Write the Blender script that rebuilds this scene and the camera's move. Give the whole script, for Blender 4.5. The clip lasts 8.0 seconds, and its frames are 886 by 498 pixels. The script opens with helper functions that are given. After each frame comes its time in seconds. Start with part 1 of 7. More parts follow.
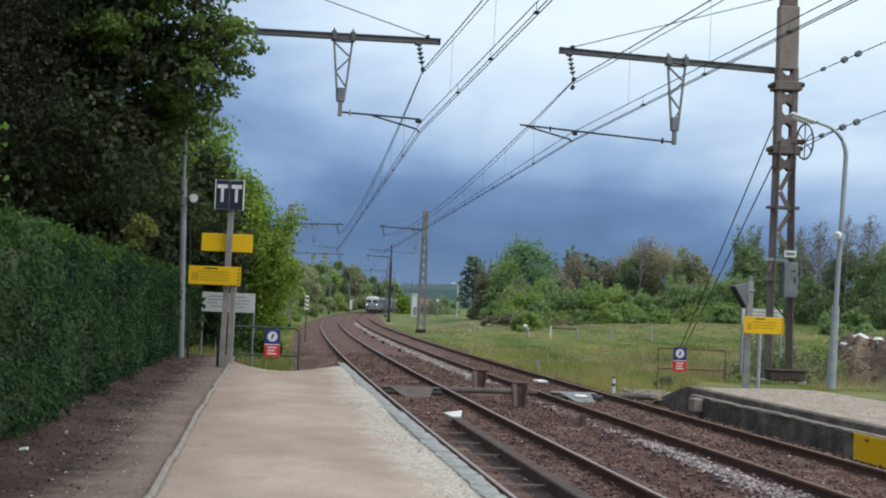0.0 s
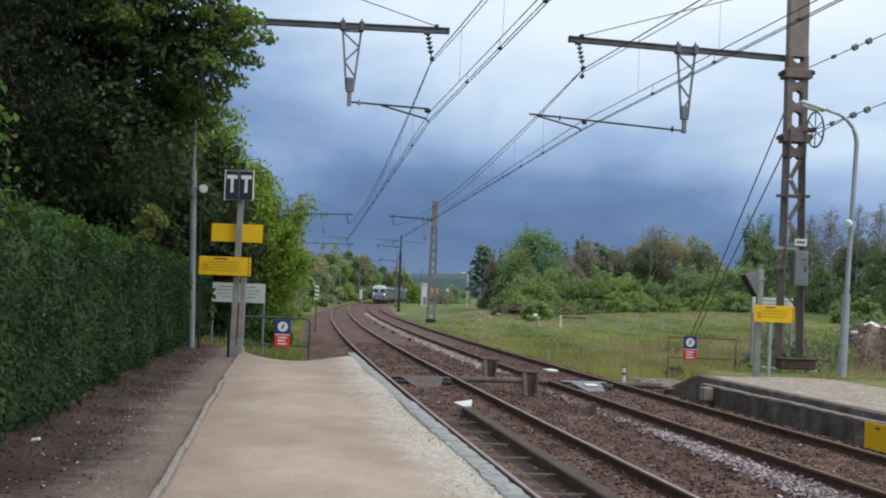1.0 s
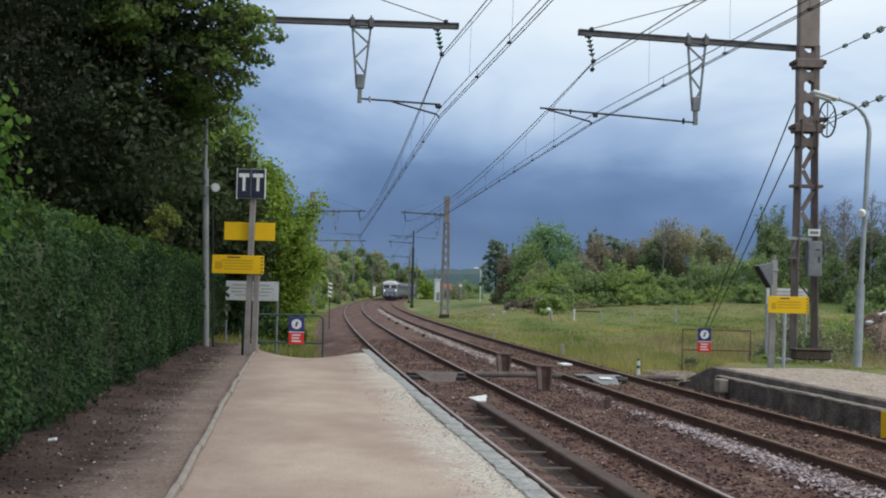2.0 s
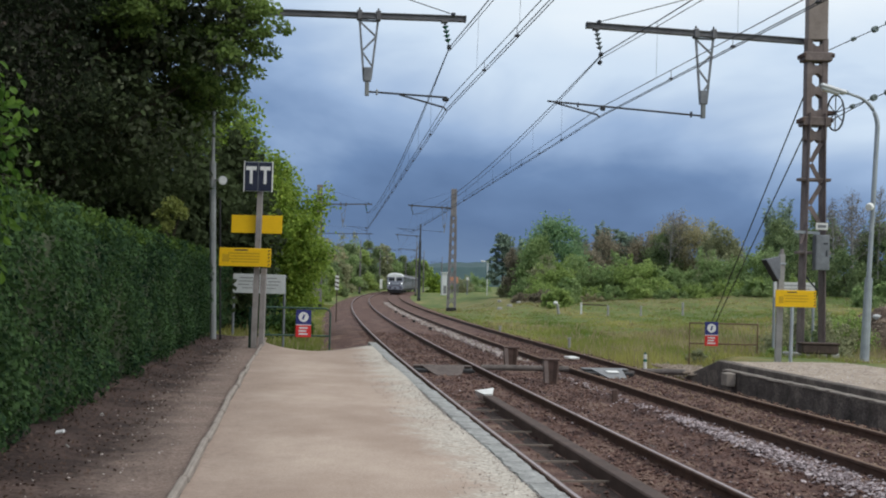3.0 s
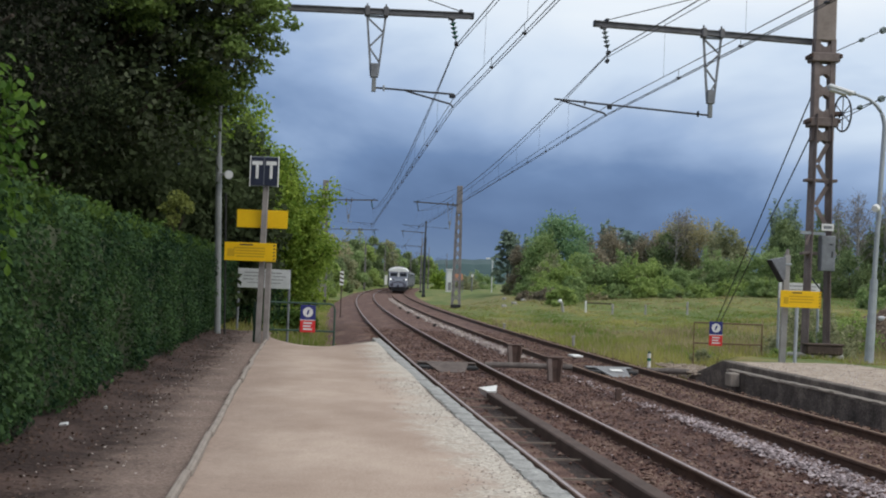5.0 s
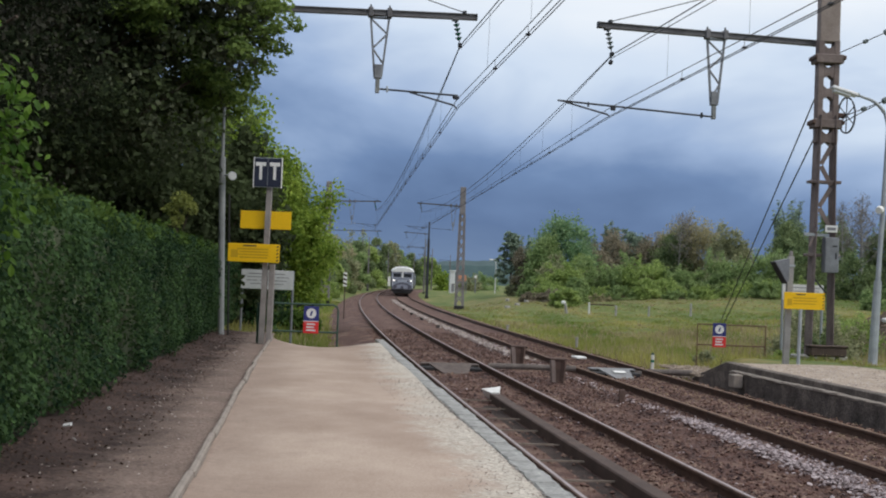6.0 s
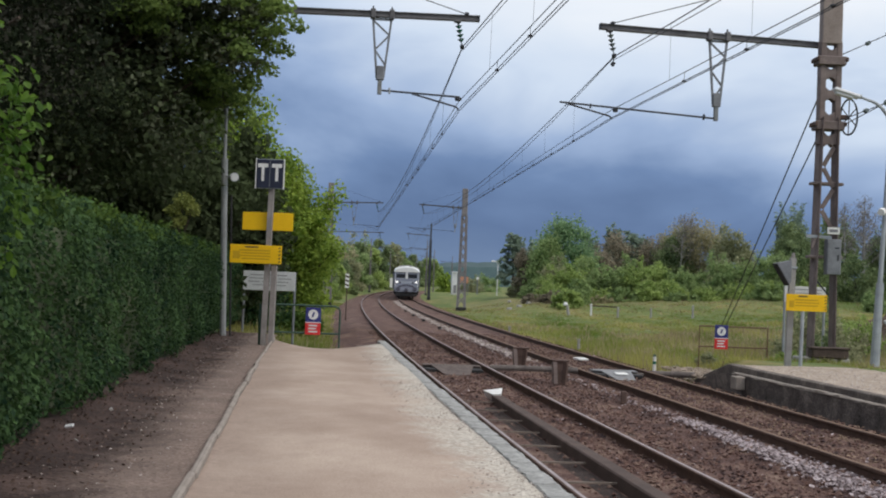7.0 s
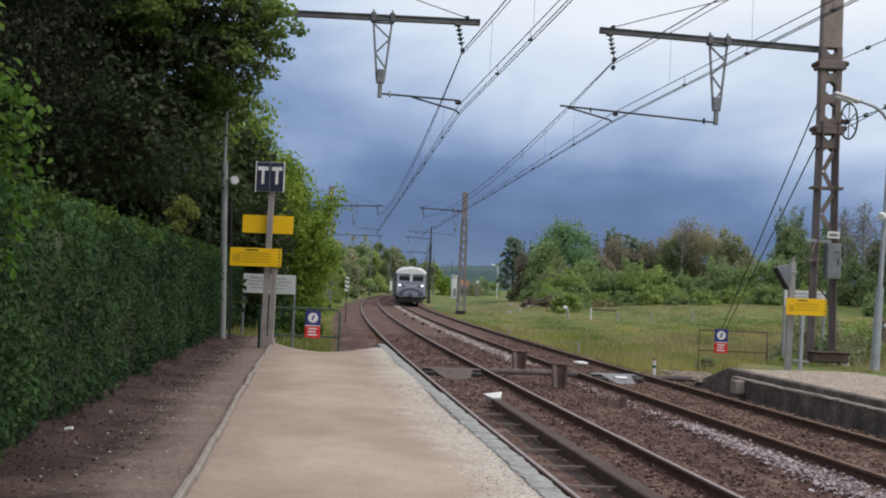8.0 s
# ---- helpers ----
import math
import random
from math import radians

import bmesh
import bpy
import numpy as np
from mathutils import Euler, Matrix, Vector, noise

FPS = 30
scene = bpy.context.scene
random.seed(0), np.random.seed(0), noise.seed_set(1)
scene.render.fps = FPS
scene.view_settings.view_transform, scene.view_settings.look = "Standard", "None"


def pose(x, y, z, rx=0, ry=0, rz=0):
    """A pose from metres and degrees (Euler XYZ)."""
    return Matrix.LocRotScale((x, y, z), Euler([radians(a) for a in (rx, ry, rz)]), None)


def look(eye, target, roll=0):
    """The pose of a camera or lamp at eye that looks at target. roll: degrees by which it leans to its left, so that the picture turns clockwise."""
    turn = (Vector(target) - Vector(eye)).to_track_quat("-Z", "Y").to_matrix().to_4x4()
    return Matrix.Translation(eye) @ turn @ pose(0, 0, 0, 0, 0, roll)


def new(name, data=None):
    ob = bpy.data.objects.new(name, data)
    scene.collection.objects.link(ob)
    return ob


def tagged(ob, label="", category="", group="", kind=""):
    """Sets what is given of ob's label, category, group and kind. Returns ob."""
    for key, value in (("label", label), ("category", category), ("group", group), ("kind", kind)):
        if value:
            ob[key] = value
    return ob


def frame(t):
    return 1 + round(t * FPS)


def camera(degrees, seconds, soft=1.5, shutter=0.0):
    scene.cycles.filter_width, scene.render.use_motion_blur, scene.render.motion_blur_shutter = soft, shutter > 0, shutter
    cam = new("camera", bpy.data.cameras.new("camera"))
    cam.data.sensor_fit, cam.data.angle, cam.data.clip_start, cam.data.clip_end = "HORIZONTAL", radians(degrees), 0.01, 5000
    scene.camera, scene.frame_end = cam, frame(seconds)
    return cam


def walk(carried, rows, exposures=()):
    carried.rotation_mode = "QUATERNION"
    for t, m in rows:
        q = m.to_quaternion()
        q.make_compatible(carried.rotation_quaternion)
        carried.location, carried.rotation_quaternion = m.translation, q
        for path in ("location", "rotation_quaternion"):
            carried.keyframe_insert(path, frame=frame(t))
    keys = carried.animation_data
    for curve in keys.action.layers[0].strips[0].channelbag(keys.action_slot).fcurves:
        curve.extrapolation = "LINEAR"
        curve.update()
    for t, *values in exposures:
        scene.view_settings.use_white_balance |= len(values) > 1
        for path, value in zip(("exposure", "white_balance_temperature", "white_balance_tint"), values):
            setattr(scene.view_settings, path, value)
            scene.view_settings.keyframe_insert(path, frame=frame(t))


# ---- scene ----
EYE = 1.737  # height of the lens above the rail heads, which lie at z = 0
cam = camera(39.5, 8.0, soft=2.0)
PATH = [
    (0, pose(0, 0, EYE, 92.723, -2.389, -1.925)),
    (0.5, pose(0, 0, EYE, 92.524, -2.336, -1.756)),
    (1, pose(0, 0, EYE, 92.224, -2.205, -1.466)),
    (2.5, pose(0, 0, EYE, 91.856, -1.228, -0.729)),
    (3, pose(0, 0, EYE, 91.668, -1.527, -0.533)),
    (3.5, pose(0, 0, EYE, 91.724, -1.824, -0.355)),
    (4, pose(0, 0, EYE, 91.869, -2.281, -0.435)),
    (4.5, pose(0, 0, EYE, 91.493, -2.196, -0.404)),
    (6, pose(0, 0, EYE, 91.563, -2.220, -0.159)),
    (6.5, pose(0, 0, EYE, 91.535, -2.289, -0.178)),
    (7, pose(0, 0, EYE, 91.628, -2.284, -0.068)),
    (7.5, pose(0, 0, EYE, 91.717, -2.424, -0.118)),
    (8, pose(0, 0, EYE, 91.786, -2.399, -0.075)),
]
EXPOSURE = [(0, 0.08, 6150, 4.0), (1, 0.06, 6200, 5.0), (2.5, 0.0, 6300, 6.0), (4, 0.0, 6350, 7.0), (8, 0.0, 6500, 10.0)]


# ---- light: a storm sky with thinner, brighter cloud overhead and a veiled sun behind the camera ----
def make_world():
    world = bpy.data.worlds.new("storm_sky")
    world.use_nodes = True
    scene.world = world
    nt = world.node_tree
    n, l = nt.nodes, nt.links
    back = n["Background"]
    co = n.new("ShaderNodeTexCoord")
    sep = n.new("ShaderNodeSeparateXYZ")
    l.new(co.outputs["Generated"], sep.inputs[0])
    # cloud deck: stretch the noise flat near the horizon
    mp = n.new("ShaderNodeMapping")
    mp.inputs["Scale"].default_value = (1.0, 1.0, 2.3)
    l.new(co.outputs["Generated"], mp.inputs[0])
    big = n.new("ShaderNodeTexNoise")
    big.inputs["Scale"].default_value = 4.2
    big.inputs["Detail"].default_value = 5
    big.inputs["Roughness"].default_value = 0.5
    big.inputs["Distortion"].default_value = 0.3
    l.new(mp.outputs[0], big.inputs["Vector"])
    off = n.new("ShaderNodeMath")
    off.operation = "MULTIPLY_ADD"
    l.new(big.outputs[0], off.inputs[0])
    off.inputs[1].default_value = 0.27
    off.inputs[2].default_value = -0.125
    add = n.new("ShaderNodeMath")
    add.operation = "ADD"
    # the cloud thins a little towards the east
    lean = n.new("ShaderNodeMath")
    lean.operation = "MULTIPLY"
    l.new(sep.outputs["X"], lean.inputs[0])
    l.new(sep.outputs["Z"], lean.inputs[1])
    east = n.new("ShaderNodeMath")
    east.operation = "MULTIPLY_ADD"
    l.new(lean.outputs[0], east.inputs[0])
    east.inputs[1].default_value = 0.75
    l.new(sep.outputs["Z"], east.inputs[2])
    l.new(east.outputs[0], add.inputs[0])
    l.new(off.outputs[0], add.inputs[1])
    ramp = n.new("ShaderNodeValToRGB")
    el = ramp.color_ramp.elements
    stops = SKY_STOPS
    el[0].position, el[0].color = stops[0][0], (*stops[0][1], 1)
    el[1].position, el[1].color = stops[-1][0], (*stops[-1][1], 1)
    for p, c in stops[1:-1]:
        e = el.new(p)
        e.color = (*c, 1)
    l.new(add.outputs[0], ramp.inputs[0])
    sky = n.new("ShaderNodeTexSky")
    sky.sky_type = "NISHITA"
    sky.sun_disc = False
    sky.sun_elevation = radians(SUN_EL)
    sky.sun_rotation = radians(SUN_AZ)
    dim = n.new("ShaderNodeMix")
    dim.data_type = "RGBA"
    dim.blend_type = "MULTIPLY"
    dim.inputs[0].default_value = 1
    l.new(sky.outputs[0], dim.inputs[6])
    dim.inputs[7].default_value = (0.08, 0.08, 0.08, 1)
    mix = n.new("ShaderNodeMix")
    mix.data_type = "RGBA"
    mix.inputs[0].default_value = 0.94
    l.new(dim.outputs[2], mix.inputs[6])
    l.new(ramp.outputs[0], mix.inputs[7])
    l.new(mix.outputs[2], back.inputs[0])
    back.inputs[1].default_value = 1.0


SUN_EL, SUN_AZ = 46.0, 122.0
SKY_STOPS = [
    (0.0, (0.155, 0.235, 0.395)),
    (0.055, (0.11, 0.18, 0.345)),
    (0.10, (0.16, 0.25, 0.45)),
    (0.155, (0.35, 0.465, 0.69)),
    (0.215, (0.67, 0.77, 0.92)),
    (0.30, (0.88, 0.93, 1.0)),
    (0.45, (1.02, 1.06, 1.12)),
    (1.0, (1.28, 1.31, 1.36)),
]
make_world()
sun = new("sun", bpy.data.lights.new("sun", "SUN"))
sun.data.energy, sun.data.angle, sun.data.color = 1.12, radians(18), (1.0, 0.93, 0.83)
sun_way = Vector((math.sin(radians(SUN_AZ)) * math.cos(radians(SUN_EL)), math.cos(radians(SUN_AZ)) * math.cos(radians(SUN_EL)), math.sin(radians(SUN_EL))))
sun.matrix_world = look(sun_way * 100, (0, 0, 0))


# ---- materials ----
def mat(name, a, b, scale=4.0, fine=45.0, rough=0.85, bump=0.25, metal=0.0, spec=0.3, c=None, depth=0.01, island=0.0, stretch=1.0, lo=0.36, hi=0.82):
    m = bpy.data.materials.new(name)
    m.use_nodes = True
    n, l = m.node_tree.nodes, m.node_tree.links
    p = n["Principled BSDF"]
    p.inputs["Roughness"].default_value = rough
    p.inputs["Metallic"].default_value = metal
    p.inputs["Specular IOR Level"].default_value = spec
    co = n.new("ShaderNodeTexCoord")
    n1 = n.new("ShaderNodeTexNoise")
    n1.inputs["Scale"].default_value = scale
    n1.inputs["Detail"].default_value = 6
    n1.inputs["Roughness"].default_value = 0.6
    mp = n.new("ShaderNodeMapping")
    mp.inputs["Scale"].default_value = (1, stretch, 1)
    l.new(co.outputs["Object"], mp.inputs["Vector"])
    l.new(mp.outputs[0], n1.inputs["Vector"])
    n2 = n.new("ShaderNodeTexNoise")
    n2.inputs["Scale"].default_value = fine
    n2.inputs["Detail"].default_value = 4
    l.new(co.outputs["Object"], n2.inputs["Vector"])
    ad = n.new("ShaderNodeMath")
    ad.operation = "MULTIPLY_ADD"
    l.new(n2.outputs[0], ad.inputs[0])
    ad.inputs[1].default_value = 0.45
    mu = n.new("ShaderNodeMath")
    mu.operation = "MULTIPLY"
    l.new(n1.outputs[0], mu.inputs[0])
    mu.inputs[1].default_value = 0.75
    l.new(mu.outputs[0], ad.inputs[2])
    last = ad.outputs[0]
    if island:
        geo = n.new("ShaderNodeNewGeometry")
        ia = n.new("ShaderNodeMath")
        ia.operation = "MULTIPLY_ADD"
        l.new(geo.outputs["Random Per Island"], ia.inputs[0])
        ia.inputs[1].default_value = island
        l.new(last, ia.inputs[2])
        ib = n.new("ShaderNodeMath")
        ib.operation = "SUBTRACT"
        l.new(ia.outputs[0], ib.inputs[0])
        ib.inputs[1].default_value = island / 2
        last = ib.outputs[0]
    ramp = n.new("ShaderNodeValToRGB")
    el = ramp.color_ramp.elements
    el[0].position, el[0].color = lo, (*a, 1)
    el[1].position, el[1].color = hi, (*b, 1)
    if c:
        e = el.new(0.6)
        e.color = (*c, 1)
    l.new(last, ramp.inputs[0])
    l.new(ramp.outputs[0], p.inputs["Base Color"])
    if bump:
        bp = n.new("ShaderNodeBump")
        bp.inputs["Strength"].default_value = bump
        bp.inputs["Distance"].default_value = depth
        l.new(n2.outputs[0], bp.inputs["Height"])
        l.new(bp.outputs[0], p.inputs["Normal"])
    return m


def leaf_mat(name, a, b, glow=0.35, rough=0.55, patch=0.5, each=0.7, wide=1.1, stretch=1.0, spec=0.2):
    """Leaves: each its own shade, with light passing through the blade."""
    m = bpy.data.materials.new(name)
    m.use_nodes = True
    n, l = m.node_tree.nodes, m.node_tree.links
    p = n["Principled BSDF"]
    p.inputs["Roughness"].default_value = rough
    p.inputs["Specular IOR Level"].default_value = spec
    geo = n.new("ShaderNodeNewGeometry")
    co = n.new("ShaderNodeTexCoord")
    nz = n.new("ShaderNodeTexNoise")
    nz.inputs["Scale"].default_value = patch
    nz.inputs["Detail"].default_value = 3
    mp = n.new("ShaderNodeMapping")
    mp.inputs["Scale"].default_value = (1, stretch, 1)
    l.new(co.outputs["Object"], mp.inputs["Vector"])
    l.new(mp.outputs[0], nz.inputs["Vector"])
    ma = n.new("ShaderNodeMath")
    ma.operation = "MULTIPLY_ADD"
    l.new(nz.outputs[0], ma.inputs[0])
    ma.inputs[1].default_value = wide
    sc = n.new("ShaderNodeMath")
    sc.operation = "MULTIPLY_ADD"
    l.new(geo.outputs["Random Per Island"], sc.inputs[0])
    sc.inputs[1].default_value = each
    sc.inputs[2].default_value = 0.5 - wide / 2 - each / 2
    l.new(sc.outputs[0], ma.inputs[2])
    ramp = n.new("ShaderNodeValToRGB")
    el = ramp.color_ramp.elements
    el[0].position, el[0].color = 0.1, (*a, 1)
    el[1].position, el[1].color = 0.95, (*b, 1)
    l.new(ma.outputs[0], ramp.inputs[0])
    l.new(ramp.outputs[0], p.inputs["Base Color"])
    tr = n.new("ShaderNodeBsdfTranslucent")
    l.new(ramp.outputs[0], tr.inputs[0])
    mx = n.new("ShaderNodeMixShader")
    mx.inputs[0].default_value = glow
    l.new(p.outputs[0], mx.inputs[1])
    l.new(tr.outputs[0], mx.inputs[2])
    l.new(mx.outputs[0], n["Material Output"].inputs[0])
    return m


def lamp_mat(name, color, strength):
    m = bpy.data.materials.new(name)
    m.use_nodes = True
    p = m.node_tree.nodes["Principled BSDF"]
    p.inputs["Base Color"].default_value = (*color, 1)
    p.inputs["Emission Color"].default_value = (*color, 1)
    p.inputs["Emission Strength"].default_value = strength
    return m


def glass_mat(name, color, rough=0.08):
    m = bpy.data.materials.new(name)
    m.use_nodes = True
    p = m.node_tree.nodes["Principled BSDF"]
    p.inputs["Base Color"].default_value = (*color, 1)
    p.inputs["Roughness"].default_value = rough
    p.inputs["Specular IOR Level"].default_value = 0.6
    return m


SAND = mat("compacted_sand", (0.258, 0.187, 0.148), (0.48, 0.388, 0.322), 0.9, 60, 0.95, 0.45, c=(0.358, 0.274, 0.222), stretch=0.8)
GRAVEL = mat("pale_gravel", (0.215, 0.168, 0.130), (0.50, 0.425, 0.355), 3, 60, 0.95, 0.6, c=(0.345, 0.28, 0.225), depth=0.02)
DIRT = mat("dark_dirt", (0.014, 0.008, 0.007), (0.120, 0.078, 0.066), 1.6, 26, 0.95, 0.7, c=(0.043, 0.026, 0.022), depth=0.04)
def add_edge(m, dark, pale, grain, lo=0.22, hi=0.62, side="edge"):
    """Mixes a second, looser surface in along one edge of a strip."""
    n, l = m.node_tree.nodes, m.node_tree.links
    p = n["Principled BSDF"]
    old = p.inputs["Base Color"].links[0].from_socket
    at = n.new("ShaderNodeAttribute")
    at.attribute_name = side
    co = n.new("ShaderNodeTexCoord")
    nz = n.new("ShaderNodeTexNoise")
    nz.inputs["Scale"].default_value = 1.6
    nz.inputs["Detail"].default_value = 8
    nz.inputs["Roughness"].default_value = 0.75
    l.new(co.outputs["Object"], nz.inputs["Vector"])
    ad = n.new("ShaderNodeMath")
    ad.operation = "MULTIPLY_ADD"
    l.new(nz.outputs[0], ad.inputs[0])
    ad.inputs[1].default_value = 1.5
    l.new(at.outputs["Fac"], ad.inputs[2])
    rp = n.new("ShaderNodeValToRGB")
    fit = n.new("ShaderNodeMapRange")
    fit.inputs["From Min"].default_value, fit.inputs["From Max"].default_value = lo, hi
    l.new(ad.outputs[0], fit.inputs[0])
    l.new(fit.outputs[0], rp.inputs[0])
    vo = n.new("ShaderNodeTexVoronoi")
    vo.inputs["Scale"].default_value = grain
    l.new(co.outputs["Object"], vo.inputs["Vector"])
    gr = n.new("ShaderNodeValToRGB")
    gr.color_ramp.elements[0].color = (*dark, 1)
    gr.color_ramp.elements[1].color = (*pale, 1)
    l.new(vo.outputs["Color"], gr.inputs[0])
    mx = n.new("ShaderNodeMix")
    mx.data_type = "RGBA"
    l.new(rp.outputs[0], mx.inputs[0])
    l.new(old, mx.inputs[6])
    l.new(gr.outputs[0], mx.inputs[7])
    l.new(mx.outputs[2], p.inputs["Base Color"])


add_edge(SAND, (0.27, 0.235, 0.20), (0.62, 0.57, 0.50), 42)
add_edge(DIRT, (0.145, 0.102, 0.086), (0.32, 0.245, 0.208), 60, 0.0, 0.85)
add_edge(SAND, (0.19, 0.138, 0.112), (0.285, 0.215, 0.178), 30, 0.55, 1.5, "kerb_side")
COPING = mat("grey_coping_stone", (0.155, 0.157, 0.152), (0.42, 0.415, 0.40), 5, 22, 0.85, 1.0, depth=0.03)
KERB = mat("kerb_stone", (0.16, 0.135, 0.115), (0.34, 0.295, 0.26), 3, 50, 0.9, 0.4)
BALLAST = mat("brown_ballast", (0.048, 0.028, 0.026), (0.228, 0.156, 0.122), 1.7, 30, 0.95, 1.0, c=(0.115, 0.062, 0.051), depth=0.05, lo=0.45, hi=0.78)
STONE = mat("ballast_stone", (0.050, 0.033, 0.034), (0.25, 0.176, 0.142), 1.7, 30, 0.9, 0.3, c=(0.130, 0.070, 0.056), island=0.30, lo=0.43, hi=0.80)
PALE_STONE = mat("new_pale_ballast", (0.17, 0.135, 0.14), (0.50, 0.43, 0.44), 4, 30, 0.9, 0.3, island=0.6)
FINES = mat("sandy_tan_stone", (0.13, 0.085, 0.058), (0.34, 0.245, 0.175), 2, 30, 0.9, 0.3, island=0.5)
PALE_GRIT = mat("pale_grit", (0.24, 0.19, 0.17), (0.56, 0.50, 0.46), 4, 30, 0.9, 0.2, island=0.6)
RAIL_SIDE = mat("rusty_rail", (0.045, 0.026, 0.02), (0.13, 0.075, 0.055), 6, 60, 0.7, 0.3)
RAIL_HEAD = mat("polished_rail_head", (0.25, 0.215, 0.22), (0.40, 0.36, 0.37), 3, 80, 0.85, 0.05, metal=0.1, spec=0.06)
RUST_HEAD = mat("dull_rail_head", (0.15, 0.095, 0.065), (0.28, 0.190, 0.135), 3, 80, 0.9, 0.1, metal=0.05, spec=0.05)
# near-black ballast colour for the shade in the pits beside the beam
PIT_SHADE = mat("shaded_ballast", (0.018, 0.013, 0.012), (0.085, 0.060, 0.052), 2.5, 34, 0.9, 1.0, c=(0.042, 0.028, 0.025), depth=0.05)
APRON = mat("dark_rusted_apron", (0.065, 0.050, 0.046), (0.17, 0.138, 0.126), 4, 40, 0.85, 0.5, spec=0.15)
SLEEPER = mat("oily_wood_sleeper", (0.035, 0.024, 0.02), (0.11, 0.08, 0.065), 5, 60, 0.85, 0.5)
BEAM = mat("weathered_dark_timber", (0.040, 0.026, 0.022), (0.105, 0.070, 0.058), 3, 60, 0.8, 0.4)
BAR = mat("worn_wood_edge", (0.12, 0.095, 0.078), (0.24, 0.195, 0.165), 5, 60, 0.85, 0.3)
RUSTY = mat("rusty_sheet", (0.050, 0.032, 0.028), (0.155, 0.102, 0.084), 5, 60, 0.8, 0.4)
ZINC = mat("dull_zinc_sheet", (0.13, 0.13, 0.135), (0.27, 0.272, 0.28), 4, 40, 0.7, 0.3, spec=0.2)
DUCT = mat("grey_duct", (0.075, 0.064, 0.060), (0.21, 0.18, 0.168), 5, 30, 0.9, 0.7, spec=0.15, depth=0.02)
WHITE = mat("white_paint", (0.60, 0.59, 0.57), (0.82, 0.82, 0.81), 5, 60, 0.6, 0.15)
GALV = mat("galvanised_steel", (0.26, 0.28, 0.30), (0.46, 0.49, 0.52), 4, 60, 0.5, 0.1, metal=0.35)
POLE = mat("pale_grey_pole", (0.17, 0.178, 0.182), (0.32, 0.335, 0.34), 3, 50, 0.7, 0.15, metal=0.1)
STEEL = mat("grey_steel", (0.13, 0.135, 0.15), (0.27, 0.28, 0.30), 4, 50, 0.55, 0.15, metal=0.3)
MAST = mat("weathered_brown_mast", (0.105, 0.080, 0.074), (0.29, 0.235, 0.22), 2.2, 40, 0.75, 0.3, c=(0.185, 0.146, 0.136))
MAST_CAP = mat("rust_stained_mast", (0.19, 0.15, 0.13), (0.34, 0.285, 0.26), 2.5, 40, 0.75, 0.3)
WOOD = mat("weathered_grey_post", (0.15, 0.135, 0.127), (0.36, 0.33, 0.315), 3, 60, 0.85, 0.4)
CONCRETE = mat("grey_concrete", (0.21, 0.20, 0.19), (0.42, 0.41, 0.39), 2.5, 50, 0.9, 0.3)
DARK_WALL = mat("dark_streaked_wall", (0.04, 0.033, 0.031), (0.23, 0.192, 0.17), 2.2, 24, 0.95, 0.6, c=(0.105, 0.088, 0.080), depth=0.03, lo=0.42, hi=0.78)
WALL = mat("stained_platform_wall", (0.055, 0.047, 0.043), (0.25, 0.21, 0.185), 2.4, 24, 0.95, 0.6, c=(0.125, 0.104, 0.092), depth=0.03)
YELLOW = mat("yellow_enamel", (0.72, 0.425, 0.004), (0.88, 0.545, 0.010), 2, 40, 0.45, 0.05)
INK = mat("dark_ink", (0.05, 0.04, 0.025), (0.10, 0.08, 0.05), 5, 40, 0.6, 0.0)
FADED = mat("faded_lettering", (0.50, 0.295, 0.010), (0.60, 0.37, 0.014), 5, 40, 0.6, 0.0)
NAVY = mat("navy_enamel", (0.012, 0.016, 0.035), (0.03, 0.036, 0.065), 3, 40, 0.5, 0.05)
BLUE = mat("blue_enamel", (0.02, 0.022, 0.13), (0.04, 0.045, 0.20), 3, 40, 0.5, 0.05)
RED = mat("red_enamel", (0.52, 0.02, 0.025), (0.68, 0.045, 0.045), 3, 40, 0.5, 0.05)
GREYSIGN = mat("greyed_white_board", (0.50, 0.51, 0.52), (0.74, 0.745, 0.755), 3, 40, 0.6, 0.1)
GREYTEXT = mat("grey_lettering", (0.16, 0.16, 0.175), (0.24, 0.24, 0.255), 3, 40, 0.7, 0.0)
GATE = mat("green_gate_paint", (0.022, 0.055, 0.040), (0.05, 0.095, 0.07), 4, 50, 0.5, 0.1)
RUST_GATE = mat("rusted_gate_tube", (0.075, 0.040, 0.029), (0.17, 0.092, 0.064), 5, 50, 0.75, 0.2)
WIRE = mat("dark_wire", (0.035, 0.037, 0.043), (0.06, 0.062, 0.07), 3, 50, 0.5, 0.0, metal=0.3)
GREEN_GLASS = mat("green_glass_insulator", (0.02, 0.11, 0.075), (0.05, 0.20, 0.14), 5, 50, 0.2, 0.0)
ARM = mat("dark_weathered_steel", (0.085, 0.082, 0.088), (0.20, 0.195, 0.205), 3, 45, 0.65, 0.2, metal=0.2)
FAR_STEEL = mat("dark_far_mast_steel", (0.035, 0.038, 0.046), (0.075, 0.08, 0.09), 3, 40, 0.7, 0.1)
INSUL = mat("grey_glass_insulator", (0.10, 0.13, 0.13), (0.22, 0.26, 0.26), 5, 50, 0.25, 0.0)
PALE_BARK = mat("pale_birch_bark", (0.18, 0.17, 0.158), (0.36, 0.345, 0.33), 4, 30, 0.9, 0.3)
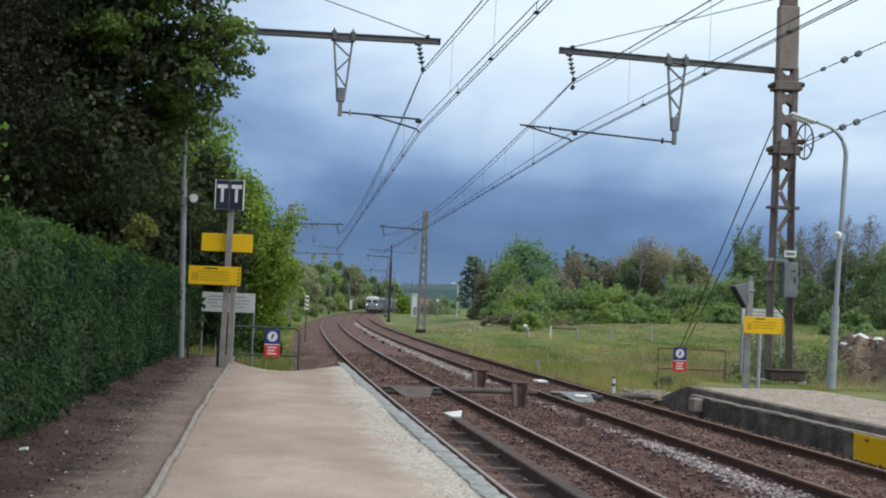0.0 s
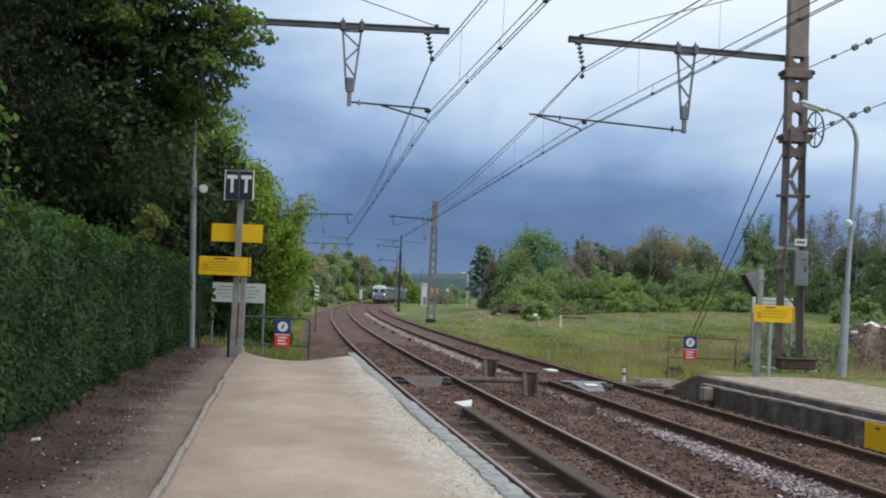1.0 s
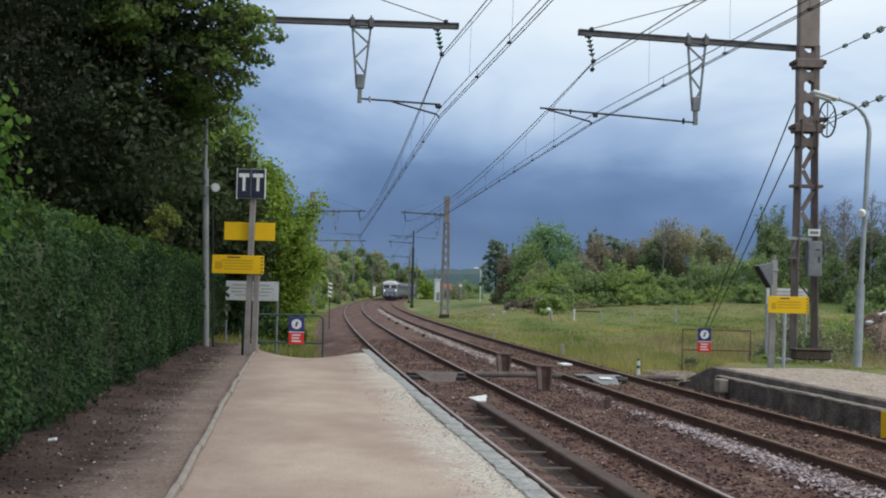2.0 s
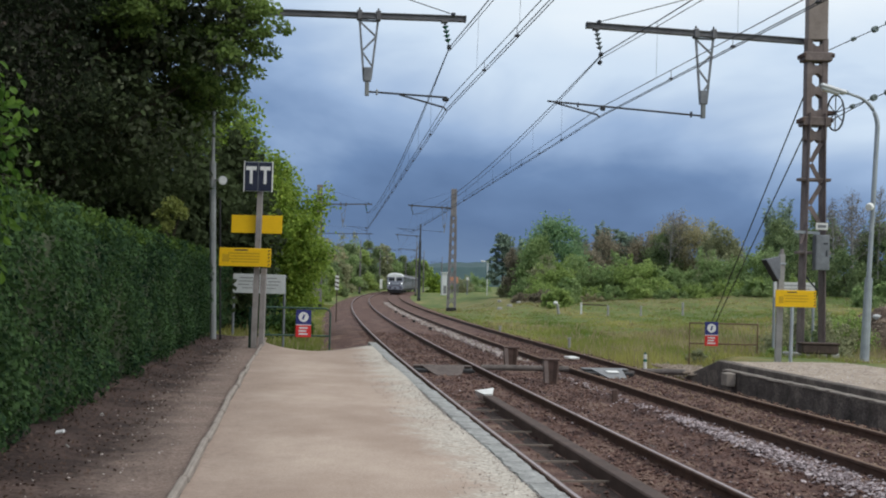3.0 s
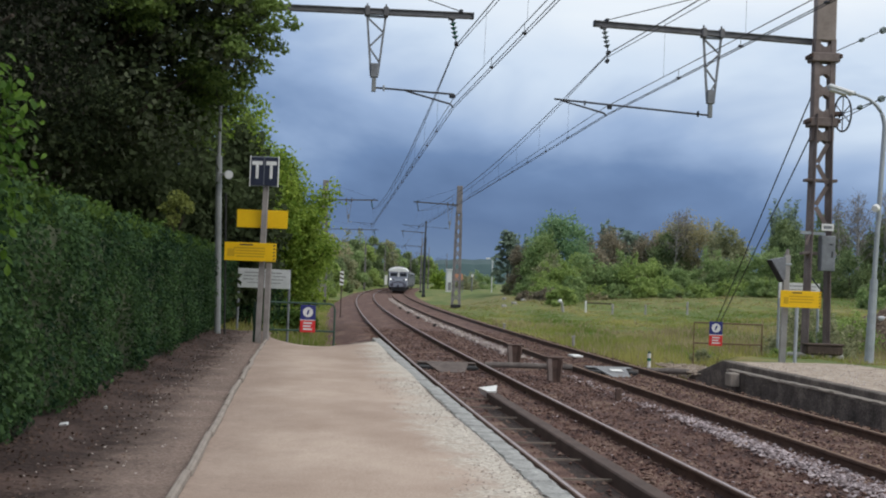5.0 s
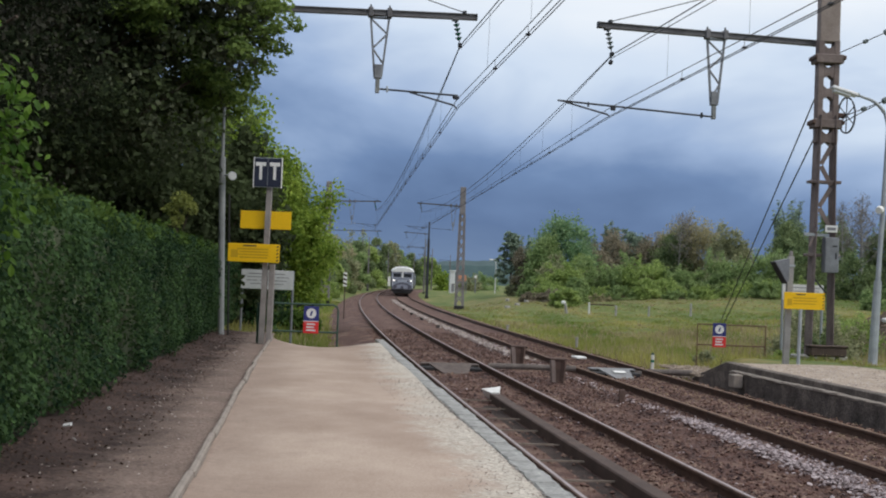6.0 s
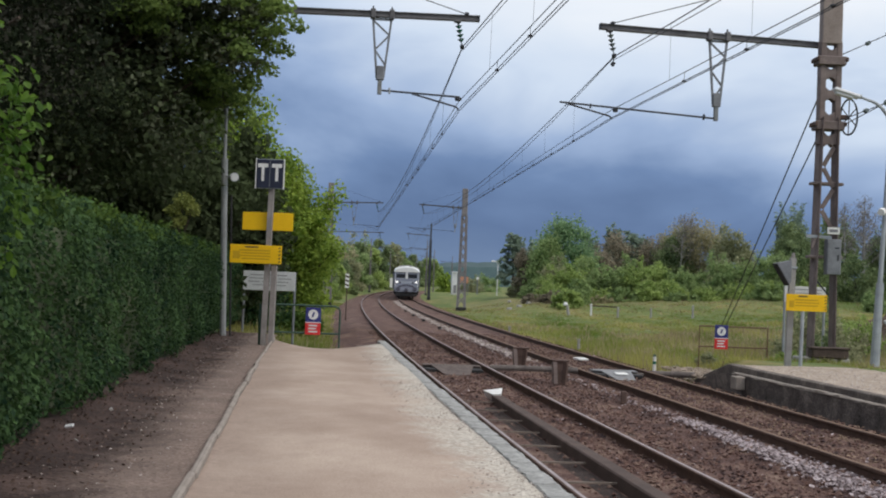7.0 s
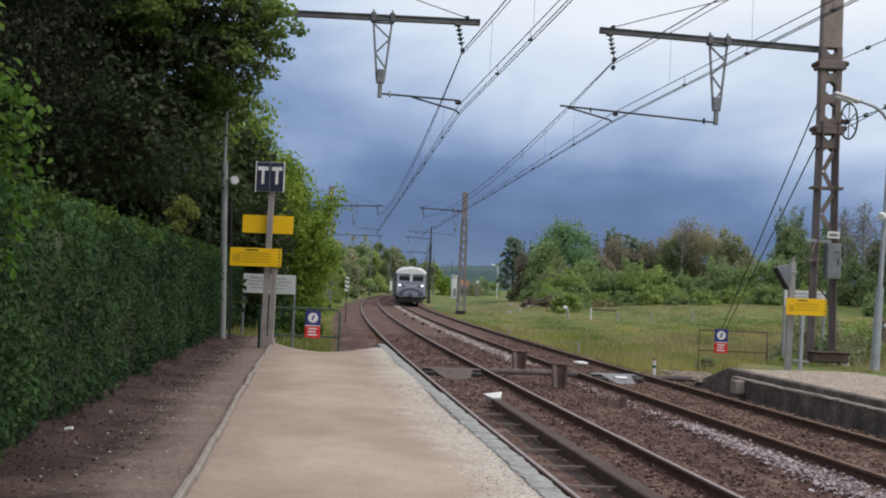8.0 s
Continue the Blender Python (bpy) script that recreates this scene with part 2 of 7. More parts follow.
BARK = mat("bark", (0.03, 0.022, 0.017), (0.10, 0.075, 0.06), 5, 30, 0.95, 0.7, depth=0.03)
GROUND = mat("rough_grass_ground", (0.052, 0.088, 0.012), (0.27, 0.20, 0.085), 0.33, 1.6, 0.95, 0.5, c=(0.105, 0.138, 0.033), depth=0.06, stretch=0.14)
add_edge(GROUND, (0.125, 0.115, 0.048), (0.215, 0.18, 0.085), 3.0, 0.22, 1.0)
GREY_MAST = mat("weathered_grey_mast", (0.12, 0.11, 0.115), (0.27, 0.25, 0.255), 2.2, 40, 0.75, 0.3)
RUBBLE = mat("brown_rubble", (0.12, 0.083, 0.064), (0.44, 0.34, 0.26), 2.5, 18, 0.95, 0.8, depth=0.05, island=0.5)
# woodland green with the distance haze mixed in as blue
HILL = mat("hazed_wooded_hill", (0.040, 0.070, 0.075), (0.065, 0.105, 0.105), 0.01, 0.06, 1.0, 0.0)
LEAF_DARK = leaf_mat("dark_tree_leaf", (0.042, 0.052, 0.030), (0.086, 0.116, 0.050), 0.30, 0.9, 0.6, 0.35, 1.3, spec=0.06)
# shade on the tree behind the hedge, put into its leaf colour
LEAF_SHADED = leaf_mat("shaded_tree_leaf", (0.013, 0.016, 0.0105), (0.024, 0.034, 0.018), 0.25, 1.0, 0.6, 0.25, 1.3, spec=0.0)
# light on the big crown's rim, put into a paler leaf colour
LEAF_LIT_RIM = leaf_mat("lit_rim_leaf", (0.068, 0.112, 0.036), (0.25, 0.345, 0.090), 0.50, 0.8, 0.8, 0.55, 1.6)
LEAF_DEEP = leaf_mat("deep_green_leaf", (0.105, 0.155, 0.068), (0.30, 0.362, 0.175), 0.45, 0.85, 0.35, 0.6, 1.5)
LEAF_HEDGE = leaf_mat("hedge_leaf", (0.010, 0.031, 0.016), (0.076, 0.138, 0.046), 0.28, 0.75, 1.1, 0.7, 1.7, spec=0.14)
LEAF_BRIGHT = leaf_mat("spring_leaf", (0.11, 0.195, 0.028), (0.41, 0.52, 0.095), 0.5, 0.7, 0.7)
LEAF_NEAR = leaf_mat("near_branch_leaf", (0.045, 0.105, 0.014), (0.15, 0.26, 0.034), 0.5, 0.55, 1.2)
# far-tree greens and needles, lightened and blued a little to carry distance haze
LEAF_MID = leaf_mat("mid_green_leaf", (0.155, 0.240, 0.092), (0.40, 0.490, 0.215), 0.5, 0.85, 0.3)
LEAF_OLIVE = leaf_mat("olive_leaf", (0.20, 0.22, 0.12), (0.44, 0.44, 0.26), 0.45, 0.85, 0.3)
LEAF_WILLOW = leaf_mat("blue_green_leaf", (0.105, 0.205, 0.100), (0.31, 0.435, 0.225), 0.5, 0.85, 0.3)
LEAF_FRESH = leaf_mat("fresh_bush_leaf", (0.190, 0.280, 0.080), (0.44, 0.530, 0.185), 0.5, 0.8, 0.4)
LEAF_PINE = leaf_mat("conifer_needles", (0.14, 0.195, 0.155), (0.34, 0.42, 0.32), 0.35, 0.9, 0.4, spec=0.08)
LEAF_RUSSET = leaf_mat("russet_budding_leaf", (0.21, 0.185, 0.138), (0.40, 0.355, 0.26), 0.5, 0.9, 0.4, spec=0.08)
LEAF_TWIG = leaf_mat("grey_bare_twig", (0.16, 0.145, 0.13), (0.32, 0.295, 0.27), 0.2, 0.95, 0.4, spec=0.06)
LEAF_BROWN = leaf_mat("budding_twig", (0.27, 0.250, 0.145), (0.48, 0.44, 0.27), 0.55, 0.9, 0.4, spec=0.08)
LEAF_YELLOW = leaf_mat("yellowing_leaf", (0.15, 0.18, 0.045), (0.34, 0.37, 0.11), 0.45, 0.7, 1.0)
GRASS = leaf_mat("grass_blade", (0.140, 0.198, 0.036), (0.40, 0.375, 0.125), 0.55, 0.9, 0.33, 0.2, 2.6, 0.14)
DRY_GRASS = leaf_mat("dry_grass_blade", (0.23, 0.185, 0.105), (0.46, 0.39, 0.235), 0.5, 0.9, 0.5, 0.5, 1.8)
LEAF_TOP = leaf_mat("paler_hedge_leaf", (0.035, 0.075, 0.014), (0.11, 0.175, 0.034), 0.4, 0.7, 0.9)
LITTER = leaf_mat("dead_leaf_litter", (0.05, 0.033, 0.027), (0.15, 0.10, 0.08), 0.1, 0.9, 1.0)
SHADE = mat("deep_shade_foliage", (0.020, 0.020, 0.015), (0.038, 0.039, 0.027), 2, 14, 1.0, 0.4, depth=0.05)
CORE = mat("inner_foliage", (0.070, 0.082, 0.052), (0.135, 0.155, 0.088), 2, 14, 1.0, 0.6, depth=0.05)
TRAIN_BODY = mat("stainless_train_body", (0.30, 0.325, 0.39), (0.46, 0.49, 0.56), 2.5, 30, 0.38, 0.05, metal=0.35)
# grime and the shade on the car sides, both in one dark colour
TRAIN_SIDE = mat("shaded_grimy_train_side", (0.075, 0.075, 0.085), (0.155, 0.155, 0.17), 2.5, 30, 0.6, 0.05)
TRAIN_ROOF = mat("white_train_roof", (0.62, 0.63, 0.63), (0.80, 0.80, 0.79), 2, 30, 0.55, 0.05)
TRAIN_BLUE = mat("slate_blue_train_nose", (0.20, 0.215, 0.275), (0.30, 0.32, 0.385), 2, 30, 0.45, 0.05)
TRAIN_GREY = mat("grimy_grey_train_roof", (0.10, 0.10, 0.108), (0.20, 0.20, 0.212), 2, 30, 0.7, 0.1)
TRAIN_DARK = mat("black_underframe", (0.012, 0.012, 0.014), (0.035, 0.033, 0.034), 3, 30, 0.8, 0.2)
TRAIN_BEAM = mat("dark_slate_train_beam", (0.055, 0.055, 0.075), (0.12, 0.12, 0.155), 3, 30, 0.6, 0.1)
TRAIN_GLASS = glass_mat("dark_cab_glass", (0.010, 0.012, 0.018), 0.3)
HEADLAMP = lamp_mat("lit_headlamp", (1.0, 0.97, 0.92), 1.4)
LAMP_GLASS = mat("milky_lamp_glass", (0.62, 0.64, 0.66), (0.78, 0.80, 0.82), 3, 30, 0.3, 0.0)
BRICK_ORANGE = mat("orange_plaster", (0.45, 0.20, 0.12), (0.58, 0.29, 0.19), 1, 20, 0.9, 0.1)


# ---- mesh helpers ----
def mesh_of(name, verts, faces, material):
    me = bpy.data.meshes.new(name)
    me.from_pydata([tuple(v) for v in verts], [], faces)
    me.materials.append(material)
    me.update()
    return me


def part(name, bm, material, parent=None, label=""):
    """Links a bmesh, or a finished mesh, as one object; a part when a parent is given."""
    if isinstance(bm, bpy.types.Mesh):
        me = bm
    else:
        me = bpy.data.meshes.new(name)
        bm.normal_update()
        bm.to_mesh(me)
        bm.free()
        me.materials.append(material)
    ob = new(name, me)
    if parent:
        ob.parent = parent
    if label:
        ob["label"] = label
    return ob


def thing(name, label, category, at=(0, 0, 0), turn=0.0, group="", kind=""):
    ob = new(name)
    ob.empty_display_size = 0.2
    ob.matrix_world = pose(*at, 0, 0, turn)
    return tagged(ob, label, category, group, kind)


def box(size, at=(0, 0, 0), bevel=0.01, turn=(0, 0, 0), bm=None):
    """A box with worn edges, centred on at."""
    made = bmesh.new()
    bmesh.ops.create_cube(made, size=1)
    bmesh.ops.scale(made, vec=size, verts=made.verts)
    if bevel:
        bmesh.ops.bevel(made, geom=made.edges[:], offset=min(bevel, min(size) * 0.45), segments=1, affect="EDGES")
    made.transform(pose(*at, *turn))
    return join(bm, made)


def join(bm, made):
    if bm is None:
        return made
    me = bpy.data.meshes.new("join")
    made.to_mesh(me)
    made.free()
    bm.from_mesh(me)
    bpy.data.meshes.remove(me)
    return bm


def tube(points, radius, sides=8, bm=None, end=None):
    """A round bar along points; end: its radius at the last point."""
    bm = bm or bmesh.new()
    pts = [Vector(p) for p in points]
    rings = []
    for i, p in enumerate(pts):
        d = (pts[min(i + 1, len(pts) - 1)] - pts[max(i - 1, 0)]).normalized()
        up = Vector((0, 0, 1)) if abs(d.z) < 0.9 else Vector((0, 1, 0))
        a = d.cross(up).normalized()
        b = d.cross(a).normalized()
        r = radius if end is None else radius + (end - radius) * i / (len(pts) - 1)
        rings.append([bm.verts.new(p + (a * math.cos(q) + b * math.sin(q)) * r) for q in (2 * math.pi * k / sides for k in range(sides))])
    for r0, r1 in zip(rings, rings[1:]):
        for k in range(sides):
            bm.faces.new((r0[k], r0[(k + 1) % sides], r1[(k + 1) % sides], r1[k]))
    bm.faces.new(rings[0])
    bm.faces.new(rings[-1][::-1])
    bmesh.ops.recalc_face_normals(bm, faces=bm.faces[:])
    return bm


def strut(a, b, w, h=None, bm=None):
    """A flat or square bar from a to b."""
    a, b = Vector(a), Vector(b)
    d = b - a
    m = Matrix.Translation((a + b) / 2) @ d.to_track_quat("Y", "Z").to_matrix().to_4x4()
    made = bmesh.new()
    bmesh.ops.create_cube(made, size=1)
    bmesh.ops.scale(made, vec=(w, d.length, h or w), verts=made.verts)
    made.transform(m)
    return join(bm, made)


def disc(radius, depth, at, axis=(0, 1, 0), sides=24, bm=None):
    a = Vector(axis).normalized() * depth / 2
    return tube([Vector(at) - a, Vector(at) + a], radius, sides, bm)


# ---- the line: both tracks follow one mid line, a long right-hand curve ----
def make_line():
    s = np.arange(-60.0, 520.01, 0.5)
    head = np.empty_like(s)
    near = s <= 215
    head[near] = -0.1139 + 5.976e-4 * s[near] - 5.08e-7 * s[near] ** 2
    k = 5.976e-4 - 2 * 5.08e-7 * 215
    h = head[near][-1]
    for i in np.flatnonzero(~near):
        k = min(k + 1.0e-5 * 0.5 * 1.0, 1.35e-3)
        h += k * 0.5
        head[i] = h
    dx, dy = np.sin(head), np.cos(head)
    x = np.r_[0, np.cumsum((dx[1:] + dx[:-1]) / 2 * 0.5)]
    y = np.r_[0, np.cumsum((dy[1:] + dy[:-1]) / 2 * 0.5)]
    i0 = int(np.argmin(abs(s)))
    return s, x - x[i0] + 4.4328, y - y[i0] + 5.0, head


LS, LX, LY, LH = make_line()


def on(s, o, z=0.0):
    """The place s metres along the line and o metres to the right of its mid line."""
    x, y, h = np.interp(s, LS, LX), np.interp(s, LS, LY), np.interp(s, LS, LH)
    return Vector((x + o * math.cos(h), y - o * math.sin(h), z))


def turn_at(s):
    return -math.degrees(np.interp(s, LS, LH))


def beside(x, y):
    """How far right of the mid line a place lies (arrays welcome)."""
    mx = np.interp(y, LY, LX)
    mh = np.interp(y, LY, LH)
    return (x - mx) * np.cos(mh)


TRACK_1, TRACK_2, HALF = -1.793, 1.793, 0.7535
PLAT = 0.45    # near platform above the rail heads


def ribbon(profile, s0, s1, step, material, name, close=False):
    """Sweeps a profile of (offset, height) along the line."""
    ss = np.arange(s0, s1 + 1e-6, step)
    verts, faces, k = [], [], len(profile)
    for s in ss:
        for o, z in profile:
            verts.append(on(s, o, z))
    rim = k if close else k - 1
    for i in range(len(ss) - 1):
        for j in range(rim):
            a, b = i * k + j, i * k + (j + 1) % k
            faces.append((a, a + k, b + k, b))
    if close:
        faces.append(tuple(range(k)))
        faces.append(tuple(range((len(ss) - 1) * k, len(ss) * k))[::-1])
    me = mesh_of(name, verts, faces, material)
    bm = bmesh.new()
    bm.from_mesh(me)
    bmesh.ops.recalc_face_normals(bm, faces=bm.faces[:])
    bm.to_mesh(me)
    bm.free()
    return me


# ---- ground ----
def smooth(t):
    t = np.clip(t, 0, 1)
    return t * t * (3 - 2 * t)


def ground_z(x, y):
    o = beside(x, y)
    z = np.full_like(o, -0.42)
    right = 1.75 * smooth((o - 4.6) / 40)
    left = 1.6 * smooth((-o - 4.2) / 6.5)
    z = z + np.where(o > 0, right, left)
    # the meadow climbs to the trees across it
    z = z + 0.85 * smooth((y - 84) / 26) * smooth((o - 5) / 7) * (1 - smooth((y - 150) / 60))
    # behind the near platform the garden lies level with it
    z = np.where((o < -5.5) & (y < 29), 0.18, z)
    # the far platform and its back
    far = smooth((o - 4.0) / 1.0) * smooth((31.5 - y) / 3.0)
    z = np.where(o > 3.6, z * (1 - far) + 0.27 * far, z)
    bump = 0.10 * np.sin(x * 0.7 + 1.3) * np.sin(y * 0.31) + 0.05 * np.sin(x * 1.9) * np.sin(y * 1.3 + 2)
    return z + bump * smooth((np.abs(o) - 6) / 6) * (y > 30)


def make_ground():
    xs = np.unique(np.r_[np.linspace(-2500, -60, 14), np.linspace(-60, -14, 24), np.linspace(-14, 16, 101), np.linspace(16, 70, 46), np.linspace(70, 2500, 16)])
    ys = np.unique(np.r_[np.linspace(-400, -20, 8), np.linspace(-20, 80, 151), np.linspace(80, 260, 91), np.linspace(260, 4200, 24)])
    gx, gy = np.meshgrid(xs, ys)
    gz = ground_z(gx, gy)
    verts = np.c_[gx.ravel(), gy.ravel(), gz.ravel()]
    w = len(xs)
    faces = [(j * w + i, j * w + i + 1, (j + 1) * w + i + 1, (j + 1) * w + i) for j in range(len(ys) - 1) for i in range(w - 1)]
    me = mesh_of("ground", verts.tolist(), faces, GROUND)
    o = beside(gx, gy)
    dry = smooth((gy - 92) / 10) * (1 - smooth((gy - 112) / 20)) * smooth((o - 4) / 4) + 0.8 * smooth((o - 7.2) / 2) * smooth((gy - 29) / 2) * (1 - smooth((gy - 40) / 8))
    me.attributes.new("edge", "FLOAT", "POINT").data.foreach_set("value", (-1.0 + 0.9 * dry).ravel().astype(np.float32))
    me.shade_smooth()
    tagged(part("ground", me, GROUND), "rough green meadow ground beside the railway", "ground", kind="structure")


make_ground()


def make_bed():
    prof = [(-4.9, -0.50), (-4.2, -0.38), (-3.3, -0.17), (-2.9, -0.125), (TRACK_1, -0.14), (-0.75, -0.125), (-0.35, -0.19), (0.35, -0.19), (0.75, -0.125), (TRACK_2, -0.14), (2.95, -0.125), (3.3, -0.17), (4.2, -0.40), (4.9, -0.55)]
    me = ribbon(prof, -40, 420, 1.0, BALLAST, "ballast_bed")
    tagged(part("ballast_bed", me, BALLAST), "brown stone ballast bed under both railway tracks", "ballast", kind="structure")


make_bed()


# ---- tracks ----
def rail_mesh(o, s0, s1, head):
    """A flat-bottomed rail; its running surface carries a second, brighter material."""
    p = [(-0.07, -0.172), (-0.07, -0.160), (-0.012, -0.140), (-0.010, -0.045), (-0.036, -0.034), (-0.036, -0.006), (-0.028, 0.0), (-0.017, 0.001), (0.017, 0.001), (0.028, 0.0), (0.036, -0.006), (0.036, -0.034), (0.010, -0.045), (0.012, -0.140), (0.07, -0.160), (0.07, -0.172)]
    me = ribbon([(o + a, z) for a, z in p], s0, s1, 2.0, RAIL_SIDE, "rail", close=True)
    me.materials.append(head)
    for poly in me.polygons:
        if poly.normal.z > 0.9 and poly.center.z > 0.0007:
            poly.material_index = 1
    return me


def make_tracks():
    sleeper = None
    for o, head, tag in ((TRACK_1, RAIL_HEAD, "railway track with worn bright rails on dark sleepers"), (TRACK_2, RUST_HEAD, "railway track with rusty rails on dark sleepers")):
        track = thing("railway_track", tag, "railway track", kind="structure")
        for side in (-HALF, HALF):
            part("rail", rail_mesh(o + side, -40, 420, head), None, track)
        for i in range(270):
            s = -6 + i * 0.645
            if sleeper is None:
                bm = box((2.5, 0.24, 0.14), (0, 0, 0), 0.015)
                sleeper = bpy.data.meshes.new("sleeper")
                bm.to_mesh(sleeper)
                bm.free()
                sleeper.materials.append(SLEEPER)
            ob = new("sleeper", sleeper)
            p = on(s, o, -0.222 + random.uniform(-0.010, 0.008))
            ob.matrix_world = pose(*p, random.uniform(-0.6, 0.6), random.uniform(-0.5, 0.5), turn_at(s) + random.uniform(-0.8, 0.8))
            ob.parent = track


make_tracks()


def stones(name, label, count, place, size, material):
    """Loose broken stones, many small blocks in one heap."""
    rng = np.random.default_rng(7 + count)
    base = np.array([(1, 0, 0), (-1, 0, 0), (0, 1, 0), (0, -1, 0), (0, 0, 1), (0, 0, -1)], float)
    tri = [(0, 2, 4), (2, 1, 4), (1, 3, 4), (3, 0, 4), (2, 0, 5), (1, 2, 5), (3, 1, 5), (0, 3, 5)]
    verts, faces = np.empty((count * 6, 3)), []
    for i in range(count):
        p = place(rng)
        r = size * rng.uniform(0.5, 1.5)
        v = base * rng.uniform(0.55, 1.1, (6, 1)) * r * np.array([1, 1, 0.6])
        a = rng.uniform(0, 6.28)
        c, s_ = math.cos(a), math.sin(a)
        v = v @ np.array([[c, -s_, 0], [s_, c, 0.3], [0, -0.3, 1]])
        verts[i * 6:i * 6 + 6] = v + np.array(p)
        faces += [tuple(i * 6 + k for k in t) for t in tri]
    me = mesh_of(name, verts.tolist(), faces, material)
    return tagged(part(name, me, material), label, "stones", kind="stuff")


def on_bed(rng):
    s = 2.5 + 40 * rng.random() ** 1.6 if rng.random() < 0.93 else rng.uniform(-8, 2.5)
    o = rng.uniform(-2.9, 3.25)
    if s < 14.7 and -2.5 < o < -1.9 and rng.random() < 0.8:
        o += 1.0
    z = -0.19 + 0.065 * min(1, abs(abs(o) - 0.0) / 0.8) if abs(o) < 0.8 else -0.13
    return on(s, o, z + rng.uniform(-0.01, 0.02))


stones("loose_ballast", "loose brown ballast stones between and around the rails", 30000, on_bed, 0.028, STONE)
stones("loose_ballast", "scattered paler stones among the brown ballast", 900, on_bed, 0.020, PALE_STONE)


def on_far(rng):
    s = 3 + 30 * rng.random() ** 1.5
    return on(s, rng.uniform(1.15, 3.3), -0.125 + rng.uniform(-0.01, 0.015))


stones("loose_ballast", "sandy tan stones strewn between the far rails", 3600, on_far, 0.022, FINES)


def pale_strip(rng):
    k = rng.random()
    s = 13.6 - 10.5 * (k / 0.66) ** 0.8 if k < 0.66 else (14 + 12 * rng.random() ** 1.5 if k < 0.70 else 27 + 20 * rng.random())
    w = 0.07 + 0.014 * max(0, 14 - s) if s < 14 else (0.09 if s < 26 else 0.16)
    return on(s, 0.64 + rng.normal(0, w) + 0.05 * (s < 14.5), -0.135 + rng.uniform(-0.01, 0.03))


def pale_far(rng):
    s = 26 + 90 * rng.random()
    return on(s, 0.60 + rng.normal(0, 0.12), -0.12 + rng.uniform(-0.01, 0.03))


stones("pale_ballast", "pale grey ballast ridge running along the far track", 2600, pale_far, 0.038, PALE_GRIT)
stones("pale_ballast", "newer pale grey ballast stones along the far track", 5600, pale_strip, 0.027, PALE_STONE)


# ---- near platform ----
def plat_end(o):
    """Where the near platform stops: its middle is worn back."""
    t = (o + 5.62) / (5.62 - 3.2)
    return 21.6 - 3.3 * math.sin(math.pi * min(max(t, 0), 1)) ** 0.75 + 0.9 * t


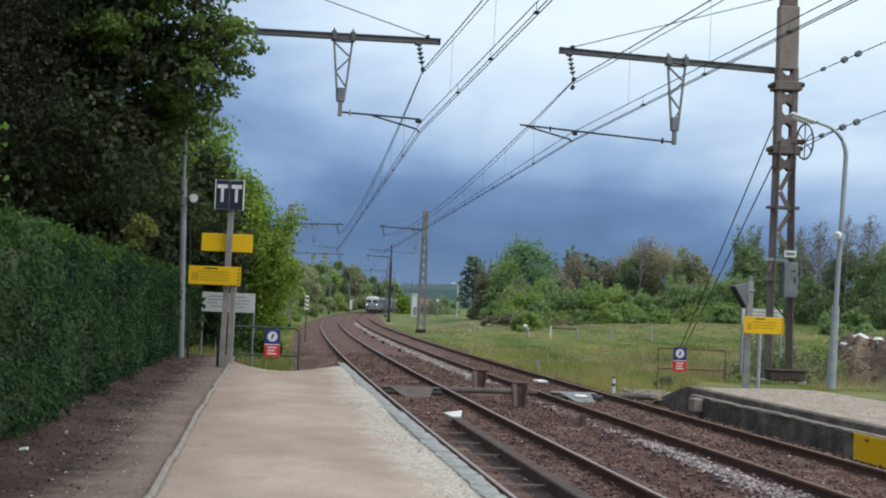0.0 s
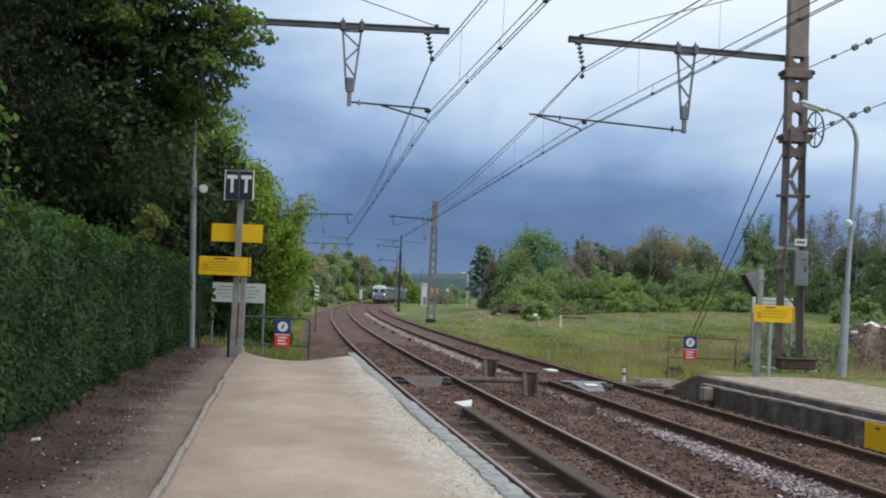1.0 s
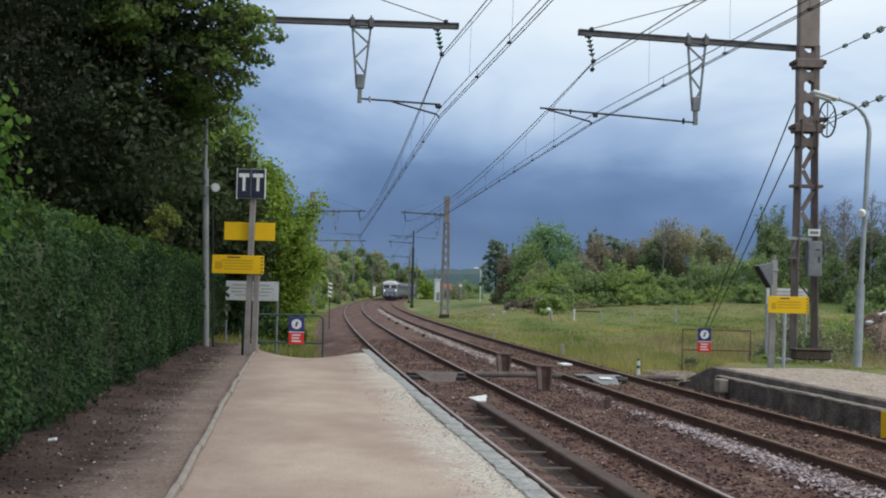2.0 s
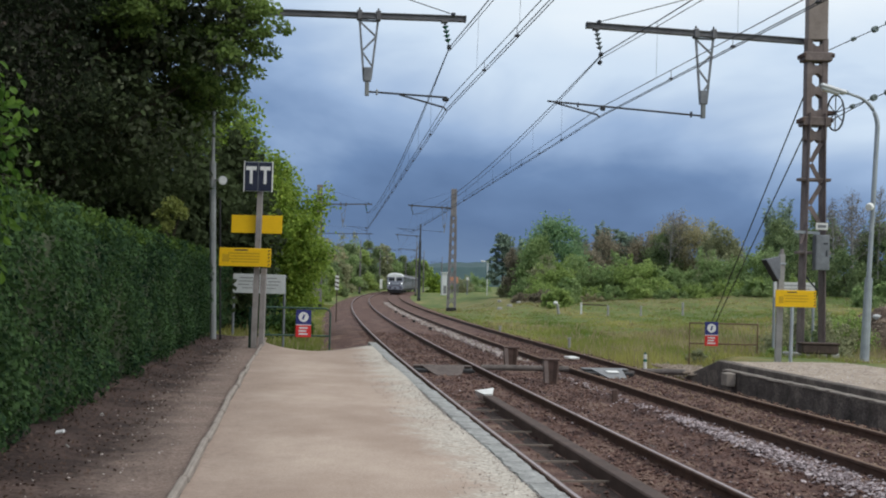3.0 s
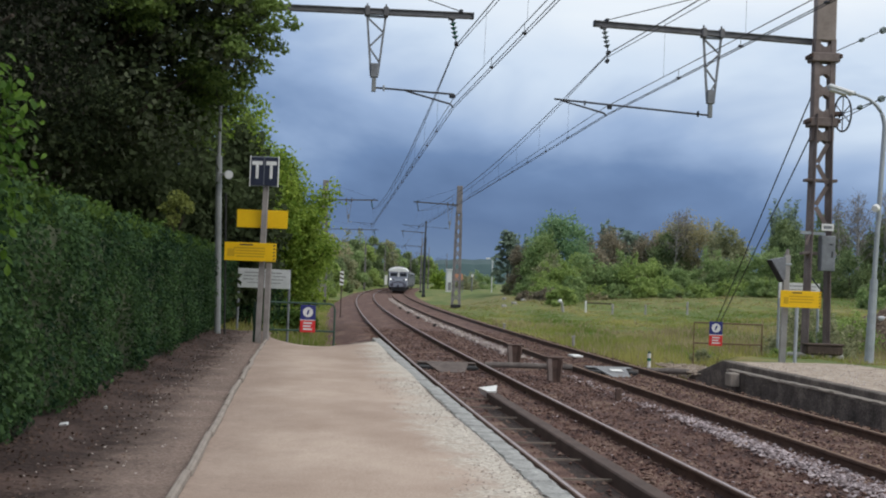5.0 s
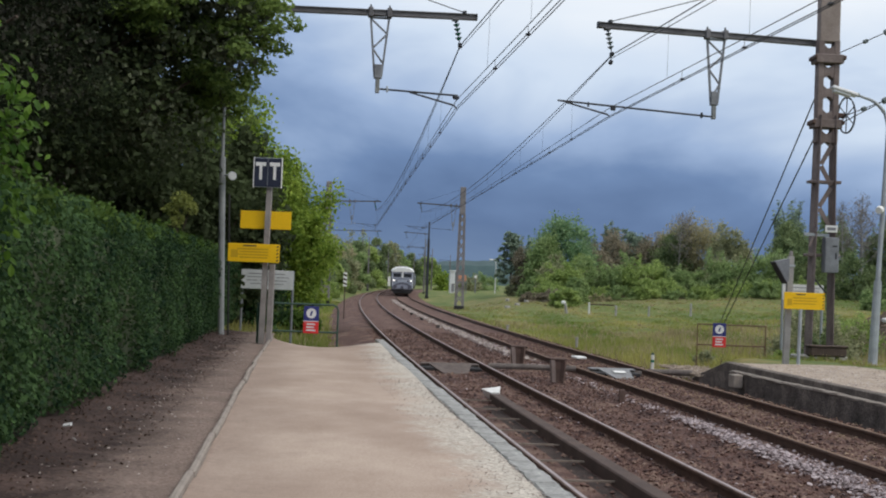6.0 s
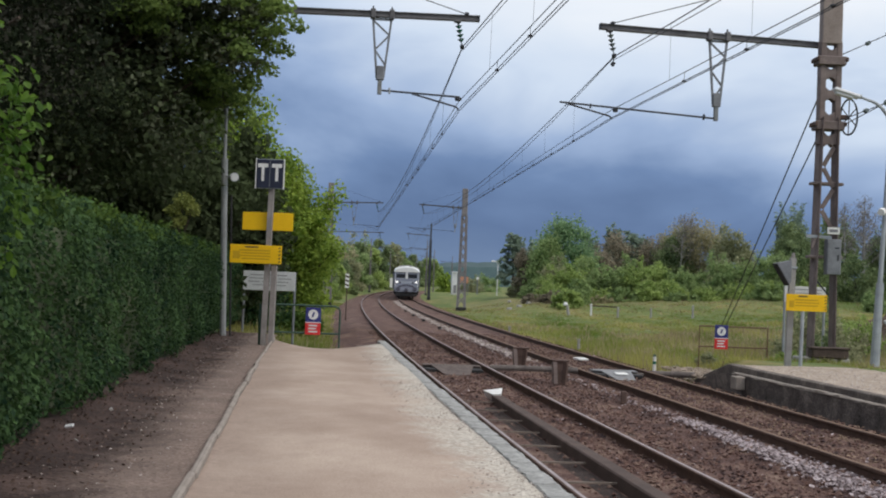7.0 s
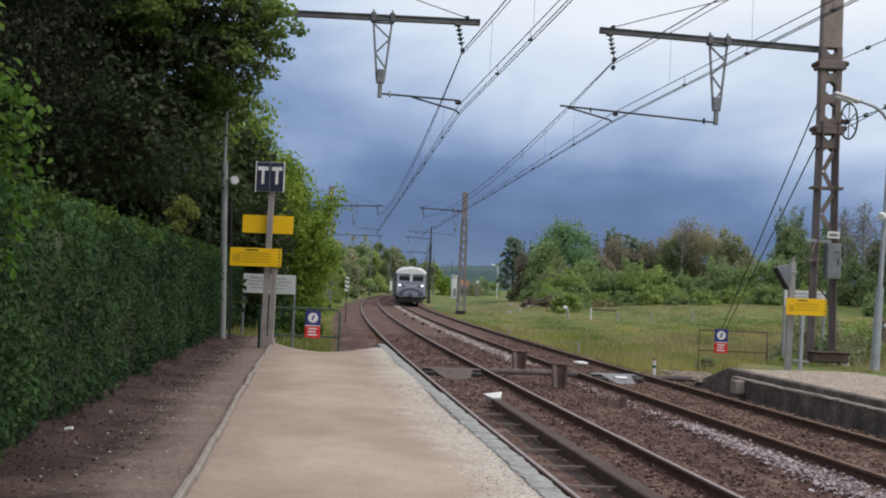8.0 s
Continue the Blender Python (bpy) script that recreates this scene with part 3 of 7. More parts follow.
def make_near_platform():
    outer, inner = -3.22, -5.585
    cols = np.linspace(inner, outer - 0.18, 17)
    rows = np.linspace(0, 1, 61)
    verts, faces = [], []
    for r in rows:
        for o in cols:
            e = plat_end(o)
            s = -12 + (e + 12) * r
            z = PLAT + 0.012 * math.sin(s * 0.9 + o) + 0.01 * math.sin(o * 3 + s * 0.35)
            verts.append(on(s, o, z))
    w = len(cols)
    for j in range(len(rows) - 1):
        for i in range(w - 1):
            faces.append((j * w + i, j * w + i + 1, (j + 1) * w + i + 1, (j + 1) * w + i))
    # the broken end falls away to the ground
    k = len(verts)
    for o in cols:
        verts.append(on(plat_end(o) + 0.9, o, -0.35))
    for i in range(w - 1):
        a = (len(rows) - 1) * w + i
        faces.append((a, a + 1, k + i + 1, k + i))
    me = mesh_of("platform_surface", verts, faces, SAND)
    me.shade_smooth()
    # how near a spot lies to the coping, where loose gravel gathers
    near = me.attributes.new("edge", "FLOAT", "POINT")
    near.data.foreach_set("value", np.array([float(o) - (outer - 0.18) for _ in rows for o in cols] + [-2.0] * len(cols), np.float32))
    # and how near to the kerb, where dirt is trodden in
    kerb_side = me.attributes.new("kerb_side", "FLOAT", "POINT")
    kerb_side.data.foreach_set("value", np.array([0.35 - 0.75 * (float(o) - inner) for _ in rows for o in cols] + [0.0] * len(cols), np.float32))
    tagged(part("platform", me, SAND), "low platform of compacted sandy gravel", "platform", kind="structure")
    me = ribbon([(outer - 0.03, PLAT - 0.09), (outer - 0.03, -0.3), (outer - 0.5, -0.3), (outer - 0.5, PLAT - 0.09)], -12, 22.3, 0.5, WALL, "platform_wall", close=True)
    wall = tagged(part("platform_wall", me, WALL), "dark stone face of the low platform", "platform wall", kind="structure")
    stone = None
    for i in range(34):
        s = -11.5 + i + 0.5
        if s > 22.2:
            break
        # rough-hewn slabs, each with its own broken edges
        stone = bpy.data.meshes.new("coping_stone")
        bm = box((0.185, 0.972, 0.1), (0, 0, 0), 0.016)
        bmesh.ops.subdivide_edges(bm, edges=[e for e in bm.edges if abs((e.verts[0].co - e.verts[1].co).y) > 0.5], cuts=7)
        for v in bm.verts:
            v.co += Vector((random.uniform(-0.012, 0.012), 0, random.uniform(-0.006, 0.004)))
        bm.to_mesh(stone)
        bm.free()
        stone.materials.append(COPING)
        ob = new("coping_stone", stone)
        ob.matrix_world = pose(*on(s, outer - 0.092 + random.uniform(-0.008, 0.008), PLAT - 0.045 + random.uniform(-0.004, 0.006)), 0, 0, turn_at(s) + random.uniform(-0.3, 0.3))
        ob.parent = wall
    kerb = thing("kerb", "row of worn kerb stones edging the platform", "kerb", kind="structure")
    stone = bpy.data.meshes.new("kerb_stone")
    bm = box((0.05, 0.985, 0.16), (0, 0, 0), 0.012)
    bm.to_mesh(stone)
    bm.free()
    stone.materials.append(KERB)
    for i in range(33):
        s = -11.0 + i
        ob = new("kerb_stone", stone)
        ob.matrix_world = pose(*on(s, inner - 0.022 + random.uniform(-0.010, 0.010), PLAT - 0.045 + random.uniform(-0.008, 0.012)), 0, random.uniform(-2, 2), turn_at(s) + random.uniform(-0.7, 0.7))
        ob.parent = kerb
    # dirt path between the kerb and the hedge
    cols = np.linspace(-8.3, inner - 0.045, 18)
    ss = np.arange(-12, 25.1, 0.5)
    verts = [on(s, o, PLAT - 0.05 + 0.05 * smooth(np.array((-o - 6.5) / 0.6)) + 0.012 * math.sin(s * 2.1 + o * 4) + 0.01 * math.sin(s * 5 + o * 9)) for s in ss for o in cols]
    w = len(cols)
    faces = [(j * w + i, j * w + i + 1, (j + 1) * w + i + 1, (j + 1) * w + i) for j in range(len(ss) - 1) for i in range(w - 1)]
    me = mesh_of("dirt_path", verts, faces, DIRT)
    near = me.attributes.new("edge", "FLOAT", "POINT")
    near.data.foreach_set("value", np.array([-1.15 + 1.12 * min(1.0, max(0.0, (float(o) + 6.85) / 1.0)) for _ in ss for o in cols], np.float32))
    me.shade_smooth()
    tagged(part("dirt_path", me, DIRT), "bare brown dirt path between kerb and hedge", "path", kind="structure")


make_near_platform()


def on_path(rng):
    return on(rng.uniform(1.5, 22), -5.75 - 1.2 * rng.random() ** 0.8, PLAT - 0.04)


def on_gravel(rng):
    return on(rng.uniform(1.0, 20.5), -3.41 - 0.55 * rng.random() ** 2.2, PLAT + 0.004)


stones("path_litter", "scattered small pale stones and dry leaves on the dirt path", 520, on_path, 0.011, PALE_GRIT)
def on_ramp_foot(rng):
    return on(21.3 + 3.2 * rng.random(), 3.5 + 1.5 * rng.random(), -0.02 - 0.05 * rng.random())


stones("gravel_patch", "patch of pale gravel at the foot of the ramp", 2600, on_ramp_foot, 0.03, GRAVEL)
stones("edge_gravel", "scattered pale gravel along the platform edge", 3000, on_gravel, 0.007, PALE_GRIT)


# ---- far platform ----
def swept(rows, material, name):
    """A closed body through cross-sections: rows of (s, [(offset, height), ...])."""
    verts, faces, k = [], [], len(rows[0][1])
    for q, prof in rows:
        verts += [on(q, o, z) for o, z in prof]
    for i in range(len(rows) - 1):
        for j in range(k):
            u, v = i * k + j, i * k + (j + 1) % k
            faces.append((u, u + k, v + k, v))
    faces += [tuple(range(k)), tuple(range(len(verts) - k, len(verts)))[::-1]]
    me = mesh_of(name, verts, faces, material)
    bm = bmesh.new()
    bm.from_mesh(me)
    bpy.data.meshes.remove(me)
    bmesh.ops.recalc_face_normals(bm, faces=bm.faces[:])
    return bm


def far_top(q):
    """Height of the opposite platform's wall along the line, with its ramped nose."""
    return float(np.interp(q, [-20, 12, 19.0, 20.0, 21.5, 22.2], [0.315, 0.322, 0.332, 0.345, 0.02, -0.16]))


def far_lie(q, o):
    """The gravel surface behind the wall: a slight crown, falling away at the nose and the back."""
    return far_top(q) - 0.008 + 0.008 * math.sin(q * 1.7 + o * 2) - 0.09 * max(0, o - 6.4)


def make_far_platform():
    # set-back upper wall with a pale worn top edge
    ss = np.r_[np.arange(-20, 19.1, 1.0), 19.5, 20.0, 20.7, 21.5, 22.2]
    rows = [(q, [(3.655, -0.3), (3.65, far_top(q) - 0.015), (3.665, far_top(q)), (3.80, far_top(q) + 0.004), (3.98, far_top(q) - 0.02), (3.98, -0.3)]) for q in ss]
    wall = tagged(part("platform_wall", swept(rows, WALL, "platform_wall"), WALL), "stained grey low wall of the opposite platform", "platform wall", kind="structure")
    # lower wall in front of it, dark and streaked, ending in a short slope
    ss = np.r_[np.arange(-20, 19.1, 1.0), 19.4, 20.3, 21.2]
    low = [(q, [(3.50, -0.3), (3.495, float(np.interp(q, [19.3, 20.3, 21.2], [0.195, 0.13, -0.12]))), (3.66, float(np.interp(q, [19.3, 20.3, 21.2], [0.197, 0.13, -0.12]))), (3.66, -0.3)]) for q in ss]
    part("lower_wall", swept(low, DARK_WALL, "lower_wall"), DARK_WALL, wall, "dark stained lower wall")
    # worn ledge stones, uneven and chipped
    for i in range(32):
        q = 18.75 - i * 1.0
        bm = box((0.175, 0.985, 0.045), (0, 0, 0), 0.012)
        bmesh.ops.subdivide_edges(bm, edges=[e for e in bm.edges if abs((e.verts[0].co - e.verts[1].co).y) > 0.5], cuts=6)
        for v in bm.verts:
            v.co += Vector((random.uniform(-0.012, 0.010) if v.co.x < 0 else 0, 0, random.uniform(-0.006, 0.003)))
        ob = part("ledge_stone", bm, KERB, wall)
        ob.matrix_world = pose(*on(q, 3.572 + random.uniform(-0.006, 0.006), 0.203 + random.uniform(-0.008, 0.006)), 0, random.uniform(-1, 1), turn_at(q) + random.uniform(-0.3, 0.3))
    cols = np.linspace(3.74, 7.6, 15)
    ss = np.r_[np.arange(-20, 19.9, 0.6), 20.0, 20.5, 21.0, 21.5, 22.1]
    verts = [on(s, o, far_lie(s, o)) for s in ss for o in cols]
    w = len(cols)
    faces = [(j * w + i, j * w + i + 1, (j + 1) * w + i + 1, (j + 1) * w + i) for j in range(len(ss) - 1) for i in range(w - 1)]
    me = mesh_of("far_platform", verts, faces, GRAVEL)
    me.shade_smooth()
    tagged(part("platform", me, GRAVEL), "pale gravel surface of the opposite platform", "platform", kind="structure")
    bm = box((0.20, 0.30, 0.26), (0, 0, 0), 0.02)
    ob = tagged(part("concrete_block", bm, KERB), "small grey concrete block against the platform wall", "concrete block")
    ob.matrix_world = pose(*on(18.6, 3.38, 0.06), 0, 0, turn_at(18.6))
    # yellow board on the wall
    b = thing("platform_notice", "yellow warning board fixed to the platform wall", "sign", on(11.55, 3.43, 0.02), turn_at(11.55) - 90)
    part("board", box((1.2, 0.015, 0.38), (0, 0, 0), 0.004), YELLOW, b)
    part("lettering", box((0.12, 0.004, 0.03), (-0.2, -0.010, 0.12), 0), INK, b)

    def strewn(r):
        s, o = 6 + 14.5 * r.random(), 3.82 + 3.1 * r.random()
        return on(s, o, far_lie(s, o))
    stones("strewn_gravel", "loose pale gravel strewn over the opposite platform", 3600, strewn, 0.017, PALE_GRIT)
    # loose gravel spilled beyond the ramp
    def spill(r):
        s = 22.4 + 4.6 * r.random()
        return on(s, 3.9 + 1.2 * r.random() * (1 - (s - 22.4) / 7), -0.33 + 0.30 * r.random() * math.exp(-((s - 23.2) / 1.1) ** 2) + 0.03 * r.random())
    stones("spilled_gravel", "pale gravel spilled beyond the platform ramp", 1500, spill, 0.035, PALE_GRIT)


make_far_platform()


# ---- things between the rails ----
def make_beam():
    b = thing("timber_beam", "long dark timber beam with a white painted end, between the rails", "beam", kind="structure")
    def mid(q):
        return -1.84 + (15.0 - q) * 0.001
    ss = np.arange(-6.0, 15.01, 0.75)
    verts, faces = [], []
    for q in ss:
        for o, z in ((-0.095, -0.17), (-0.095, -0.012), (-0.08, 0.003), (0.06, 0.003), (0.075, -0.012), (0.075, -0.17)):
            verts.append(on(q, mid(q) + o, z))
    for i in range(len(ss) - 1):
        for j in range(6):
            a, c = i * 6 + j, i * 6 + (j + 1) % 6
            faces.append((a, c, c + 6, a + 6))
    faces += [tuple(range(5, -1, -1)), tuple(range(len(verts) - 6, len(verts)))]
    bm = bmesh.new()
    me = mesh_of("beam", verts, faces, BEAM)
    bm.from_mesh(me)
    bmesh.ops.recalc_face_normals(bm, faces=bm.faces[:])
    part("beam", bm, BEAM, b)
    bm = bmesh.new()
    p = [on(14.95, -1.93, 0.02), on(14.92, -1.80, 0.03), on(15.25, -1.73, 0.10), on(15.35, -2.02, 0.045), on(14.98, -1.86, -0.12), on(14.95, -1.79, -0.16), on(15.25, -1.75, -0.17), on(15.35, -1.98, -0.06)]
    v = [bm.verts.new(q) for q in p]
    for f in ((0, 1, 2, 3), (4, 7, 6, 5), (0, 3, 7, 4), (1, 5, 6, 2), (3, 2, 6, 7), (0, 4, 5, 1)):
        bm.faces.new([v[k] for k in f])
    bmesh.ops.recalc_face_normals(bm, faces=bm.faces[:])
    part("end_cap", bm, WHITE, b, "white painted wedge end")
    for i in range(15):
        q = 14.75 - 1.29 * i
        part("cross_bar", strut(on(q, -2.47, -0.085), on(q, mid(q) - 0.09, -0.085), 0.03, 0.018), BAR, b)


make_beam()


def make_shade_strip():
    """A strip of ballast coloured dark for the shade in the trough between the rail and the beam."""
    me = ribbon([(-2.50, -0.150), (-2.44, -0.132), (-2.2, -0.136), (-1.97, -0.130), (-1.92, -0.150)], -6, 14.6, 0.6, PIT_SHADE, "shaded_ballast")
    tagged(part("shaded_ballast", me, PIT_SHADE), "ballast strip between rail and beam, darkened for shade", "ballast", kind="structure")


make_shade_strip()


def make_crossing():
    pipe = thing("cable_duct", "grey cable duct laid across both tracks", "cable duct", kind="structure")
    for o0, o1, z in ((-2.45, -1.15, -0.10), (-0.95, 0.98, -0.03), (1.15, 2.45, -0.10), (2.65, 3.6, -0.05)):
        bm = tube([on(22.1, o0, z), on(22.08, (o0 + o1) / 2, z + 0.005), on(22.05, o1, z)], 0.065, 10)
        part("duct_length", bm, DUCT, pipe)
    # steel covers between the rails: a strip over the duct and a sloped apron with dark openings beside it
    for o, m, label, wide, apron in ((TRACK_1, APRON, "dark rusted steel duct cover with a sloped apron between the near rails", 1.26, 0.46), (TRACK_2, ZINC, "pale steel duct cover with a sloped apron between the far rails", 1.0, 0.34)):
        c = thing("duct_cover", label, "cover plate", on(22.0, o, 0.0), turn_at(22), kind="structure")
        part("strip", box((wide, 0.34, 0.03), (0, 0.1, -0.015), 0.006), m, c)
        bm = bmesh.new()
        q = [(-apron, -0.08, -0.002), (apron, -0.08, -0.002), (apron * 0.55, -1.15, -0.125), (-apron * 0.55, -1.15, -0.125)]
        a = [bm.verts.new(p) for p in q]
        d = [bm.verts.new((x, y, z - 0.03)) for x, y, z in q]
        bm.faces.new(a)
        bm.faces.new(d[::-1])
        for k in range(4):
            bm.faces.new((a[k], d[k], d[(k + 1) % 4], a[(k + 1) % 4]))
        bmesh.ops.recalc_face_normals(bm, faces=bm.faces[:])
        part("apron", bm, m, c)
        # solid black blocks put in for the shade inside the side openings
        for e in (-1, 1):
            part("opening_shade", box((wide / 2 - apron * 0.7, 0.5, 0.09), (e * (wide / 2 + apron * 0.7) / 2, -0.28, -0.10), 0.02), TRAIN_DARK, c)
    bm = box((0.26, 0.22, 0.012), (0, 0, 0), 0.003)
    ob = tagged(part("white_label_plate", bm, WHITE), "white plate lying on the steel cover", "plate")
    ob.matrix_world = pose(*on(21.5, TRACK_2 + 0.03, -0.03), 6.5, 0, turn_at(22))
    bm = box((0.30, 0.28, 0.05), (0, 0, 0), 0.01)
    ob = tagged(part("white_marker", bm, WHITE), "small white marker block beside the rail", "marker")
    ob.matrix_world = pose(*on(27.0, 2.12, -0.06), 4, 0, turn_at(23.3) + 20)
    # stout posts between the tracks
    for q, o, w, h in ((20.0, 0.17, 0.30, 0.50), (25.2, 0.22, 0.34, 0.47)):
        b = thing("stub_post", "stout rusty sheet-clad stub post between the tracks", "post", on(q, o, -0.22), turn_at(q), "stub posts")
        bm = bmesh.new()
        rows = [[bm.verts.new((x * k, y * k, z)) for x, y in ((-w / 2, -0.09), (w / 2, -0.09), (w / 2, 0.09), (-w / 2, 0.09))] for z, k in ((0, 0.72), (h * 0.5, 0.86), (h, 1.0))]
        for r0, r1 in zip(rows, rows[1:]):
            for k in range(4):
                bm.faces.new((r0[k], r0[(k + 1) % 4], r1[(k + 1) % 4], r1[k]))
        bm.faces.new(rows[0][::-1])
        bm.faces.new(rows[-1])
        part("body", bm, RUSTY, b)
        part("cap", box((w * 1.12, 0.24, 0.035), (0, 0, h + 0.012), 0.006), RUSTY, b)
        for e, m in ((-1, MAST), (0.7, RUSTY)):
            part("flange", strut((e * w * 0.30, -0.07, 0), (e * w * 0.44, -0.10, h * 0.98), 0.05, 0.12), m, b)
    b = thing("short_stake", "short dark rusty stake in the ballast", "stake", on(16.0, 0.47, -0.2), 0)
    part("stake", box((0.10, 0.08, 0.28), (0, 0, 0.1), 0.01), RUSTY, b)
    # small dark studs on the pale strip further out
    for q in (47.0, 57.0, 66.0, 76.0):
        b = thing("ballast_stud", "small dark stud block beside the track", "block", on(q, 0.28, -0.15), 0, "stud blocks")
        part("block", box((0.16, 0.14, 0.12), (0, 0, 0.04), 0.02), TRAIN_DARK, b)
    b = thing("marker_post", "low white marker post with a green cap", "marker post", on(24.8, 3.46, -0.16), 0)
    part("post", tube([(0, 0, 0), (0, 0, 0.34)], 0.042, 10), WHITE, b)
    part("band", tube([(0, 0, 0.16), (0, 0, 0.23)], 0.045, 10), GREEN_GLASS, b)
    part("cap", tube([(0, 0, 0.345), (0, 0, 0.40)], 0.042, 10, None, 0.02), GATE, b)
    for q, o, h in ((37.0, 3.95, 0.31), (49.0, 3.3, 0.26)):
        b = thing("marker_post", "low pale concrete marker post in the grass", "marker post", on(q, o + 0.2, -0.3), 0, "marker posts")
        part("post", box((0.09, 0.08, h), (0, 0, h / 2), 0.02), CONCRETE, b)
        part("cap", box((0.13, 0.10, 0.05), (0, 0, h + 0.02), 0.015), CONCRETE, b)


make_crossing()


# ---- signs by the near platform ----
def bars(parent, material, rows, y):
    for x, z, w, h in rows:
        part("lettering", box((w, 0.003, h), (x, y, z), 0), material, parent)


def stripes(parent, x, z, h, y):
    for k in range(5):
        part("hazard_stripe", box((0.045, 0.003, 0.022), (x, y, z - h / 2 + h * (k + 0.5) / 5), 0, (0, -35, 0)), INK, parent)


def make_stop_board():
    """The TT board: 24 m off, the post leans a little."""
    y = 24.3
    p = thing("board_post", "weathered grey timber post beside the kerb, carrying boards", "post", (-3.36, y, PLAT - 0.1), -3)
    part("post", strut((-0.10, 0, 0), (-0.06, 0, 3.25), 0.105, 0.10), WOOD, p)
    part("stay_post", strut((0.04, 0.05, 0), (0.05, 0.05, 1.62), 0.115, 0.10), WOOD, p)
    # board TT
    t = thing("stop_board", "black board with two white letters T in a white frame", "sign", (-3.455, y - 0.09, 3.765), -3)
    part("board", box((0.55, 0.03, 0.56), (0, 0, 0), 0.006), NAVY, t)
    part("seam", box((0.012, 0.004, 0.54), (0, -0.018, 0), 0), STEEL, t)
    for x in (-0.277, 0.277):
        part("frame_bar", box((0.018, 0.045, 0.60), (x, 0, 0), 0.003), WHITE, t)
    for z in (-0.285, 0.285):
        part("frame_bar", box((0.55, 0.02, 0.012), (0, 0.004, z), 0.003), GALV, t)
    font = bpy.data.curves.new("letters", "FONT")
    font.body, font.size, font.align_x, font.align_y, font.extrude = "TT", 0.45, "CENTER", "CENTER", 0.002
    font.space_character = 1.55
    font.offset = 0.018
    tx = new("letters", font)
    me = bpy.data.meshes.new_from_object(tx)
    bpy.data.objects.remove(tx)
    me.transform(Matrix.Diagonal((0.70, 1, 1, 1)))
    me.materials.clear()
    me.materials.append(WHITE)
    part("letters", me, WHITE, t, "two white letters T").matrix_local = pose(0, -0.021, 0.01, 90, 0, 0)
    # upper yellow board stands behind the post
    u = thing("yellow_board", "plain yellow enamel board fixed behind the post", "sign", (-3.48, y + 0.075, 2.835), -3)
    part("board", box((1.01, 0.02, 0.355), (0, 0, 0), 0.006), YELLOW, u)
    part("bracket", box((0.06, 0.05, 0.30), (0.03, -0.03, 0), 0.005), STEEL, u)
    # lower yellow notice in front of it
    n = thing("yellow_notice", "yellow notice with faded lettering and dark chevrons", "sign", (-3.66, y - 0.13, 2.175), -3)
    part("board", box((1.02, 0.02, 0.36), (0, 0, 0), 0.006), YELLOW, n)
    part("bracket", box((0.05, 0.06, 0.28), (0.27, 0.035, 0), 0.005), STEEL, n)
    bars(n, FADED, [(-0.02, 0.075, 0.62, 0.030), (0.0, 0.02, 0.58, 0.026), (-0.01, -0.035, 0.60, 0.026), (0.0, -0.09, 0.55, 0.026), (-0.38, -0.02, 0.14, 0.15)], -0.012)
    bars(n, INK, [(-0.08, 0.14, 0.26, 0.028)], -0.012)
    stripes(n, 0.47, 0.0, 0.34, -0.012)
    # grey loudspeaker post
    g = thing("loudspeaker_post", "tall grey metal post with a round loudspeaker", "post", (-4.83, 27.0, PLAT - 0.05), 0)
    part("post", tube([(0.10, 0, 0), (-0.03, 0, 3.9)], 0.070, 12), POLE, g)
    part("upper_post", tube([(-0.03, 0, 3.9), (-0.04, 0, 5.0)], 0.04, 12, None, 0.035), POLE, g)
    part("rear_pipe", tube([(0.24, 0.08, 0), (0.14, 0.08, 3.1)], 0.022, 8), TRAIN_DARK, g)
    part("arm", tube([(-0.02, -0.02, 3.50), (0.2, -0.08, 3.50)], 0.02, 8), STEEL, g)
    sp = part("loudspeaker", tube([(0.17, -0.03, 3.50), (0.235, -0.20, 3.48)], 0.07, 16, None, 0.10), GALV, g)
    part("speaker_face", disc(0.085, 0.02, (0.239, -0.21, 3.479), (0.38, -0.92, -0.1), 16), GREYSIGN, sp)
    # white station board further out
    w = thing("grey_notice_board", "greyed white notice board on two thin posts", "sign", (-4.67, 33.5, -0.1), -2)
    part("board", box((1.42, 0.025, 0.52), (0, 0, 1.735), 0.006), GREYSIGN, w)
    for x in (-0.69, 0.69):
        part("post", tube([(x, 0.03, -0.6), (x, 0.03, 2.0)], 0.035, 8), STEEL, w)
    bars(w, GREYTEXT, [(-0.34, 1.89, 0.36, 0.022), (0.22, 1.89, 0.52, 0.022), (-0.20, 1.80, 0.70, 0.020), (0.42, 1.80, 0.34, 0.020), (-0.42, 1.71, 0.30, 0.020), (0.16, 1.71, 0.72, 0.020), (0.0, 1.62, 0.92, 0.018)], -0.014)


make_stop_board()


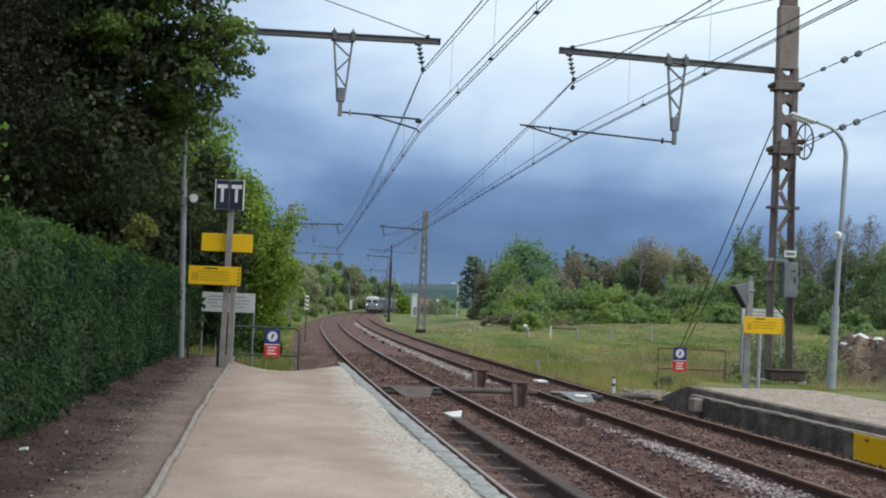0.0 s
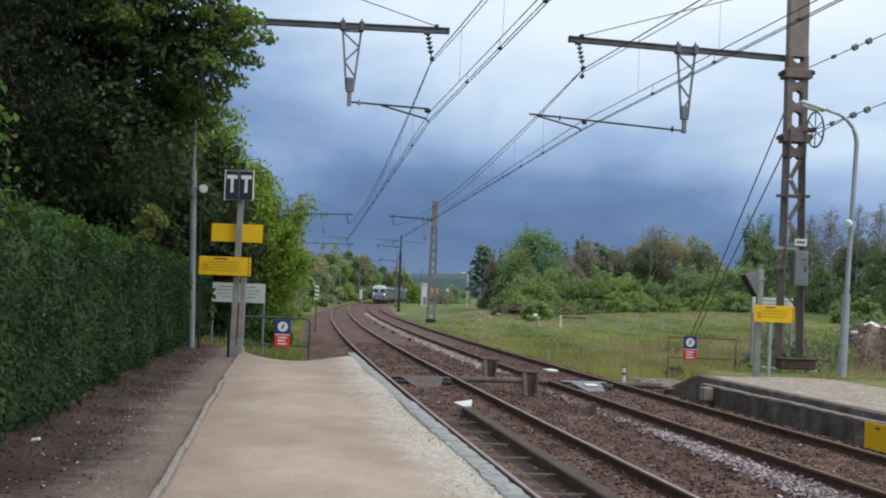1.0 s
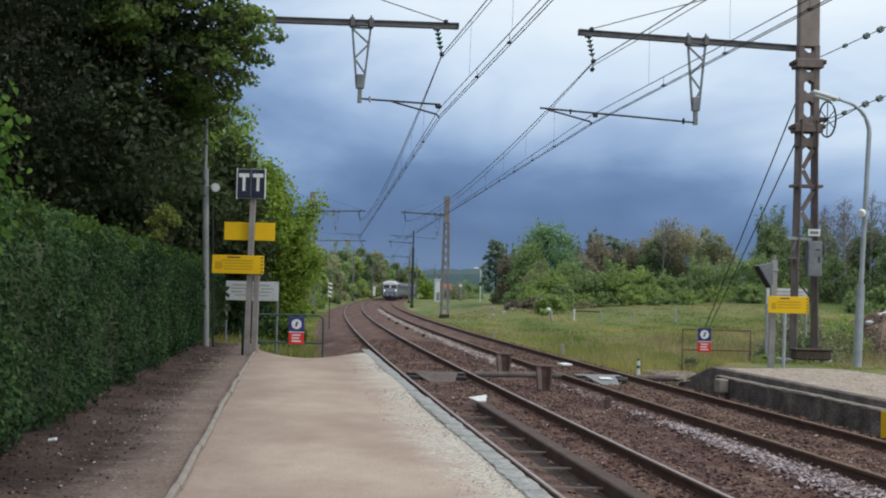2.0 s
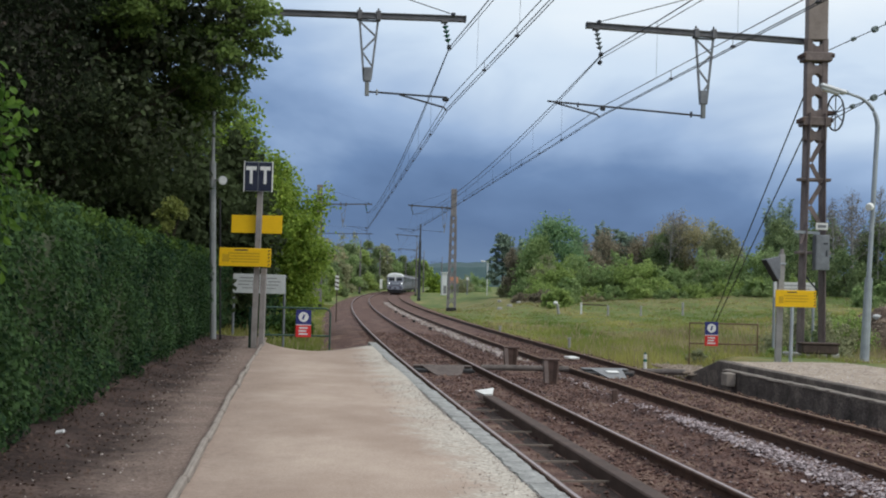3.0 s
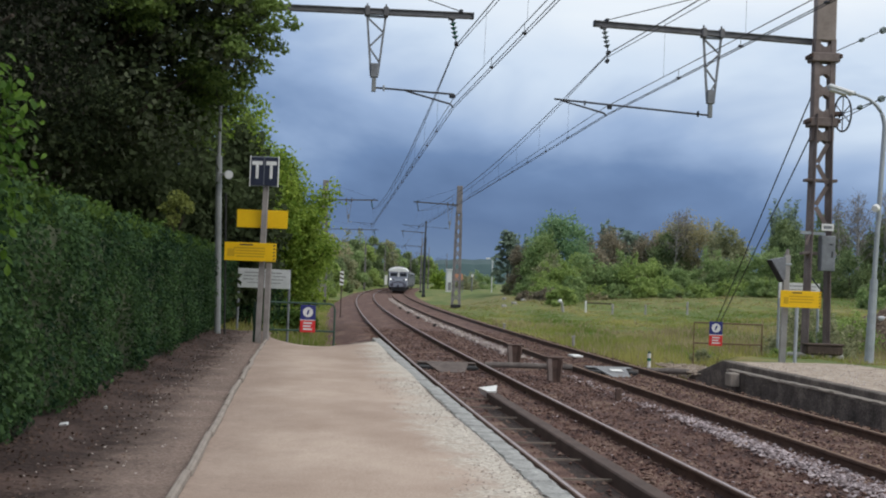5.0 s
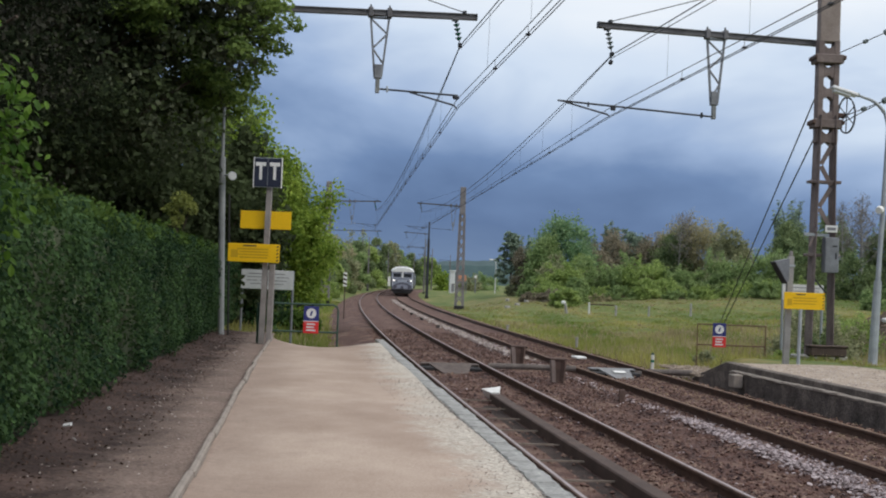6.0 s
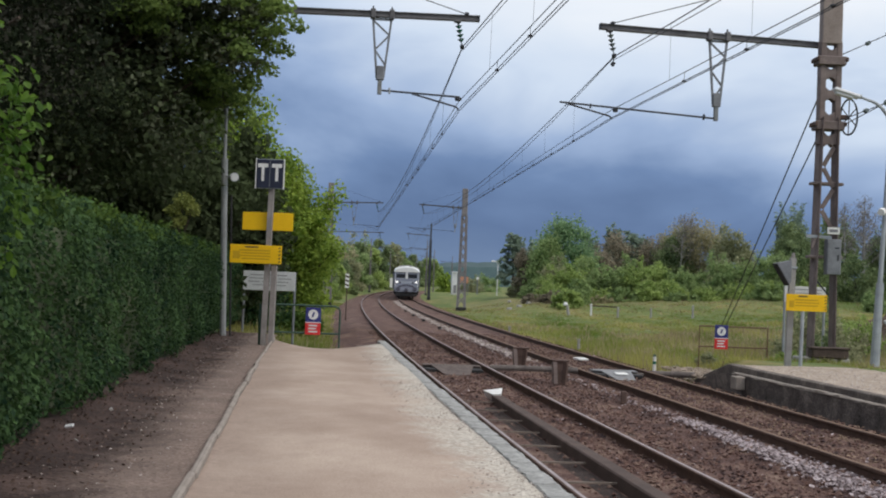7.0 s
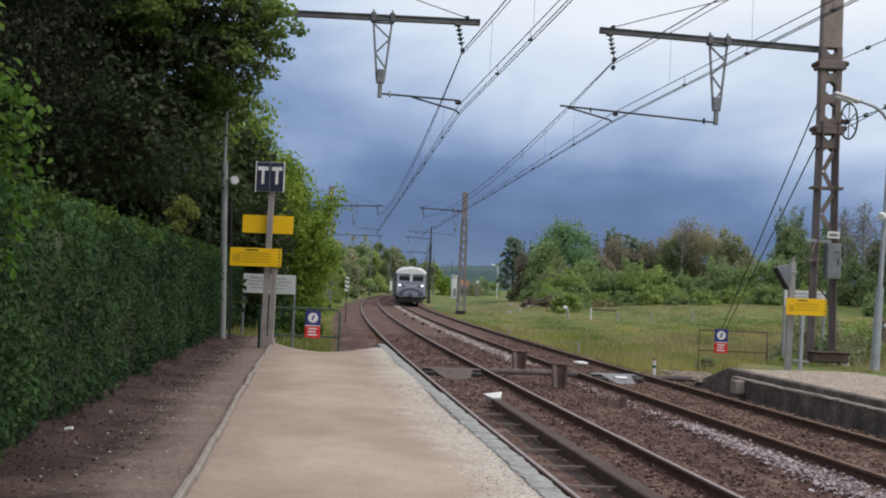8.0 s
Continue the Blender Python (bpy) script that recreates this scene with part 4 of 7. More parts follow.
def trespass_sign(parent, x, y, z, w=0.30):
    """Blue and red trespass sign: a white disc above, lettering below."""
    s = part("trespass_sign", box((w, 0.02, w * 0.98), (x, y, z), 0.004), BLUE, parent, "blue and red warning sign with a white disc")
    part("red_panel", box((w, 0.02, w * 0.80), (x, y - 0.001, z - w * 0.91), 0.004), RED, s)
    part("white_rule", box((w, 0.006, w * 0.05), (x, y - 0.011, z - w * 0.50), 0), WHITE, s)
    part("disc", disc(w * 0.33, 0.006, (x, y - 0.0125, z + w * 0.02)), WHITE, s)
    part("symbol", box((w * 0.12, 0.004, w * 0.34), (x, y - 0.0175, z + w * 0.02), 0.001, (0, 18, 0)), BLUE, s)
    for i, q in enumerate((0.56, 0.50, 0.60)):
        part("lettering", box((w * q, 0.003, w * 0.10), (x - w * 0.05 * (i % 2), y - 0.0125, z - w * (0.70 + 0.2 * i)), 0), GREYSIGN, s)


def make_gates():
    g = thing("barrier_gate", "dark green tubular barrier across the platform end", "gate", (-2.66, 24.5, PLAT - 0.20), 4)
    h, x0, x1 = 0.955, -0.88, 0.67
    part("frame", tube([(x0, 0, 0), (x0, 0, h - 0.1), (x0 + 0.03, 0, h - 0.03), (x0 + 0.1, 0, h), (x1 - 0.1, 0, h), (x1 - 0.03, 0, h - 0.03), (x1, 0, h - 0.1), (x1, 0, -0.25)], 0.019, 8), GATE, g)
    part("lower_rail", tube([(x0, 0, 0.41), (x1, 0, 0.41)], 0.018, 8), GATE, g)
    part("brace", tube([(x0 - 0.02, 0.02, -0.1), (x0 - 0.02, 0.02, h + 0.0)], 0.03, 8), GATE, g)
    trespass_sign(g, 0.145, -0.045, h - 0.18)
    g = thing("barrier_gate", "thin rusted tubular barrier in the grass", "gate", (7.1, 30.0, -0.1), 2)
    h, x0, x1 = 1.075, -0.80, 0.87
    part("frame", tube([(x0, 0, -0.25), (x0, 0, h), (x1, 0, h), (x1, 0, -0.25)], 0.021, 8), RUST_GATE, g)
    part("lower_rail", tube([(x0, 0, 0.58), (x1, 0, 0.58)], 0.016, 8), RUST_GATE, g)
    trespass_sign(g, -0.275, -0.04, h - 0.12, 0.325)


make_gates()


# ---- cluster by the far platform ----
def make_far_cluster():
    p = thing("sign_post", "square grey concrete post with an angled metal hood", "post", (7.42, 26.2, 0.1), 0)
    part("post", strut((-0.03, 0, 0), (0.02, 0, 2.48), 0.125, 0.12), CONCRETE, p)
    part("tip", tube([(0.02, 0, 2.48), (0.025, 0, 2.60)], 0.05, 8, None, 0.03), WOOD, p)
    bm = bmesh.new()
    q = [(-0.36, -0.2, 2.36), (-0.06, -0.2, 2.43), (-0.06, -0.2, 1.96), (-0.10, -0.2, 1.93)]
    a = [bm.verts.new(v) for v in q]
    b = [bm.verts.new((x, 0.15, z)) for x, _, z in q]
    bm.faces.new(a)
    bm.faces.new(b[::-1])
    for k in range(4):
        bm.faces.new((a[k], b[k], b[(k + 1) % 4], a[(k + 1) % 4]))
    bmesh.ops.recalc_face_normals(bm, faces=bm.faces[:])
    part("hood", bm, STEEL, p, "grey metal hood with a dark underside")
    part("hood_face", strut((-0.375, -0.03, 2.35), (-0.11, -0.03, 1.91), 0.34, 0.02), TRAIN_DARK, p)
    part("clamp", box((0.2, 0.16, 0.04), (0.0, 0, 2.28), 0.005), GALV, p)
    n = thing("yellow_notice", "yellow notice with dark heading and chevron edge", "sign", (7.68, 25.95, 1.645), 0)
    part("board", box((0.86, 0.02, 0.355), (0, 0, 0), 0.006), YELLOW, n)
    part("post", tube([(-0.08, 0.03, -1.40), (-0.06, 0.03, 0.15)], 0.04, 8), GALV, n)
    bars(n, FADED, [(0.0, 0.06, 0.5, 0.028), (0.02, 0.0, 0.5, 0.026), (0.0, -0.06, 0.48, 0.026), (-0.31, -0.03, 0.10, 0.14)], -0.012)
    bars(n, INK, [(-0.08, 0.135, 0.20, 0.026)], -0.012)
    stripes(n, 0.40, 0.0, 0.33, -0.012)
    w = thing("white_notice_board", "white notice board on two thin posts", "sign", (9.22, 31.3, 0.04), 0)
    part("board", box((1.04, 0.02, 0.40), (0, 0, 1.80), 0.005), WHITE, w)
    for x in (-0.50, 0.50):
        part("post", tube([(x, 0.03, 0), (x, 0.03, 2.0)], 0.035, 8), GALV, w)
    bars(w, GREYTEXT, [(0.0, 1.92, 0.85, 0.018), (0.0, 1.83, 0.82, 0.016)], -0.012)
    t = thing("stone_trough", "low mossy dark trough on short legs", "trough", (9.32, 29.6, 0.22), 3)
    part("trough", box((0.90, 0.34, 0.24), (0, 0, 0.22), 0.04), SLEEPER, t)
    part("rim", box((0.95, 0.38, 0.05), (0, 0, 0.35), 0.015), SLEEPER, t)
    for x in (-0.30, 0.33):
        part("leg", box((0.13, 0.26, 0.2), (x, 0, 0.05), 0.02), CONCRETE, t)
    # street lamp
    l = thing("platform_lamp", "tall pale grey platform lamp with a curved arm", "lamp", (9.76, 27.65, 0.25), 0)
    part("base_plate", box((0.62, 0.5, 0.06), (0, 0, 0.01), 0.015), CONCRETE, l)
    part("lower_post", tube([(-0.01, 0, 0), (0.06, 0, 1.9)], 0.105, 14, None, 0.085), GALV, l)
    pts = [(0.06, 0, 1.9), (0.20, 0, 5.30)] + [(0.20 - 0.66 * (1 - math.cos(a)), 0, 5.30 + 0.72 * math.sin(a)) for a in np.linspace(0.15, 1.4, 9)] + [(-0.58, 0, 6.09)]
    part("post_and_arm", tube(pts, 0.056, 12, None, 0.028), GALV, l)
    hd = part("lamp_head", box((0.62, 0.20, 0.105), (-0.82, 0, 6.14), 0.04, (0, 16, 0)), GREYSIGN, l)
    part("diffuser", box((0.42, 0.15, 0.06), (-0.88, 0, 6.085), 0.025, (0, 16, 0)), LAMP_GLASS, hd)
    part("neck", tube([(-0.60, 0, 6.08), (-0.48, 0, 6.07)], 0.05, 10), GALV, hd)
    sp = part("spotlight", tube([(0.03, -0.10, 3.50), (-0.04, -0.20, 3.47)], 0.09, 12, None, 0.075), WHITE, l, "small white round lamp head")
    part("bracket", tube([(0.12, 0, 3.50), (0.03, -0.1, 3.50)], 0.02, 6), GALV, sp)


make_far_cluster()


# ---- masts and overhead line ----
ARM_Z, TOP_Z = 8.05, 9.62


def channel(p0, p1, w, d, bm=None):
    """One leg of a mast: a web with two flanges."""
    bm = strut(p0, p1, w, d * 0.16, bm)
    for e in (-1, 1):
        q = Vector((0, e * d / 2, 0))
        bm = strut(Vector(p0) + q, Vector(p1) + q, w, 0.02, bm)
    return bm


def make_lattice_mast():
    m = thing("catenary_mast", "tall weathered brown lattice mast carrying the overhead line", "mast", (9.36, 30.3, 0.15), 2)
    lo, hi, z1 = 0.275, 0.19, 6.05
    part("footing", box((1.2, 0.7, 0.3), (0, 0, 0.02), 0.03), CONCRETE, m)
    for e, w in ((-1, 0.26), (1, 0.22)):
        part("leg", channel((e * lo, 0, 0.1), (e * hi, 0, z1), w, 0.28), MAST, m)
    # battened middle with oval openings
    for e in (-1, 1):
        part("upper_leg", box((0.15, 0.26, 2.55), (e * 0.195, 0, 6.65), 0.02), MAST, m)
    for z in (5.50, 6.02, 6.62, 7.14, 7.62):
        bm = box((0.30, 0.24, 0.20), (0, 0, z), 0.0)
        part("batten_plate", bm, MAST, m)
        for e in (-1, 1):
            for k in (-1, 1):
                bm = bmesh.new()
                v0 = bm.verts.new((e * 0.117, -0.12, z + k * 0.1))
                v1 = bm.verts.new((e * 0.117, -0.12, z + k * 0.17))
                v2 = bm.verts.new((e * 0.04, -0.12, z + k * 0.1))
                r = bmesh.ops.extrude_face_region(bm, geom=[bm.faces.new((v0, v1, v2))])
                bmesh.ops.translate(bm, vec=(0, 0.24, 0), verts=[g for g in r["geom"] if isinstance(g, bmesh.types.BMVert)])
                bmesh.ops.recalc_face_normals(bm, faces=bm.faces[:])
                part("fillet", bm, MAST, m)
    part("head", box((0.50, 0.28, 1.60), (0.0, 0, 8.67), 0.02), MAST_CAP, m)
    part("cap", box((0.42, 0.24, 0.22), (0.0, 0, 9.56), 0.03), MAST, m)
    # lacing between the legs
    z, e = 5.32, -1
    while z > 3.4:
        step = 0.47
        wa = lo + (hi - lo) * (z / z1)
        wb = lo + (hi - lo) * ((z - step) / z1)
        part("lacing_bar", strut((-e * (wa - 0.08), -0.13, z), (e * (wb - 0.08), -0.13, z - step), 0.03, 0.105), MAST, m)
        e, z = -e, z - step - 0.05
    for z in (4.42, 2.62):
        w = lo + (hi - lo) * (z / z1)
        part("tie_plate", box((2 * w + 0.35, 0.30, 0.07), (0, 0, z), 0.01), MAST, m)
    for z, t in ((7.45, MAST), (5.85, MAST)):
        part("clamp", box((0.70, 0.42, 0.22), (0, 0, z), 0.02), t, m)
        for x in (-0.36, 0.36):
            part("clamp_bolt", box((0.06, 0.5, 0.1), (x, 0, z + 0.03), 0.01), RUSTY, m)
    sb = part("switch_box", box((0.35, 0.25, 0.86), (0.115, -0.27, 2.62), 0.015), STEEL, m, "grey metal equipment box")
    part("door_seam", box((0.30, 0.01, 0.74), (0.115, -0.398, 2.62), 0.003), STEEL, sb)
    part("box_handle", box((0.03, 0.02, 0.14), (0.21, -0.41, 2.60), 0.004), WIRE, sb)
    part("hinge", box((0.10, 0.02, 0.03), (0.18, -0.405, 2.84), 0.004), WIRE, sb)
    part("box_bracket", strut((-0.52, -0.2, 3.12), (0.1, -0.2, 3.10), 0.05, 0.07), GALV, m)
    part("bracket_strut", strut((-0.38, -0.2, 2.82), (-0.20, -0.2, 3.30), 0.04, 0.05), MAST, m)
    part("bracket_strut", strut((-0.22, -0.2, 2.02), (0.06, -0.2, 1.70), 0.04, 0.035), WIRE, m)
    part("number_plate", box((0.30, 0.02, 0.17), (0.115, -0.30, 3.26), 0.004), WHITE, m, "white plate with plain dark bars")
    part("plate_bar", box((0.21, 0.004, 0.07), (0.115, -0.313, 3.26), 0), GREYTEXT, m)
    # tensioning wheel
    wz = 6.08
    wl = part("tension_wheel", box((0.24, 0.12, 0.12), (0.36, -0.02, wz), 0.02), RUSTY, m, "dark spoked tensioning wheel")
    rim = [(0.47 + 0.17 * math.cos(a), -0.12 - 0.12 * math.cos(a), wz + 0.44 * math.sin(a)) for a in np.linspace(0, 2 * math.pi, 25)]
    part("rim", tube(rim, 0.024, 6), WIRE, wl)
    for k in range(3):
        a = math.pi * k / 3 + 0.5
        d = Vector((0.17 * math.cos(a), -0.12 * math.cos(a), 0.44 * math.sin(a)))
        part("spoke", tube([Vector((0.47, -0.12, wz)) - d, Vector((0.47, -0.12, wz)) + d], 0.014, 6), WIRE, wl)
    return m


make_lattice_mast()


def plain_mast(at, turn, label, group, skin=None, wide=1.0, taller=0.0):
    """A lattice mast seen from afar: two legs, head and lacing."""
    m = thing("catenary_mast", label, "mast", at, turn, group)
    h = TOP_Z - at[2] + taller
    skin = skin or MAST
    for e in (-1, 1):
        part("leg", strut((e * 0.30 * wide, 0, 0), (e * 0.17 * wide, 0, h - 2.2), 0.05 + 0.06 * wide, 0.2), skin, m)
    part("head", box((0.46 * (0.15 + 0.85 * wide), 0.28, 2.3), (0, 0, h - 1.15), 0.02), skin, m)
    part("footing", box((0.80 * (0.4 + 0.6 * wide), 0.7, 0.62), (0, 0, 0.10), 0.03), TRAIN_DARK, m)
    z = h - 2.3
    while z > 0.9:
        w = (0.30 - 0.13 * z / (h - 2.2)) * wide
        for e in (-1, 1):
            part("lacing_bar", strut((-e * w, -0.1 + 0.02 * e, z), (e * w, -0.1 + 0.02 * e, z - 0.72), 0.03, 0.085), skin, m)
        z -= 0.72
    return m


MASTS = [(-40.0, 7.3, -7.6), (24.9, 7.3, -11.0), (96.0, 5.55, -5.4), (157.0, 5.1, -9.0), (222.0, 5.1, -5.2), (285.0, 5.1, -5.2), (345.0, 5.1, -5.2)]


def gz(p):
    return float(ground_z(np.array([p.x]), np.array([p.y]))[0])


for k, (s, right, left) in enumerate(MASTS):
    for o in (right, left):
        if k == 1 and o > 0:
            continue
        q = on(s, o)
        zz = gz(q) - 0.1
        plain_mast((q.x, q.y, zz), turn_at(s), "brown lattice mast carrying the overhead line" if k < 3 else "dark steel mast far along the line", "overhead line masts", MAST if k < 2 else (FAR_STEEL if k == 3 and o > 0 else GREY_MAST), 1.0 if k < 3 else (0.32 if k == 3 and o > 0 else 0.2), 1.5 if k == 1 else 0.0)


def insulator(parent, a, b, name="insulator", bell=INSUL):
    """A string of glass bells between a and b, with end fittings."""
    a, b = Vector(a), Vector(b)
    i = part(name, tube([a, b], 0.012, 6), WIRE, parent)
    d = (b - a).normalized()
    for k in range(4):
        c = a.lerp(b, 0.24 + 0.17 * k)
        part("bell", tube([c - d * 0.03, c - d * 0.012, c + d * 0.012, c + d * 0.035], 0.085, 12, None, 0.028), bell, i)
    part("shackle", strut(a, a.lerp(b, 0.14), 0.04, 0.06), STEEL, i)
    part("wire_clamp", box((0.10, 0.16, 0.09), b, 0.015), WIRE, i)


MESS = {1: 0.42, -1: 0.27}


def make_cantilever(s, mast_o, track_o, label, near=False):
    """Horizontal arm with stay wire, hanging messenger, drop bracket and steady arm."""
    side = 1 if mast_o > 0 else -1
    c = thing("cantilever", label, "cantilever arm", (0, 0, 0), 0, "overhead line cantilevers")
    tip_o = track_o + 0.30 if side > 0 else track_o + 0.40
    drop_o = track_o + (3.02 if side > 0 else -1.68)
    z, fine = ARM_Z, 1.0 if s < 90 else 0.6
    lift = 0.10 if side > 0 else 0.30
    o0, o1 = mast_o + (0.25 if near and side > 0 else -0.05 * side), tip_o - 0.25 * side
    root, tip = on(s, o0, z - 0.02), on(s, o1, z + 0.12)

    def arm_z(o):
        return z - 0.02 + 0.14 * (o - o0) / (o1 - o0)

    # two channels back to back: web and flanges
    bm = strut(root, tip, 0.09, 0.10 * fine)
    up = Vector((0, 0, 0.058 * fine))
    bm = strut(root + up, tip + up, 0.16, 0.022, bm)
    bm = strut(root - up, tip - up, 0.16, 0.022, bm)
    part("arm", bm, ARM, c)
    part("end_plate", box((0.03, 0.17, 0.15), tip, 0.005, (0, 0, turn_at(s))), WIRE, c)
    part("stay_wire", tube([on(s, mast_o + (0.25 if near and side > 0 else 0), TOP_Z - 0.15 + ((1.55 if side < 0 else 0.45) if near else 0)), on(s, tip_o + 0.05 * side, arm_z(tip_o) + 0.10)], 0.012 * fine, 6), WIRE, c)
    part("stay_clamp", box((0.09, 0.2, 0.08), on(s, tip_o + 0.05 * side, arm_z(tip_o) + 0.09), 0.01, (0, 0, turn_at(s))), WIRE, c)
    ho = track_o + MESS[side] - 0.13
    hang = on(s, ho, arm_z(ho) - 0.07)
    mess = on(s, track_o + MESS[side], z - 0.58)
    insulator(c, hang, mess, "insulator_string", INSUL if side > 0 else GREEN_GLASS)
    part("hanger_bracket", box((0.16, 0.18, 0.05), on(s, ho, arm_z(ho) - 0.085), 0.01, (0, 0, turn_at(s))), ARM, c)
    if side > 0 and near:
        part("arcing_horn", box((0.10, 0.05, 0.12), mess - Vector((0.02, 0, 0.20)), 0.02, (0, 30, 0)), WIRE, c)
        part("horn_link", tube([mess, mess - Vector((0.02, 0, 0.2))], 0.012, 6), WIRE, c)
    # tapered lattice drop bracket
    zb, wt = 6.32 + lift, 0.225
    bar = 0.05 * fine
    for e in (-1, 1):
        part("drop_leg", strut(on(s, drop_o + e * wt, arm_z(drop_o) - 0.06), on(s, drop_o + e * wt * 0.36, zb - 0.02), bar, bar), STEEL, c)
        part("leg_clamp", box((0.12, 0.22, 0.24), on(s, drop_o + e * wt, arm_z(drop_o) + 0.0), 0.02, (0, 0, turn_at(s))), ARM, c)
        part("clamp_bolt", box((0.035, 0.05, 0.10), on(s, drop_o + e * wt, arm_z(drop_o) + 0.14), 0.005, (0, 0, turn_at(s))), WIRE, c)
    part("top_tie", strut(on(s, drop_o - wt, arm_z(drop_o) - 0.12), on(s, drop_o + wt, arm_z(drop_o) - 0.12), bar, bar), STEEL, c)
    zt = arm_z(drop_o) - 0.14
    zz, e = zt, 1
    while zz > zb + 0.40:
        zn = zz - 0.36
        w0, w1 = (wt * (0.36 + 0.64 * (q - zb) / (zt - zb)) for q in (zz, zn))
        part("drop_lacing", strut(on(s, drop_o - e * w0, zz), on(s, drop_o + e * w1, zn), bar * 0.8, bar * 0.8), STEEL, c)
        e, zz = -e, zn
    part("sleeve", box((0.19 * fine, 0.14, 0.34), on(s, drop_o, zb + 0.10), 0.015, (0, 0, turn_at(s))), STEEL, c)
    part("drop_foot", box((0.10 * fine, 0.10, 0.46), on(s, drop_o, 6.14 + lift), 0.01, (0, 0, turn_at(s))), POLE, c)
    # steady arm
    if side > 0:
        part("steady_arm", tube([on(s, drop_o - 0.05, 6.07), on(s, track_o - 0.88, 6.27)], 0.024 * fine, 8), WIRE, c)
        part("register_arm", tube([on(s, track_o - 0.70, 6.24), on(s, track_o + 0.36, 5.99), on(s, track_o + 0.42, 5.93)], 0.022 * fine, 8), WIRE, c)
        part("clamp", box((0.12, 0.08, 0.12), on(s, track_o + 0.5, 6.15), 0.02), WIRE, c)
        part("joint", box((0.05, 0.10, 0.14), on(s, drop_o - 0.30, 6.09), 0.015), WIRE, c)
        part("dropper_clip", box((0.04, 0.06, 0.12), on(s, track_o - 0.12, 6.21), 0.01), WIRE, c)
    else:
        part("steady_arm", tube([on(s, drop_o + 0.05, 6.31), on(s, track_o + 0.26, 6.25)], 0.024 * fine, 8), WIRE, c)
        part("register_arm", tube([on(s, track_o - 0.90, 6.27), on(s, track_o + 0.18, 6.01), on(s, track_o + 0.25, 5.93)], 0.022 * fine, 8), WIRE, c)
        part("clamp", box((0.16, 0.08, 0.10), on(s, track_o + 0.22, 6.20), 0.03), WIRE, c)
        part("joint", box((0.05, 0.10, 0.14), on(s, drop_o + 0.24, 6.31), 0.015), GALV, c)


for k, (s, right, left) in enumerate(MASTS):
    make_cantilever(s, right, TRACK_2, "grey steel cantilever arm with stay, insulators and steady arm", k == 1)
    make_cantilever(s, left, TRACK_1, "grey steel cantilever arm with stay, insulators and steady arm", k == 1)


def make_catenary(track_o, zig, hang, drop, label):
    """Messenger, auxiliary wire, two contact wires and droppers, span by span."""
    w = thing("overhead_wires", label, "overhead wires", kind="structure")
    for (s0, *_), (s1, *_) in zip(MASTS, MASTS[1:]):
        n = 14 if s0 < 90 else 8
        near = s0 < 90
        a, b = on(s0, track_o + zig), on(s1, track_o + zig)
        m0, m1 = on(s0, track_o + hang), on(s1, track_o + hang)
        def at(p, q, t, z):
            v = p.lerp(q, t)
            v.z = z
            return v
        def mess(t, sag=0.5 if s0 < 0 else 0.82):
            return ARM_Z - drop - sag * 4 * t * (1 - t)
        def aux(t):
            return 6.075 + 0.08 * (1 - 4 * t * (1 - t))
        thin = 1.0 if near else 0.5
        ts = [i / n for i in range(n + 1)]
        part("messenger_wire", tube([at(m0, m1, t, mess(t)) for t in ts], 0.013 * thin, 5), WIRE, w)
        if near:
            # a feeder runs just under the messenger
            part("feeder_wire", tube([at(m0, m1, t, mess(t, 0.6 if s0 < 0 else 1.04) - (0.02 if s0 > 0 else 0.08)) for t in ts], 0.009, 5), WIRE, w)
        part("auxiliary_wire", tube([at(a, b, t, aux(t)) for t in ts], 0.009 * thin, 5), WIRE, w)
        for e in (-0.03, 0.03):
            sh = Vector((e, 0, 0))
            part("contact_wire", tube([a + sh + Vector((0, 0, 5.94)), b + sh + Vector((0, 0, 5.94))], 0.009 * thin, 5), WIRE, w)
        if near:
            for i in range(1, n):
                t = i / n
                part("dropper", tube([at(m0, m1, t, mess(t)), at(a, b, t, aux(t))], 0.003, 4), WIRE, w)
            for i in range(1, n + 4):
                t = (i + 0.35) / (n + 5)
                h = part("hanger", tube([at(a, b, t, 5.93), at(a, b, t, aux(t))], 0.005, 4), WIRE, w)
                part("hanger_clip", box((0.08, 0.08, 0.04), at(a, b, t, 5.955), 0.01), WIRE, h)


make_catenary(TRACK_1, 0.25, 0.27, 0.60, "overhead wires above the near track")
make_catenary(TRACK_2, 0.42, 0.42, 0.60, "overhead wires above the far track")


